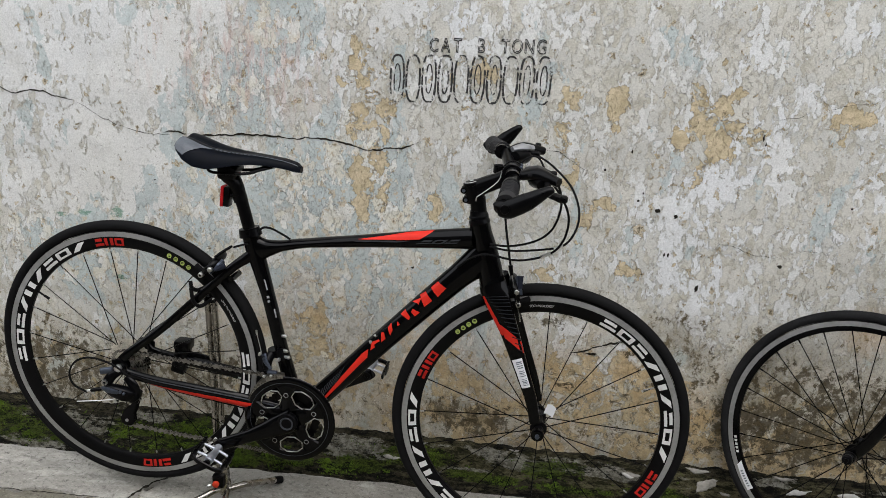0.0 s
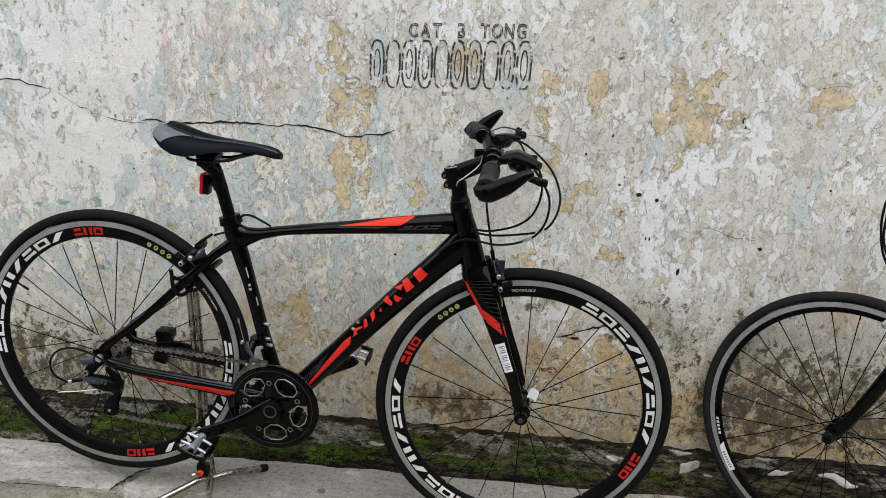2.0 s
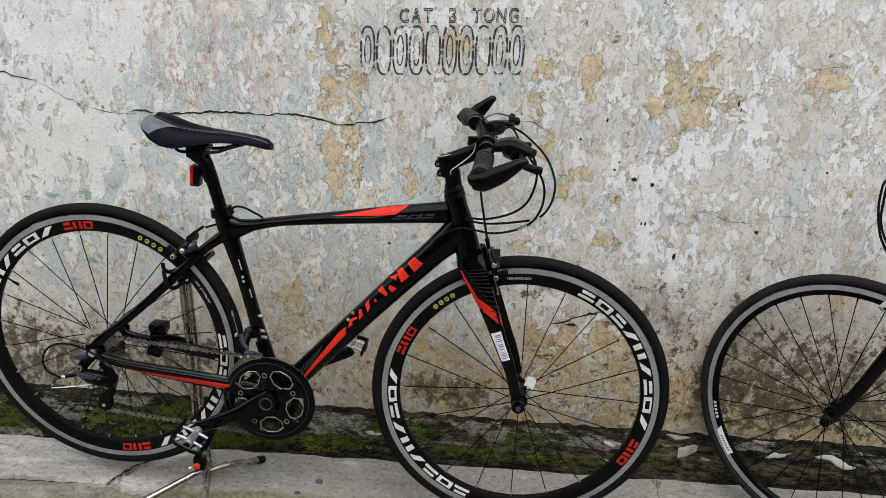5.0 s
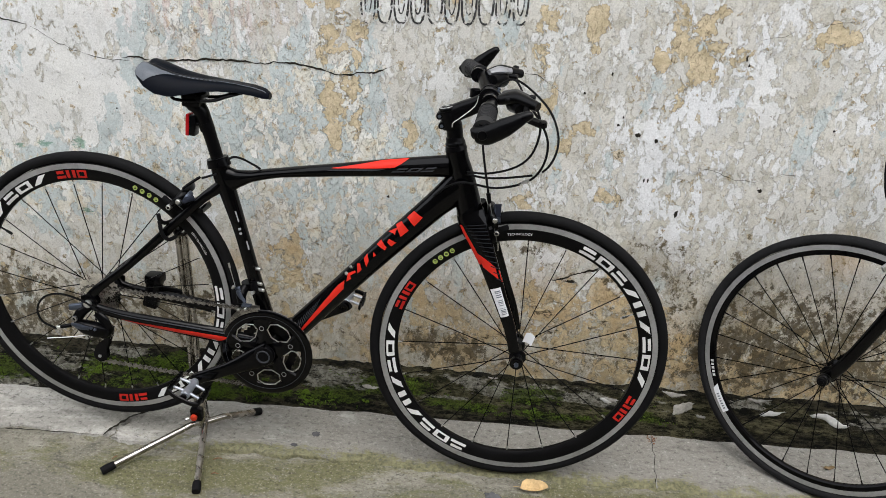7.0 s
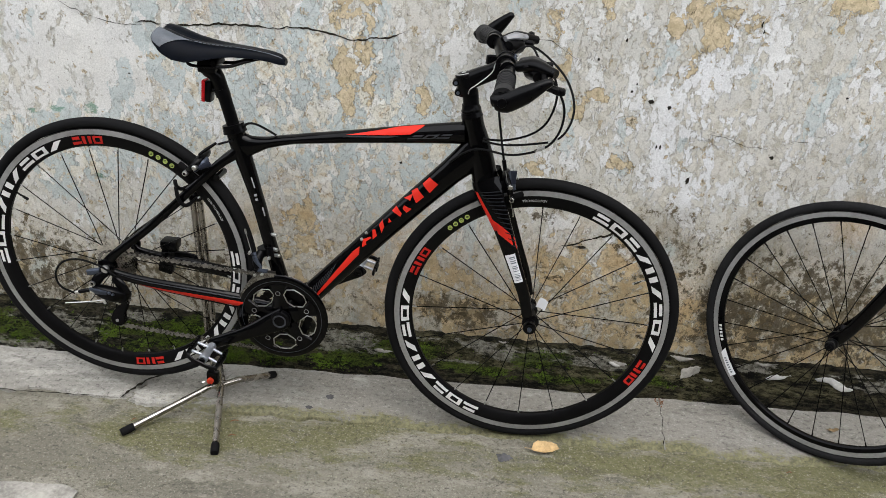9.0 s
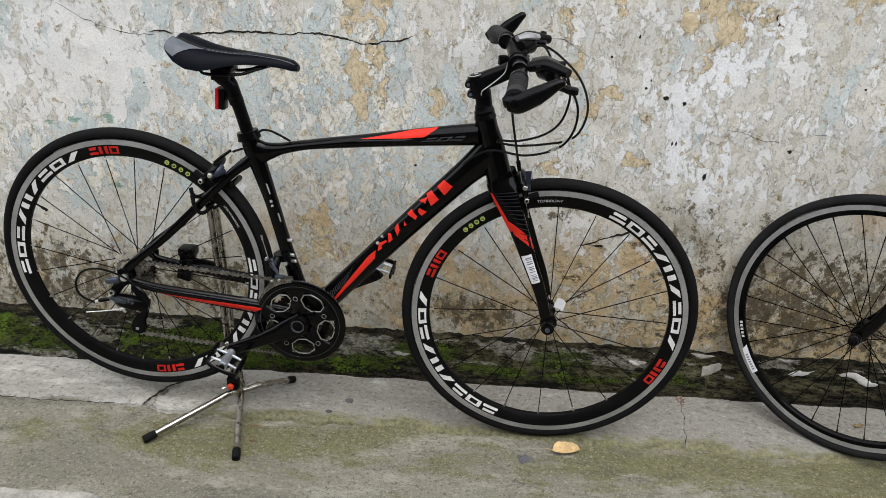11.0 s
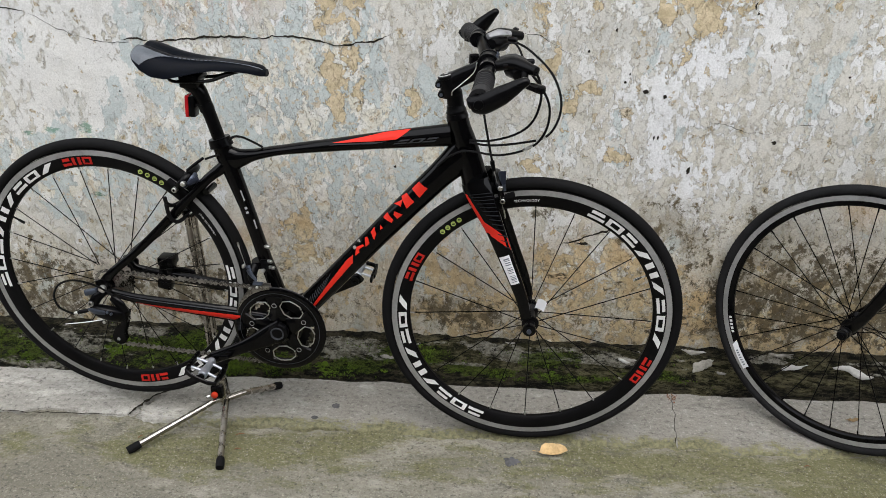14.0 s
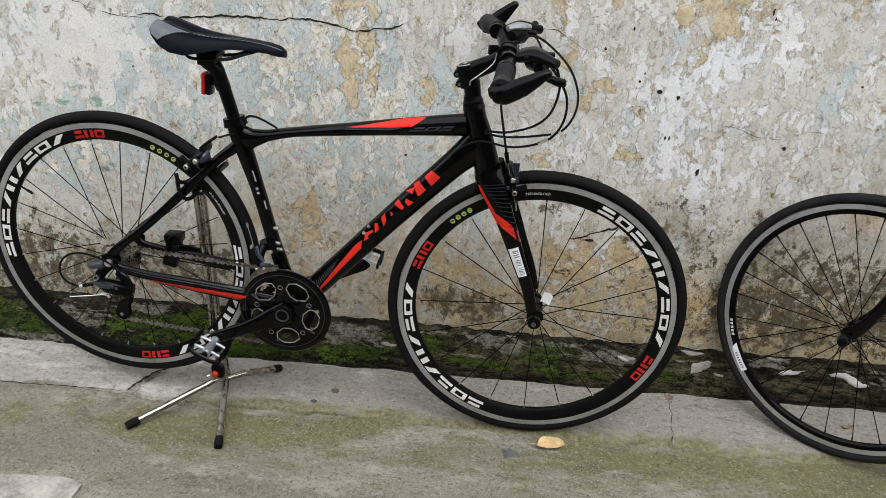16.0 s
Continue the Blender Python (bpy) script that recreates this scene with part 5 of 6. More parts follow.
part("crank_arm", pipe([BB + Vector((0, 0.060, 0)), BB.lerp(PED_F, 0.4) + Vector((0, 0.068, 0)), PED_F + Vector((0, 0.076, 0)), PED_F + Vector((0.010, 0.076, 0.005))],
                      [(0.010, 0.022), (0.008, 0.015), (0.0075, 0.0145), (0.005, 0.009)], 8, 18, power=2.8), PAINT, crankset, "black crank arm")
part("crank_cap", lathe([(0.0125, -0.0785), (0.0155, -0.0795), (0.0160, -0.0780), (0.0155, -0.076), (0.0125, -0.076)], BB, seg=28), GREYDECAL, crankset)
part("far_pedal_eye", lathe([(0.004, 0.066), (0.0095, 0.066), (0.0105, 0.069), (0.004, 0.069)], PED_F, seg=20), MATT, crankset)


def pedal(p, s, tilt_deg):
    """Alloy barrel, two cross bars and a black cage with a reflector."""
    m = Matrix.Translation(p) @ Matrix.Rotation(radians(tilt_deg), 4, "Y")

    def q(x, y, z):
        return m @ Vector((x, s * y, z))
    body = part("pedal", pipe([q(0, 0.006, 0), q(0, 0.012, 0), q(0, 0.028, 0), q(0, 0.062, 0), q(0, 0.070, 0)], [0.007, 0.0105, 0.0078, 0.0105, 0.009], 5, 16, (1, 0, 0)), ALLOY, bike, "alloy pedal with black cage")
    part("pedal_axle", rod(q(0, -0.004, 0), q(0, 0.010, 0), 0.007, 10), MATT, body)
    for y in (0.022, 0.056):
        part("cross_bar", pipe([q(-0.032, y, 0), q(-0.012, y, 0.002), q(0.012, y, 0.002), q(0.032, y, 0)], [(0.0034, 0.0032)] * 4, 3, 10), ALLOY, body)
    for x in (-0.035, 0.035):
        bm = bmesh.new()
        pts = [(x, 0.004, 0), (x, 0.016, 0.002), (x, 0.062, 0.002), (x, 0.076, 0)]
        sweep([q(*v) for v in pts], [(0.003, 0.008), (0.003, 0.011), (0.003, 0.011), (0.003, 0.008)], 8, (1, 0, 0), bm)
        for k in range(6):
            sweep([q(x, 0.012 + k * 0.010, 0.012), q(x, 0.017 + k * 0.010, 0.012)], 0.003, 5, (1, 0, 0), bm)
        part("cage_plate", bm, PLASTIC, body)
        part("reflector", pipe([q(x + math.copysign(0.004, x), 0.026, 0), q(x + math.copysign(0.004, x), 0.054, 0)], [(0.002, 0.006)] * 2, 2, 8, (1, 0, 0)), PLASTIC, body)
    part("outer_cage", pipe([q(-0.035, 0.076, 0), q(-0.018, 0.083, 0), q(0.018, 0.083, 0), q(0.035, 0.076, 0)], [(0.003, 0.006)] * 4, 5, 8), PLASTIC, body)
    part("end_cap", knob(q(0, 0.071, 0), q(0, 0.077, 0), 0.0075, 14), PLASTIC, body)
    return body


pedal(PED_N + Vector((0, -0.100, 0)), -1, 24)
pedal(PED_F + Vector((0, 0.084, 0)), 1, 12)

# cassette, chain, derailleurs
hub_r = Vector(REAR_C)
for k in range(9):
    toothed("sprocket", hub_r, -0.049 + 0.0037 * k, 0.018, 0.0225 + 0.0034 * k, 11 + 2 * k, COG, rear_wheel, "worn steel sprocket" if k == 0 else "", 0.0009)
part("rear_skewer", knob((-0.0031, -0.068, 0.3799), (-0.0035, -0.079, 0.3795), 0.009, 14), STEEL, bike)
GUIDE, TENSION = Vector((0.0128, -0.040, 0.2938)), Vector((-0.0040, -0.040, 0.2300))


def chain_loop():
    """One run of the chain: over the big ring, round a middle sprocket and through the cage."""
    path = []
    y_f, y_r = -0.0495, -0.041
    r_f, r_r, rp = 0.1000, 0.0300, 0.0165
    for k in range(40):
        a = radians(93 - 186 * k / 39)
        path.append(BB + Vector((r_f * math.cos(a), y_f, r_f * math.sin(a))))
    for a in (-95, -130, -175):
        path.append(TENSION + Vector((rp * math.cos(radians(a)), 0, rp * math.sin(radians(a)))))
    path.append(TENSION.lerp(GUIDE, 0.5) + Vector((0.0, 0, 0)))
    for a in (-40, 0, 40, 80):
        path.append(GUIDE + Vector((rp * math.cos(radians(a)), 0, rp * math.sin(radians(a)))))
    for k in range(12):
        a = radians(-70 - 200 * k / 11)
        path.append(hub_r + Vector((r_r * math.cos(a), y_r, r_r * math.sin(a))))
    path.append(path[0])
    out, carry, step = [], 0.0, 0.0127
    for a, b in zip(path, path[1:]):
        d = (b - a).length
        while carry < d:
            out.append(a.lerp(b, carry / d))
            carry += step
        carry -= d
    bm = bmesh.new()
    for k, (a, b) in enumerate(zip(out, out[1:] + out[:1])):
        if (b - a).length > 0.02:
            continue
        d = (b - a).normalized()
        n = Vector((0, 1, 0))
        u = d.cross(n).normalized()
        w = 0.0034 if k % 2 else 0.0022
        g = 1.08 if k % 2 else 0.80
        for s in (-1, 1):
            prof = []
            for f, h in ((-0.3, 0.0), (-0.18, 0.0038), (0.1, 0.0042), (0.5, 0.0016), (0.9, 0.0042), (1.18, 0.0038), (1.3, 0.0), (1.18, -0.0038), (0.9, -0.0042), (0.5, -0.0016), (0.1, -0.0042), (-0.18, -0.0038)):
                prof.append(a + d * (0.0127 * f) + u * h * g)
            rings = [[bm.verts.new(p + n * s * o) for p in prof] for o in (w - 0.0005, w + 0.0005)]
            ring_faces(bm, rings)
        rod(a - n * 0.0038, a + n * 0.0038, 0.0021, 6, bm)
    return bm


tagged(part("chain", chain_loop(), CHAIN, bike, "oily steel chain", smooth=False), kind="stuff")
rd = part("rear_derailleur", pipe([(-0.0330, -0.080, 0.3330), (-0.0109, -0.084, 0.3272), (0.0132, -0.080, 0.3193), (0.0305, -0.066, 0.3089)], [(0.009, 0.009), (0.013, 0.0150), (0.014, 0.0175), (0.011, 0.016)], 6, 16, power=3.0), MATT, bike, "dark derailleur with short cage")
part("alloy_link", pipe([(-0.0370, -0.090, 0.3330), (-0.0170, -0.096, 0.3321), (0.0053, -0.095, 0.3293)], [(0.003, 0.004), (0.004, 0.0065), (0.003, 0.005)], 5, 12, power=2.6), BLUEALLOY, rd, "blue-grey polished link")
part("upper_arm", pipe([(0.0112, -0.066, 0.3552), (0.0283, -0.070, 0.3403), (0.0371, -0.068, 0.3194)], [(0.006, 0.010), (0.007, 0.013), (0.007, 0.011)], 5, 12), MATT, rd)
part("lower_knuckle", knob((0.0265, -0.050, 0.3109), (0.0267, -0.080, 0.3110), 0.0165, 18), MATT, rd)
part("link_screw", knob((0.0114, -0.092, 0.3315), (0.0113, -0.099, 0.3314), 0.0038, 10), BLUEALLOY, rd)
part("link_screw", knob((0.0194, -0.092, 0.3275), (0.0193, -0.098, 0.3274), 0.0030, 10), BLUEALLOY, rd)
part("b_knuckle", pipe([(-0.0022, -0.068, 0.3718), (-0.0181, -0.076, 0.3599), (-0.0299, -0.080, 0.3421)], [(0.009, 0.010), (0.010, 0.012), (0.010, 0.012)], 5, 14), MATT, rd)
part("pivot_bolt", lathe([(0.0035, -0.0945), (0.0062, -0.0950), (0.0068, -0.0900), (0.0035, -0.0900)], (-0.0282, 0, 0.3489), seg=18), STEEL, rd)
part("hanger_nut", pipe([(-0.0167, -0.072, 0.3733), (-0.0445, -0.078, 0.3695)], [(0.007, 0.008), (0.006, 0.007)], 3, 12, power=3.0), BLUEALLOY, rd)
for y in (-0.0465, -0.0335):
    part("cage_side", pipe([GUIDE + Vector((0.010, y + 0.040, 0.014)), GUIDE.lerp(TENSION, 0.4) + Vector((0.008, y + 0.040, 0))] + [TENSION + Vector((0.0168 * c, y + 0.040, 0.0168 * c * 4)) for c in (0.28, 0.0, -0.16, -0.22)], [(0.0012, 0.010), (0.0012, 0.0075), (0.0012, 0.0135), (0.0012, 0.0175), (0.0012, 0.0125), (0.0012, 0.006)], 6, 12), MATT, rd)
for c in (GUIDE, TENSION):
    toothed("jockey_wheel", c, -0.040, 0.004, 0.0155, 11, PLASTIC, rd, "", 0.0035)
    part("jockey_bolt", knob(c + Vector((0, -0.0085, 0)), c + Vector((0, -0.0110, 0)), 0.004, 10), TRACK, rd)
part("cable_tail", pipe([(-0.0053, -0.094, 0.3098), (-0.0393, -0.098, 0.3038), (-0.0950, -0.102, 0.2960)], [0.0014, 0.0012, 0.0012], 5, 8), WHITE, rd)
part("cable_pinch_bolt", knob((0.0006, -0.094, 0.3067), (0.0005, -0.101, 0.3067), 0.004, 8), STEEL, rd)
part("derailleur_barrel", knob((-0.0412, -0.086, 0.3278), (-0.0649, -0.091, 0.3231), 0.0048, 10), MATT, rd)
part("barrel_tip", knob((-0.0649, -0.091, 0.3231), (-0.0738, -0.092, 0.3212), 0.0036, 10), STEEL, rd)

fd = part("front_derailleur", pipe([(0.3517, -0.022, 0.4404), (0.3443, -0.034, 0.4242), (0.3494, -0.045, 0.4075)], [(0.010, 0.010), (0.012, 0.012), (0.008, 0.009)], 5, 14), MATT, bike, "dark front derailleur with pale cage")
part("derailleur_arm", pipe([(0.3371, -0.038, 0.4440), (0.3442, -0.044, 0.4281), (0.3554, -0.046, 0.4105)], [(0.0035, 0.0065), (0.004, 0.0055), (0.004, 0.005)], 5, 10), BLUEALLOY, fd)
bm = bmesh.new()
for y in (-0.0575, -0.0445):
    rings = [[bm.verts.new(BB + Vector((r * math.cos(radians(a)), yy, r * math.sin(radians(a))))) for r, yy in ((0.1025, y - 0.0006), (ro, y - 0.0006), (ro, y + 0.0006), (0.1025, y + 0.0006))]
             for a, ro in ((158, 0.106), (148, 0.109), (138, 0.112), (128, 0.115), (118, 0.117), (108, 0.117), (98, 0.113))]
    ring_faces(bm, rings)
part("derailleur_cage", bm, CHAIN, fd, "pale steel cage", smooth=False)
part("cage_bridge", block((0.3514, -0.058, 0.4056), (0.3736, -0.046, 0.4098), 0.001), BLUEALLOY, fd)
part("derailleur_band", pipe([(0.3556, 0, 0.4434), (0.3584, 0, 0.4270)], [(0.0195, 0.0225), (0.0195, 0.0225)], 2, 22), MATT, fd)
# bolts, then two bright studs added in place of highlights on the cage edge
for p, r in (((0.3331, -0.044, 0.4480), 0.0036), ((0.3300, -0.040, 0.4430), 0.0030), ((0.3735, -0.034, 0.4330), 0.0042), ((0.3470, -0.058, 0.3990), 0.0034), ((0.3640, -0.059, 0.4030), 0.0034)):
    part("derailleur_bolt_and_glint", knob(p, Vector(p) + Vector((-0.001, -0.007, 0.001)), r, 10), STEEL, fd)
part("derailleur_plate", pipe([(0.3720, -0.026, 0.4560), (0.3745, -0.030, 0.4400), (0.3770, -0.030, 0.4280)], [(0.004, 0.0075), (0.004, 0.0085), (0.004, 0.007)], 4, 12, power=3.0), MATT, fd)
part("shift_wire", rod((0.3215, -0.036, 0.4880), (0.3325, -0.040, 0.4490), 0.0009, 6), STEEL, fd)
part("wire_ferrule", rod((0.3190, -0.035, 0.4990), (0.3215, -0.036, 0.4880), 0.0022, 8), STEEL, fd)
for p in ((0.3785, -0.014, 0.4312), (0.3732, -0.012, 0.4454), (0.3716, -0.010, 0.4818)):
    part("clamp_bolt", knob(p, Vector(p) + Vector((0.014, -0.006, 0.001)), 0.0042, 10), STEEL, fd if p[2] < 0.48 else bike)
for p, d in (((0.5860, -0.012, 0.4890), (-0.5, -0.5, 0.6)), ((0.5960, -0.010, 0.5050), (-0.5, -0.5, 0.6))):
    part("boss_bolt", knob(p, Vector(p) + Vector(d) * 0.012, 0.004, 10), STEEL, bike)

# brakes
def caliper(c, turn, name):
    """A dual-pivot caliper seen from its side: two arms, bolts, pads and a barrel, turned in the plane of the bicycle."""
    c = Vector(c)
    m = Matrix.Translation(c) @ Matrix.Rotation(radians(-turn), 4, "Y")

    def q(x, y, z):
        return m @ Vector((x, y, z))
    body = part(name, pipe([q(0.0, -0.030, -0.022), q(0.004, -0.034, -0.002), q(0.004, -0.020, 0.012), q(0.002, 0.010, 0.015), q(0.0, 0.030, 0.008), q(0, 0.034, -0.020)],
                           [(0.006, 0.007), (0.008, 0.009), (0.010, 0.010), (0.010, 0.010), (0.008, 0.009), (0.006, 0.007)], 6, 12, (1, 0, 0)), MATT, bike, "black dual-pivot rim brake")
    part("alloy_arm", pipe([q(0.014, -0.012, 0.020), q(0.014, -0.026, 0.010), q(0.012, -0.034, -0.012)], [(0.005, 0.007), (0.006, 0.008), (0.004, 0.005)], 6, 12, (1, 0, 0)), BLUEALLOY, body)
    part("pivot_bolt", knob(q(0.012, -0.004, 0.004), q(0.024, -0.004, 0.004), 0.0065, 12), STEEL, body)
    for s in (-1, 1):
        part("brake_pad", block(Vector((-0.026, s * 0.0185 - 0.0045, -0.036)), Vector((0.026, s * 0.0185 + 0.0045, -0.025)), 0.003, m), RUBBER, body)
        part("pad_bolt", knob(q(0.0, s * 0.026, -0.030), q(0.0, s * 0.041, -0.030), 0.0062, 14), STEEL, body)
        part("bolt_socket", knob(q(0.0, s * 0.0408, -0.030), q(0.0, s * 0.0416, -0.030), 0.0030, 6), RUBBER, body)
    part("cable_clamp", knob(q(0.008, -0.036, 0.000), q(0.008, -0.048, 0.000), 0.006, 8), STEEL, body)
    part("release_tab", pipe([q(0.016, -0.036, 0.004), q(0.022, -0.038, 0.020), q(0.026, -0.038, 0.030)], [(0.003, 0.005), (0.003, 0.006), (0.003, 0.007)], 4, 10), surface("dark blue grey plastic " + name, (0.018, 0.021, 0.032), 0.4), body)
    return body


front_caliper = caliper((0.893, 0, 0.658), 24, "front_brake")
rear_caliper = caliper((0.2100, 0, 0.642), -40, "rear_brake")
part("brake_barrel", pipe([(0.222, -0.030, 0.662), (0.236, -0.022, 0.673), (0.256, -0.012, 0.687)], [0.0030, 0.0036, 0.0030], 4, 10), MATT, rear_caliper)
part("brake_barrel", pipe([(0.8811, -0.034, 0.7160), (0.8858, -0.036, 0.6950)], [0.0048, 0.0042], 3, 10), MATT, front_caliper)
part("bare_cable", rod((0.8857, -0.036, 0.6967), (0.9109, -0.040, 0.5998), 0.0009, 6), STEEL, front_caliper)
part("cable_end", rod((0.9089, -0.040, 0.6122), (0.9119, -0.040, 0.5937), 0.0018, 6), STEEL, front_caliper)
for k, (run, r) in enumerate((
        ([(0.9000, 0.108, 0.9330), (0.9429, 0.100, 0.9127), (0.9904, 0.060, 0.8769), (1.0124, 0.020, 0.8350), (1.0087, -0.010, 0.7979), (0.9857, -0.020, 0.7659), (0.9388, -0.025, 0.7536), (0.8774, -0.028, 0.7465), (0.8333, -0.024, 0.7496)], 0.0024),
        ([(0.9100, -0.118, 0.9277), (0.9458, -0.100, 0.9164), (0.9772, -0.080, 0.8744), (0.9910, -0.060, 0.8320), (0.9843, -0.050, 0.7850), (0.9569, -0.045, 0.7510), (0.8961, -0.040, 0.7306), (0.8310, -0.034, 0.7348), (0.7967, -0.030, 0.7221), (0.7680, -0.021, 0.6957)], 0.0024),
        ([(0.9030, -0.128, 0.9316), (0.9479, -0.100, 0.9284), (0.9682, -0.060, 0.8900), (0.9730, -0.040, 0.8482), (0.9600, -0.020, 0.7990), (0.9290, -0.020, 0.7708), (0.8771, -0.022, 0.7546), (0.8334, -0.022, 0.7541)], 0.0024),
        ([(0.8931, 0.110, 0.9250), (0.8797, 0.080, 0.9184), (0.8646, 0.030, 0.8906), (0.8586, -0.028, 0.8577), (0.8627, -0.032, 0.8120), (0.8724, -0.034, 0.7595), (0.8811, -0.034, 0.7160)], 0.0024),
        ([(0.3141, -0.004, 0.7032), (0.3140, -0.006, 0.7204), (0.3261, -0.006, 0.7348), (0.3461, -0.006, 0.7350), (0.3720, -0.004, 0.7229), (0.3881, -0.003, 0.7138)], 0.0026),
        ([(0.0193, -0.074, 0.3653), (-0.0106, -0.082, 0.3914), (-0.0521, -0.095, 0.4099), (-0.0882, -0.100, 0.4008), (-0.1086, -0.100, 0.3704), (-0.1019, -0.100, 0.3391), (-0.0740, -0.092, 0.3180)], 0.0024),
        ([(0.2603, -0.012, 0.6845), (0.2749, -0.018, 0.6912), (0.2962, -0.020, 0.6990)], 0.0024))):
    part("cable", pipe(run, r, 8, 8), RUBBER, bike, "black cable housing")
part("cable", pipe([(0.8800, 0.060, 0.9150), (0.8930, 0.060, 0.9290), (0.9150, 0.060, 0.9330), (0.9330, 0.020, 0.9130), (0.9400, -0.060, 0.8930)], 0.0022, 8, 8), RUBBER, bike, "black cable housing")
part("adjuster_tip", rod((0.8990, 0.108, 0.9335), (0.9080, 0.107, 0.9310), 0.0042, 10), STEEL, bike)
part("cable_ferrule", rod((0.9618, -0.045, 0.7550), (0.9417, -0.044, 0.7439), 0.0034, 8), STEEL, bike)
part("cable_ferrule", rod((0.9857, -0.021, 0.7669), (0.9678, -0.024, 0.7588), 0.0034, 8), STEEL, bike)
part("stem_wire", pipe([(0.8461, -0.022, 0.9119), (0.8400, -0.024, 0.8915), (0.8118, -0.023, 0.8650), (0.7987, -0.022, 0.8543), (0.7969, -0.022, 0.8448)], 0.0011, 3, 6), STEEL, bike, "thin bright wire")
part("chain_stay_cable", pipe([(0.0192, -0.07, 0.3613), (0.1170, -0.062, 0.3345), (0.2961, -0.048, 0.3024), (0.3933, -0.02, 0.2649)], 0.0016, 5, 6), RUBBER, bike)
part("hub_tag", decal([((0, 0), (1, 0), (1, 1), (0, 1))], lambda u, v: Vector((0.983 + 0.020 * u + 0.007 * v, -0.030 - 0.004 * u, 0.377 + 0.024 * v - 0.007 * u + 0.004 * math.sin(3 * u))), nu=5), PAPER, bike, "small white paper tag on the hub")

# ---- the steel stand under the rear wheel ----
stand = thing("bicycle_stand", (0.24, 0, 0.0), "three-legged stainless steel bicycle stand with black rubber feet", "bicycle stand")
HUBS = Vector((0.224, 0.0, 0.040))
for name, foot, knee in (("leg", (0.277, -0.193, -0.001), (0.232, -0.028, 0.040)), ("leg", (0.046, -0.167, -0.001), (0.200, -0.014, 0.042)), ("leg", (0.318, 0.1105, 0.010), (0.2575, 0.027, 0.042))):
    foot, knee = Vector(foot), Vector(knee)
    leg = part(name, pipe([HUBS, knee, knee.lerp(foot, 0.15), knee.lerp(foot, 0.6), foot], [0.0079] * 5, 6, 14), DULLSTEEL, stand, "bent stainless tube leg")
    part("rubber_foot", pipe([knee.lerp(foot, 0.90), knee.lerp(foot, 0.93), foot, foot + (foot - knee).normalized() * 0.010], [0.0090, 0.0100, 0.0104, 0.0095], 4, 14), RUBBER, leg, "black rubber foot")
for dx in (0.0, 0.017):
    part("post", pipe([(0.2055 + dx, 0.012, 0.040), (0.1905 + dx, 0.030, 0.106), (0.1755 + dx, 0.050, 0.177), (0.1655 + dx, 0.068, 0.310), (0.157 + dx, 0.070, 0.486), (0.155 + dx, 0.072, 0.520)], [0.0075] * 6, 8, 12), DULLSTEEL, stand, "upright stainless tube")
part("post_cap", knob((0.164, 0.072, 0.512), (0.163, 0.072, 0.530), 0.018, 14), PLASTIC, stand)
clamp = part("clamp", block((0.196, -0.026, 0.058), (0.226, 0.016, 0.092), 0.005), PLASTIC, stand, "black plastic clamp with orange knob")
part("clamp_knob", knob((0.208, -0.026, 0.072), (0.208, -0.035, 0.071), 0.0082, 18), ORANGE, clamp, "orange knob")
part("clamp_bolt", knob((0.192, -0.020, 0.060), (0.183, -0.026, 0.059), 0.0035, 8), STEEL, clamp)
part("clamp_plate", block((0.212, -0.014, 0.030), (0.230, -0.002, 0.106), 0.002), DULLSTEEL, stand)
for z, run in ((0, [(0.163, 0.072, 0.530), (0.172, 0.045, 0.560), (0.174, -0.020, 0.575), (0.173, -0.046, 0.590), (0.172, -0.050, 0.606)]),
               (1, [(0.170, 0.072, 0.510), (0.186, 0.030, 0.535), (0.184, -0.030, 0.540), (0.176, -0.048, 0.560), (0.173, -0.050, 0.590)])):
    part("hook", pipe(run, 0.0045, 6, 10), RUBBER, stand, "black coated hook")
bracket = part("stay_bracket", block((0.066, 0.054, 0.312), (0.102, 0.080, 0.386), 0.006, Matrix.Translation((0.09, 0.06, 0.35)) @ Matrix.Rotation(radians(14), 4, "Y") @ Matrix.Translation((-0.09, -0.06, -0.35))), PLASTIC, stand, "black plastic stay bracket")
part("bracket_lid", block((0.072, 0.050, 0.380), (0.112, 0.086, 0.403), 0.005), PLASTIC, bracket)
part("bracket_arm", pipe([(0.100, 0.072, 0.36), (0.140, 0.078, 0.352), (0.172, 0.074, 0.345)], [(0.006, 0.012)] * 3, 4, 10), PLASTIC, stand)

# ---- the second bicycle, of which the front shows ----
other = thing("road_bicycle", (1.90, 0.0, 0.0), "black road bicycle with grey tyres leaning by the wall", "bicycle")
C2, TURN2 = Vector((1.7021, 0.0954, 0.3185)), radians(-33.55)
SHALLOW = dict(size=0.9494, inner=0.287, half=0.0105, rim=MATT, rim_label="shallow black rim", tyre=GREYTYRE, tyre_label="dusty grey ribbed tyre", hub=0.020, flange=0.028, hub_look=MATT,
               spokes=28, phase=0.2, cross=0.75, spoke_look=MATT, nipple=MATT, valve=radians(60), valve_look=STEEL, tread=True)
wheel2, tilt2 = spoked_wheel(other, C2, TURN2, 0.105, SHALLOW)


def w2(x, y, z):
    return C2 + tilt2 @ Vector((x, y, z))


def on_rim2(a, r):
    return w2(r * math.cos(a), -0.0113, r * math.sin(a))


part("rim_label", decal([((radians(209), 0.2895), (radians(224), 0.2895), (radians(224), 0.3065), (radians(211), 0.304))], on_rim2, nu=12), PAPER, wheel2, "white sticker with small bars", smooth=False)
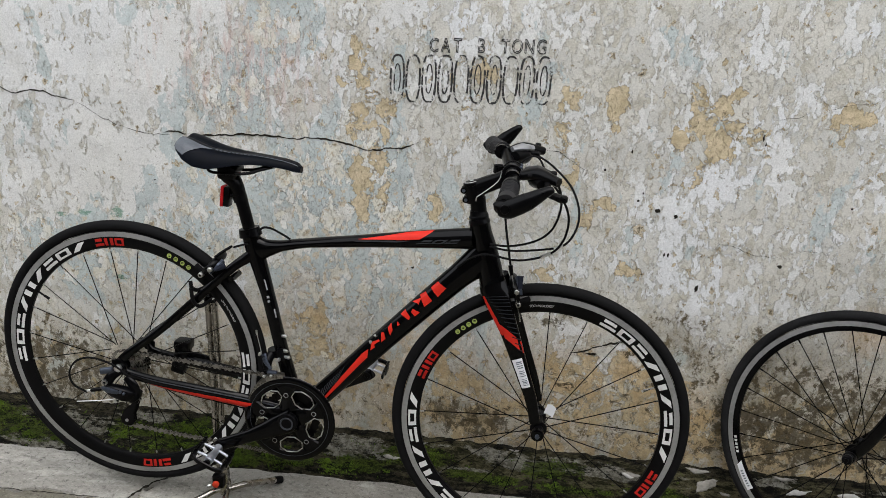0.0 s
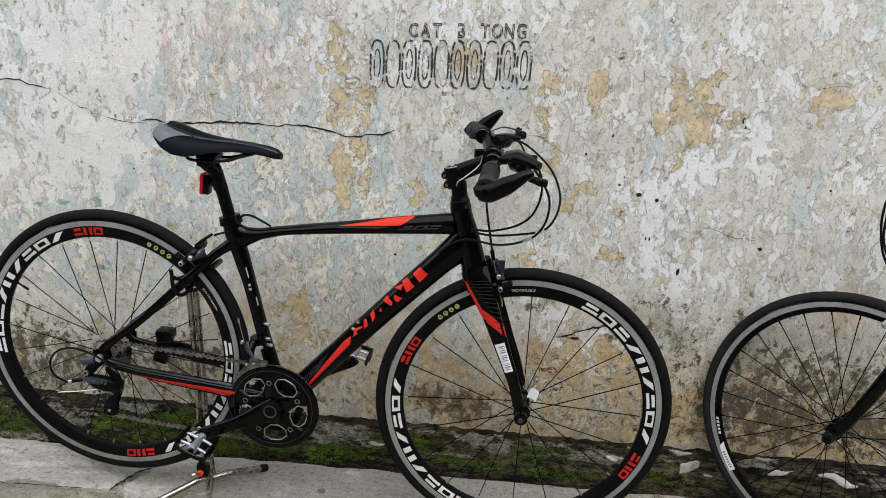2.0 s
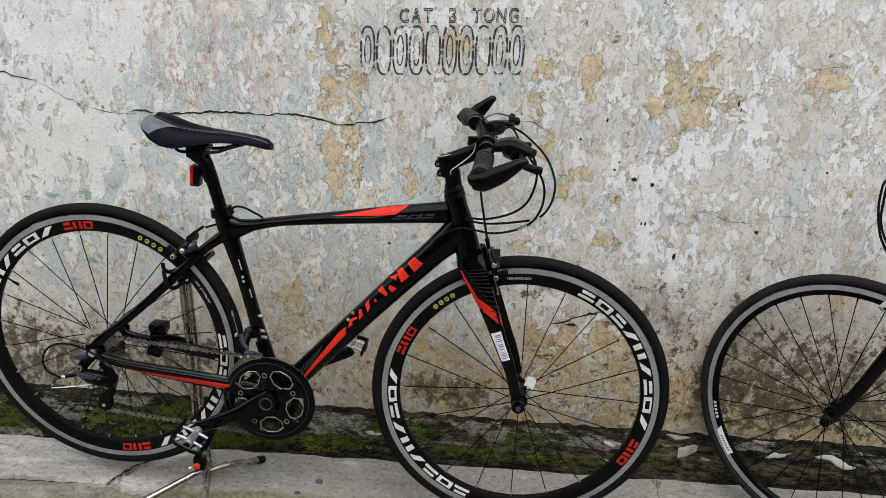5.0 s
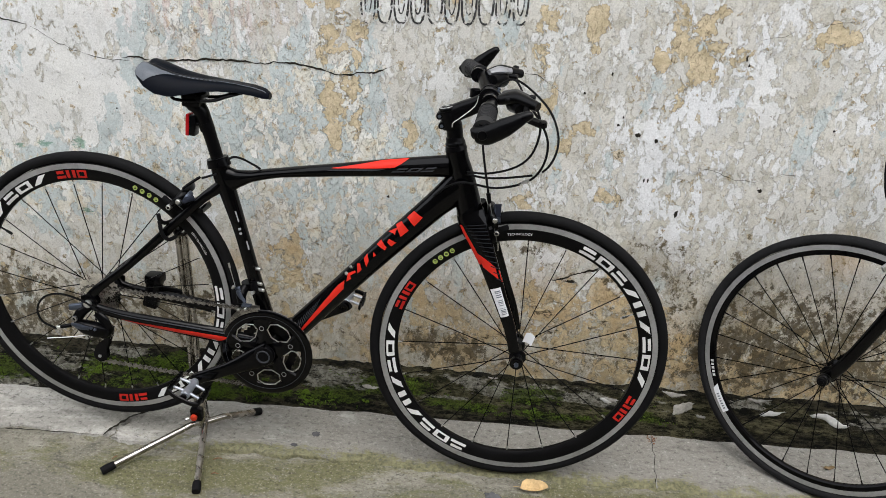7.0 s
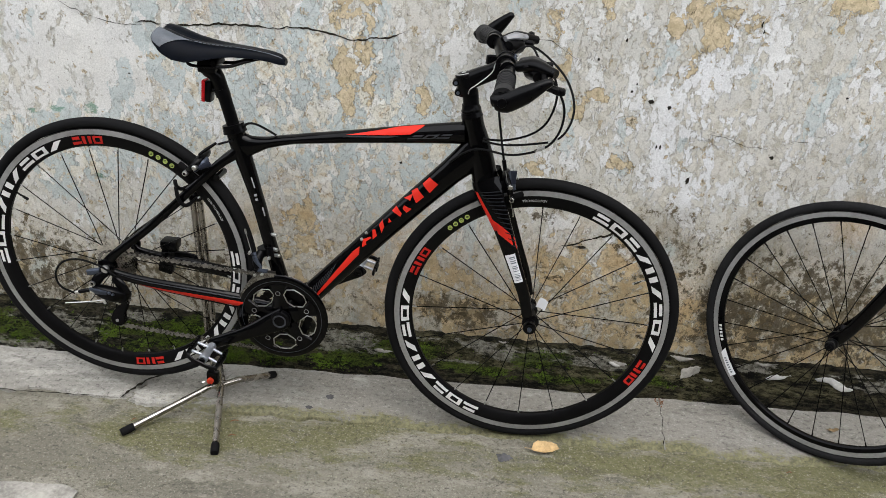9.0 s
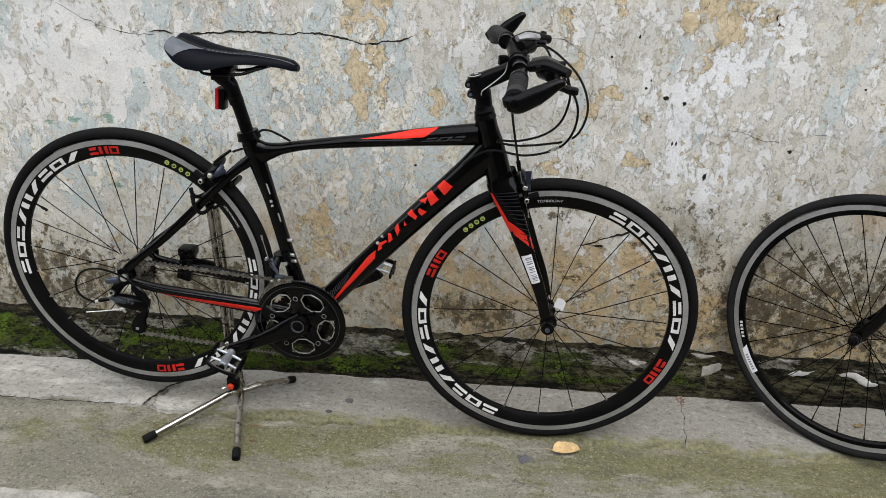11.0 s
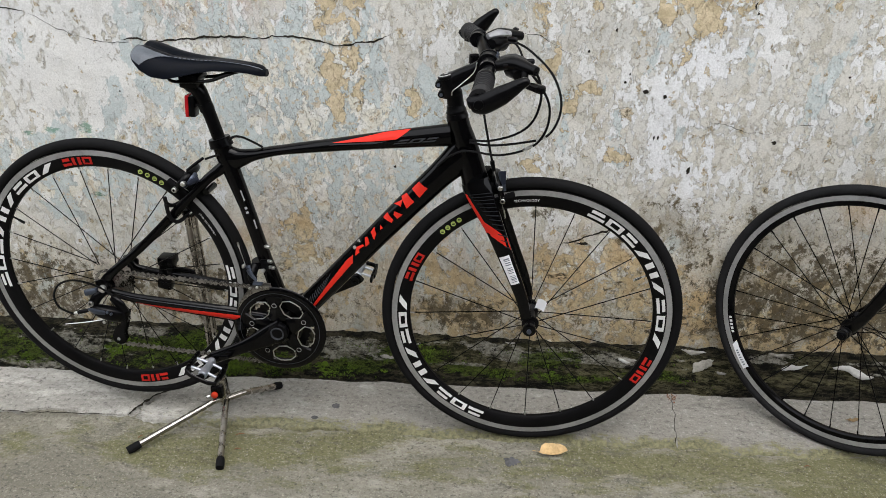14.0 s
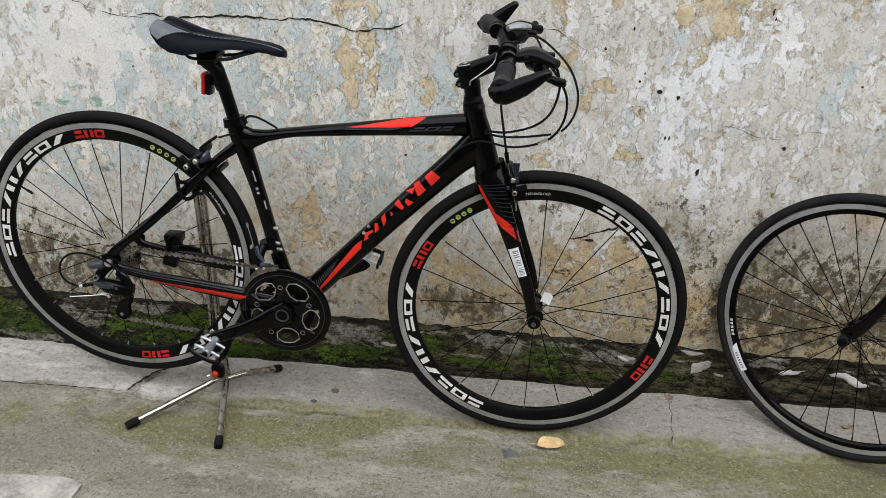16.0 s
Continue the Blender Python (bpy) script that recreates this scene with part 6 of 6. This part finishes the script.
part("label_bars", decal([((radians(214 + 1.3 * k), 0.295), (radians(214.7 + 1.3 * k), 0.295), (radians(214.7 + 1.3 * k), 0.301), (radians(214 + 1.3 * k), 0.301)) for k in range(7)],
                         lambda a, r: w2(r * math.cos(a), -0.0118, r * math.sin(a)), nu=3), INK, wheel2, smooth=False)
part("pale_bars", decal([((radians(196 + 1.9 * k), 0.290), (radians(197.2 + 1.9 * k), 0.290), (radians(197.2 + 1.9 * k), 0.297), (radians(196 + 1.9 * k), 0.297)) for k in range(5)], on_rim2, nu=3), WHITE, wheel2, "small pale bars", smooth=False)
for s in (-1, 1):
    part("fork_blade", pipe([w2(0, s * 0.058, 0), w2(0.030, s * 0.060, 0.050), w2(0.085, s * 0.056, 0.190), w2(0.128, s * 0.044, 0.320), w2(0.140, s * 0.024, 0.372)],
                            [(0.008, 0.017), (0.009, 0.0145), (0.011, 0.016), (0.011, 0.018), (0.012, 0.018)], 6, 14), PAINT, other, "black fork blade")
    part("axle_nut", knob(w2(0, s * 0.060, 0), w2(0, s * 0.086, 0), 0.0135, 14), MATT, other)
part("quick_release", knob(w2(0, -0.082, 0), w2(0, -0.098, 0), 0.011, 16), PLASTIC, other, "black quick release nut")
part("axle_end", knob(w2(0, -0.097, 0), w2(0, -0.101, 0), 0.005, 12), MATT, other)
part("head_tube", pipe([w2(0.134, 0, 0.352), w2(0.182, 0, 0.520)], [0.022, 0.021], 3, 18), PAINT, other)
part("stem", pipe([w2(0.186, 0, 0.540), w2(0.150, 0, 0.566), w2(0.100, 0, 0.580)], [0.015, 0.013, 0.016], 5, 14), MATT, other)
part("handlebar", pipe([w2(0.100, -0.20, 0.580), w2(0.100, 0.0, 0.580), w2(0.100, 0.16, 0.580)], 0.013, 6, 14), RUBBER, other, "taped black handlebar")
CAL = Vector((1.7165, 0.0200, 0.6155))
caliper_two = part("brake_caliper", pipe([CAL + Vector((-0.006, 0, -0.006)), CAL + Vector((0.012, 0.004, 0.006)), CAL + Vector((0.040, 0.020, 0.020)), CAL + Vector((0.075, 0.045, 0.030))], [(0.005, 0.0075), (0.007, 0.010), (0.008, 0.011), (0.008, 0.012)], 6, 14), TRACK, other, "grey polished rim brake")
part("caliper_bolt", knob(CAL + Vector((-0.001, -0.004, 0.0)), CAL + Vector((-0.003, -0.014, 0.0)), 0.0065, 16), STEEL, caliper_two)
part("caliper_bolt_socket", knob(CAL + Vector((-0.003, -0.0138, 0.0)), CAL + Vector((-0.003, -0.0146, 0.0)), 0.0035, 6), RUBBER, caliper_two)
part("quick_cam", pipe([CAL + Vector((0.008, -0.006, 0.012)), CAL + Vector((0.026, 0.0, 0.020))], [(0.004, 0.005)] * 2, 3, 10), MATT, caliper_two)
for cable_run in ([(1.7626, 0.0300, 0.8972), (1.7105, 0.0220, 0.8782), (1.6655, 0.0200, 0.8852), (1.6594, 0.0200, 0.8462), (1.6647, 0.0200, 0.8091), (1.6758, 0.0200, 0.7709), (1.6935, 0.0200, 0.7395), (1.7081, 0.0200, 0.7209), (1.7270, 0.0300, 0.7381), (1.7800, 0.0500, 0.7155)],
                  [(1.7627, 0.0500, 0.8865), (1.7153, 0.0420, 0.8704), (1.6799, 0.0400, 0.8755), (1.6767, 0.0400, 0.8306), (1.6801, 0.0400, 0.7944), (1.6930, 0.0400, 0.7621), (1.7126, 0.0400, 0.7376), (1.7317, 0.0450, 0.7403), (1.7798, 0.0600, 0.7248)]):
    part("cable", pipe(cable_run, 0.0026, 7, 8), RUBBER, other, "black cable housing")
part("brake_pad", block((-0.022, -0.006, -0.006), (0.022, 0.004, 0.006), 0.003, Matrix.Translation(w2(0.100, -0.018, 0.292)) @ tilt2.to_4x4() @ Matrix.Rotation(radians(20), 4, "Y")), RUBBER, other)

# ---- wall details ----


def on_wall(x, z):
    return wall_place(x, z)[1]


def crack(pts, width):
    """A ragged dark strip on the plaster, the shade of a crack put into its colour."""
    run = curve_through([(x, 0, z) for x, z in pts], 16)
    gap = bmesh.new()
    last = None
    for k, p in enumerate(run):
        f = k / (len(run) - 1)
        taper = min(1, 6 * f, 6 * (1 - f)) ** 0.6
        x = p.x + 0.002 * fbm(p.x * 60, 1, p.z * 60, 3)
        z = p.z + 0.005 * fbm(p.x * 34, 4, 0, 6)
        w = 0.8 * width * taper * max(0.08, 0.62 + 0.9 * fbm(p.x * 16, 9, 2, 5))
        y = on_wall(x, z)
        row = [gap.verts.new((x, y - 0.0012, z + w * 0.6)), gap.verts.new((x, y - 0.0012, z - w * 0.5))]
        if last:
            gap.faces.new((last[0], row[0], row[1], last[1]))
        last = row
    part("crack", gap, GAP, wall, smooth=False)


for pts, w in (
        ([(-0.611, 0.948), (-0.525, 0.958), (-0.494, 0.953), (-0.462, 0.942), (-0.398, 0.956), (-0.344, 0.943), (-0.290, 0.935)], 0.0055),
        ([(-0.290, 0.935), (-0.199, 0.889), (-0.108, 0.867), (-0.031, 0.867)], 0.0025),
        ([(-0.055, 0.872), (-0.0215, 0.8765), (0.03, 0.872), (0.098, 0.876), (0.191, 0.885), (0.29, 0.886), (0.3735, 0.8905), (0.43, 0.884), (0.4835, 0.8724), (0.52, 0.876), (0.5656, 0.882), (0.597, 0.892), (0.6195, 0.9034)], 0.0070),
        ([(0.845, 0.910), (0.893, 0.908), (0.954, 0.908), (0.990, 0.891), (1.062, 0.849)], 0.0018),
        ([(1.353, 0.720), (1.406, 0.711), (1.447, 0.699), (1.512, 0.697)], 0.0015),
        ([(1.438, 1.022), (1.521, 1.041), (1.589, 1.066), (1.659, 1.076)], 0.0014),
        ([(1.029, 0.381), (1.070, 0.396), (1.098, 0.406), (1.166, 0.434), (1.196, 0.427)], 0.006),
        ([(1.533, 0.716), (1.558, 0.720), (1.594, 0.720)], 0.0015),
        ([(1.565, 0.634), (1.579, 0.600), (1.601, 0.565)], 0.002)):
    crack(pts, w)


def pit(x, z, rx, rz, seed):
    """A small ragged dark disc on the plaster, coloured for the shade in a hole, with a crumbled rim."""
    bm = bmesh.new()
    n = 14
    y = on_wall(x, z)
    rings = []
    for f, d in ((1.25, 0.0005), (1.0, -0.0016), (0.7, -0.001)):
        rings.append([bm.verts.new((x + rx * f * math.cos(a) * (1 + 0.8 * fbm(math.cos(a) * 2, math.sin(a) * 2, seed, 3)), y + d, z + rz * f * math.sin(a) * (1 + 0.8 * fbm(math.cos(a) * 2, math.sin(a) * 2, seed + 9, 3))))
                      for a in (2 * math.pi * k / n for k in range(n))])
    ring_faces(bm, rings, caps=False)
    bm.faces.new(rings[-1])
    part("pit", bm, GAP, wall, smooth=False)


PITS = [(1.162, 0.804, 0.005, 0.005), (1.210, 0.784, 0.010, 0.007), (1.254, 0.774, 0.006, 0.007), (1.512, 0.675, 0.007, 0.006), (1.423, 0.979, 0.003, 0.010), (1.430, 0.965, 0.003, 0.006), (1.646, 0.832, 0.005, 0.003),
        (1.328, 0.596, 0.006, 0.012), (1.074, 0.873, 0.004, 0.005), (1.171, 0.823, 0.003, 0.004), (1.240, 0.675, 0.003, 0.006), (1.249, 0.675, 0.003, 0.008), (1.132, 0.922, 0.004, 0.006),
        (1.097, 0.390, 0.022, 0.006), (0.199, 0.635, 0.004, 0.003), (-0.080, 0.745, 0.004, 0.003), (0.618, 0.575, 0.006, 0.004)]
for i, (x, z, rx, rz) in enumerate(PITS):
    pit(x, z, rx * 0.58, rz * 0.58, i * 3.1)

# stencilled writing: the words in outline, the number as plain bars
STENCIL = Nodes("faded black stencil paint")
_fade = STENCIL.ramp(STENCIL.noise(STENCIL.coords(), 60, 6, 0.7), 0.42, 0.50)
_clear = STENCIL.t.nodes.new("ShaderNodeBsdfTransparent")
_mixer = STENCIL.t.nodes.new("ShaderNodeMixShader")
STENCIL.b.inputs["Base Color"].default_value = (0.03, 0.03, 0.03, 1)
STENCIL.b.inputs["Roughness"].default_value = 0.9
STENCIL.link(_fade, _mixer.inputs[0])
STENCIL.link(_clear.outputs[0], _mixer.inputs[1])
STENCIL.link(STENCIL.b.outputs[0], _mixer.inputs[2])
STENCIL.link(_mixer.outputs[0], STENCIL.t.nodes["Material Output"].inputs[0])
STENCIL = STENCIL.m


def outline_strip(loop, width):
    """A flat line of paint along a closed loop of (x, z) on the wall."""
    bm = bmesh.new()
    n = len(loop)
    rows = []
    for k in range(n):
        a, b = Vector(loop[k - 1]), Vector(loop[(k + 1) % n])
        d = (b - a).normalized()
        q = Vector((-d.y, d.x)) * width * (0.75 + 0.5 * abs(fbm(loop[k][0] * 50, 3, loop[k][1] * 50, 2)))
        p = Vector(loop[k])
        rows.append([bm.verts.new((v.x, on_wall(v.x, v.y) - 0.0012, v.y)) for v in (p - q, p + q)])
    for a, b in zip(rows, rows[1:] + rows[:1]):
        bm.faces.new((a[0], b[0], b[1], a[1]))
    return bm


def stencil_words(text, x0, x1, z0, z1):
    cells = [c for c in text]
    step = (x1 - x0) / len(cells)
    for i, ch in enumerate(cells):
        if ch == " ":
            continue
        c = bpy.data.curves.new("letter", "FONT")
        c.body, c.size, c.align_x, c.fill_mode, c.bevel_depth, c.bevel_resolution, c.resolution_u = ch, 1.0, "CENTER", "NONE", 0.030, 0, 3
        ob = new("letter", c)
        me = bpy.data.meshes.new_from_object(ob.evaluated_get(bpy.context.evaluated_depsgraph_get()))
        bpy.data.objects.remove(ob)
        bm = bmesh.new()
        bm.from_mesh(me)
        f = i / (len(cells) - 1)
        for v in bm.verts:
            x = x0 + step * (i + 0.5) + v.co.x * step * 1.15
            z = z0[0] * (1 - f) + z0[1] * f + v.co.y / 0.73 * z1
            v.co = Vector((x, on_wall(x, z) - 0.0008 - 0.0006 * (v.co.z > 0), z))
        part("stencil_letter", bm, STENCIL, wall, smooth=False)


stencil_words("CAT B TONG", 0.628, 0.910, (1.121, 1.134), 0.033)
for k in range(10):
    f = (k + 0.5) / 10
    xc = 0.537 + 0.390 * f
    zc = 1.052 + 0.021 * f
    hw, hh = 0.0165, 0.055
    loop = [(xc + hw * math.copysign(abs(math.cos(a)) ** 0.7, math.cos(a)), zc + hh * math.copysign(abs(math.sin(a)) ** 0.8, math.sin(a))) for a in (2 * math.pi * i / 28 for i in range(28))]
    part("stencil_bar", outline_strip(loop, 0.0028), STENCIL, wall, smooth=False)
    if k % 3 != 1:
        loop = [(xc + hw * 0.45 * math.cos(a), zc + hh * 0.62 * math.sin(a)) for a in (2 * math.pi * i / 24 for i in range(24))]
        part("stencil_bar", outline_strip(loop, 0.0018), STENCIL, wall, smooth=False)

def ground_crack(pts, width, z):
    """A dark ragged strip on the cement, coloured for the shade inside a gap."""
    bm = bmesh.new()
    last = None
    run = curve_through([(x, y, 0) for x, y in pts], 10)
    for k, p in enumerate(run):
        f = k / (len(run) - 1)
        d = (run[min(k + 1, len(run) - 1)] - run[max(k - 1, 0)]).normalized()
        q = Vector((-d.y, d.x, 0))
        w = width * min(1, 5 * f + 0.2, 5 * (1 - f) + 0.2) * (0.3 + 1.4 * abs(fbm(p.x * 40, p.y * 40, 2, 3)))
        c = p + q * 0.006 * fbm(p.x * 30, p.y * 30, 7, 3)
        row = [bm.verts.new((v.x, v.y, z)) for v in (c + q * w, c - q * w)]
        if last:
            bm.faces.new((last[0], row[0], row[1], last[1]))
        last = row
    part("crack", bm, GAP, pavement, smooth=False)


ground_crack([(0.040, 0.068), (0.018, 0.045), (0.0, 0.024), (-0.012, -0.010), (-0.024, -0.050)], 0.006, 0.0022)
ground_crack([(-0.62, -0.082), (-0.45, -0.072), (-0.30, -0.070), (-0.17, -0.058), (-0.03, -0.052)], 0.0022, 0.0016)
ground_crack([(1.352, 0.215), (1.348, 0.15), (1.342, 0.05), (1.338, 0.01)], 0.0011, 0.0030)
joint = bmesh.new()
for k in range(12):
    y = 0.20 - 0.017 * k
    x = 1.3505 - 0.05 * (0.2 - y) + 0.0015 * fbm(y * 60, 2, 2, 2)
    block((x - 0.0016, y - 0.0088, -0.001), (x + 0.0014, y + 0.0078, 0.0026), 0.0006, bm=joint)
part("joint_fill", joint, CHIP, pavement)

SPOT = surface("dark trodden spot", (0.085, 0.085, 0.088), 0.9, vary=0.4, grain=90, relief=0.0006)


def spot(x, y, z, r, seed, host):
    """A dark flat blot trodden into the cement."""
    bm = bmesh.new()
    n = 26
    rings = [[bm.verts.new((x + r * f * (1 + 0.5 * fbm(math.cos(a) * 2, math.sin(a) * 2, seed, 4)) * math.cos(a), y + 0.8 * r * f * (1 + 0.5 * fbm(math.cos(a) * 2, math.sin(a) * 2, seed, 4)) * math.sin(a), z + h))
              for a in (2 * math.pi * k / n for k in range(n))] for f, h in ((1.0, -0.003), (0.94, 0.0006), (0.4, 0.0010))]
    ring_faces(bm, rings, caps=False)
    bm.faces.new(rings[-1])
    part("spot", bm, SPOT, host, smooth=False)


ground = bpy.data.objects["ground"]
for x, y, z, r, host in ((0.949, -0.084, road_place(0.949, -0.084)[2], 0.019, ground), (0.49, 0.057, 0.0005, 0.012, pavement), (0.448, 0.004, 0.0005, 0.009, pavement)):
    spot(x, y, z, r, x * 9, host)

# ---- wall foot: chips of whitewashed mortar, moss, crumbs ----


def chip(x, z, rx, rz, seed, material, ragged):
    bm = bmesh.new()
    n = 34
    s0 = min((abs(bank_place(x, s)[2] - z), s) for s in np.linspace(0.05, 0.95, 91))[1]
    rings = []
    for f, d in ((1.0, -0.004), (0.97, 0.002), (0.8, 0.0035), (0.3, 0.004)):
        ring = []
        for k in range(n):
            a = 2 * math.pi * k / n
            w = f * (1 + ragged * fbm(math.cos(a) * 2.6, math.sin(a) * 2.6, seed, 4))
            q = Vector(bank_place(x + rx * w * math.cos(a), min(0.98, max(0.02, s0 + rz * w * math.sin(a) / 0.20))))
            ring.append(bm.verts.new(q + Vector((0, -0.7, 0.7)) * d))
        rings.append(ring)
    ring_faces(bm, rings, caps=False)
    bm.faces.new(rings[-1])
    tagged(part("mortar_chip", bm, material, None, "flake of whitewashed mortar stuck on the mossy wall foot"), category="mortar flake", group="mortar flakes on the wall foot")


for i, (x, z, rx, rz) in enumerate([(1.403, 0.099, 0.030, 0.012), (1.428, 0.079, 0.024, 0.014), (1.477, 0.053, 0.012, 0.008), (1.230, 0.078, 0.026, 0.005), (1.623, 0.111, 0.028, 0.006), (0.597, 0.046, 0.022, 0.003), (0.923, 0.089, 0.014, 0.005)]):
    chip(x, z, rx, rz, i * 2.7, CHIP, 0.45)
for i, (x, z, rx, rz) in enumerate([(1.657, 0.087, 0.032, 0.0048), (1.804, 0.080, 0.050, 0.0042), (1.225, 0.072, 0.016, 0.0032)]):
    chip(x, z, rx, rz, i * 5.7, WHITEWASH, 0.22)


def moss_tufts():
    rnd = random.Random(4)
    verts, faces = [], []
    spots = [(rnd.choice((rnd.uniform(-0.72, 0.45), rnd.uniform(-0.72, 0.45), rnd.uniform(0.4, 1.7))), rnd.uniform(0.04, 0.95)) for _ in range(70000)]
    zones = blobs(np.array([p[0] for p in spots]), np.array([p[1] for p in spots]), MOSSY)
    for (x, s), zone in zip(spots, zones):
        if 0.42 * zone + 0.45 * fbm(x * 15, s * 4.0, 6, 5) + 0.35 * fbm(x * 60, s * 12.0, 2, 4) + 0.08 * rnd.gauss(0, 1) < 0.50:
            continue
        p = Vector(bank_place(x, min(0.95, s)))
        r = rnd.uniform(0.0008, 0.0024)
        n = Vector((rnd.uniform(-0.6, 0.6), rnd.uniform(-1.2, -0.2), rnd.uniform(0.2, 1.2))).normalized()
        t = n.orthogonal().normalized()
        b = n.cross(t)
        k = len(verts)
        verts += [p + t * r, p + b * r, p - t * r, p - b * r, p + n * r * 1.3]
        faces += [(k, k + 1, k + 4), (k + 1, k + 2, k + 4), (k + 2, k + 3, k + 4), (k + 3, k, k + 4)]
    me = bpy.data.meshes.new("moss")
    me.from_pydata(verts, [], faces)
    me.materials.append(MOSS)
    ob = new("moss", me)
    tagged(ob, "bright green moss cushions on the wall foot", "moss", kind="stuff")


moss_tufts()


def leaf(x, y, length, turn, curl, fold, material, label, z=-0.004):
    bm = bmesh.new()
    rows = []
    for u in np.linspace(0, 1, 13):
        w = length * (0.26 + 0.05 * fbm(u * 5, x * 3, 1, 2)) * math.sin(math.pi * u ** 0.8) ** 0.5 + 0.0008
        row = []
        for v in np.linspace(-1, 1, 7):
            px = (u - 0.5) * length
            py, pz = (v * w * 0.75, v * w * fold) if v > 0 else (v * w * 0.45, -v * w * 0.10)
            pz += curl * ((2 * u - 1) ** 2 * 0.5 + 0.10 * math.sin(u * 9)) + 0.0015 * fbm(u * 6, v * 3, x * 7, 2)
            row.append(bm.verts.new(Matrix.Rotation(turn, 3, "Z") @ Vector((px, py, pz)) + Vector((x, y, z + 0.002))))
        rows.append(row)
    for a, b in zip(rows, rows[1:]):
        for i in range(6):
            bm.faces.new((a[i], b[i], b[i + 1], a[i + 1]))
    ob = part("leaf", bm, material, None, label)
    m = ob.modifiers.new("thickness", "SOLIDIFY")
    m.thickness = 0.0006
    tagged(ob, category="leaf", group="fallen leaves on the ground")
    stalk = sweep([Matrix.Rotation(turn, 3, "Z") @ Vector((-length * (0.5 + 0.12 * k), 0.002 * k, curl * 0.7)) + Vector((x, y, z + 0.003)) for k in range(3)], 0.0008, 6)
    part("stalk", stalk, material, ob)


leaf(1.047, -0.052, 0.068, 0.22, 0.010, 1.05, LEAF, "dry curled yellow leaf lying on the concrete")
leaf(1.790, 0.161, 0.030, 0.3, 0.006, 0.4, DEADLEAF, "small brown leaf lying on the cement apron", 0.001)


def crumbs(name, spots, count, spread, size, material, label, category):
    rnd = random.Random(len(name) * 7)
    verts, faces = [], []
    for _ in range(count):
        cx, cy = rnd.choice(spots)
        x, y = cx + rnd.gauss(0, spread), cy + rnd.gauss(0, spread)
        z = 0.0 if y > apron_edge(x) + 0.008 else -0.011
        r = size * rnd.uniform(0.4, 1.2)
        k = len(verts)
        for a in range(5):
            q = 2 * math.pi * a / 5 + rnd.uniform(-0.3, 0.3)
            verts.append((x + r * math.cos(q), y + r * math.sin(q), z - 0.001))
        for a in range(5):
            q = 2 * math.pi * a / 5 + 0.4
            verts.append((x + 0.6 * r * math.cos(q), y + 0.6 * r * math.sin(q), z + r * rnd.uniform(0.5, 0.9)))
        faces += [(k + a, k + (a + 1) % 5, k + 5 + (a + 1) % 5, k + 5 + a) for a in range(5)] + [tuple(k + 5 + a for a in range(5))]
    me = bpy.data.meshes.new(name)
    me.from_pydata(verts, [], faces)
    me.materials.append(material)
    tagged(new(name, me), label, category, kind="stuff")


crumbs("rust_crumbs", [(1.352, 0.205), (1.356, 0.212)], 40, 0.008, 0.003, RUST, "rusty brown crumbs by the joint in the apron", "crumbs")
crumbs("grit", [(x * 0.13 - 0.5, y * 0.09 - 0.42) for x in range(20) for y in range(7)], 900, 0.05, 0.0016, surface("pale grit", (0.27, 0.26, 0.23), 0.95, vary=0.5, grain=80), "fine pale grit scattered over the concrete", "grit")
crumbs("mortar_crumbs", [(x * 0.13 - 0.5, 0.18 + 0.02 * x * 0.13) for x in range(20)], 260, 0.018, 0.0022, CHIP, "crumbs of pale mortar along the wall foot", "crumbs")
for i, (x, y, l, a) in enumerate([(0.280, -0.073, 0.022, 0.4), (0.294, -0.127, 0.018, 0.2), (0.041, -0.113, 0.016, 1.0), (1.635, -0.015, 0.014, 0.1)]):
    d = Vector((math.cos(a), math.sin(a), 0)) * l / 2
    tagged(part("twig", pipe([Vector((x, y, -0.009)) - d, Vector((x, y, -0.006)), Vector((x, y, -0.009)) + d], [0.0008, 0.0014, 0.0007], 3, 6), RUST, None, "short dry twig on the concrete"), category="twig", group="twigs on the ground")


def paving_slab():
    """The corner of a paler slab let into the alley."""
    bm = bmesh.new()
    edge = [(-0.777, -0.362)] + [(-0.177 + 0.182 * k / 8, -0.373 + 0.015 * k / 8 + 0.003 * fbm(k * 1.7, 2, 5, 3)) for k in range(9)] + [(0.040, -0.372), (0.045, -0.862), (-0.777, -0.862)]
    rings = [[bm.verts.new((x, y, z)) for x, y in edge] for z in (-0.03, -0.006, -0.0045)]
    ring_faces(bm, rings)
    return bm


tagged(part("slab", paving_slab(), CHIP, None, "pale concrete slab let into the alley", smooth=False), category="slab", kind="structure")
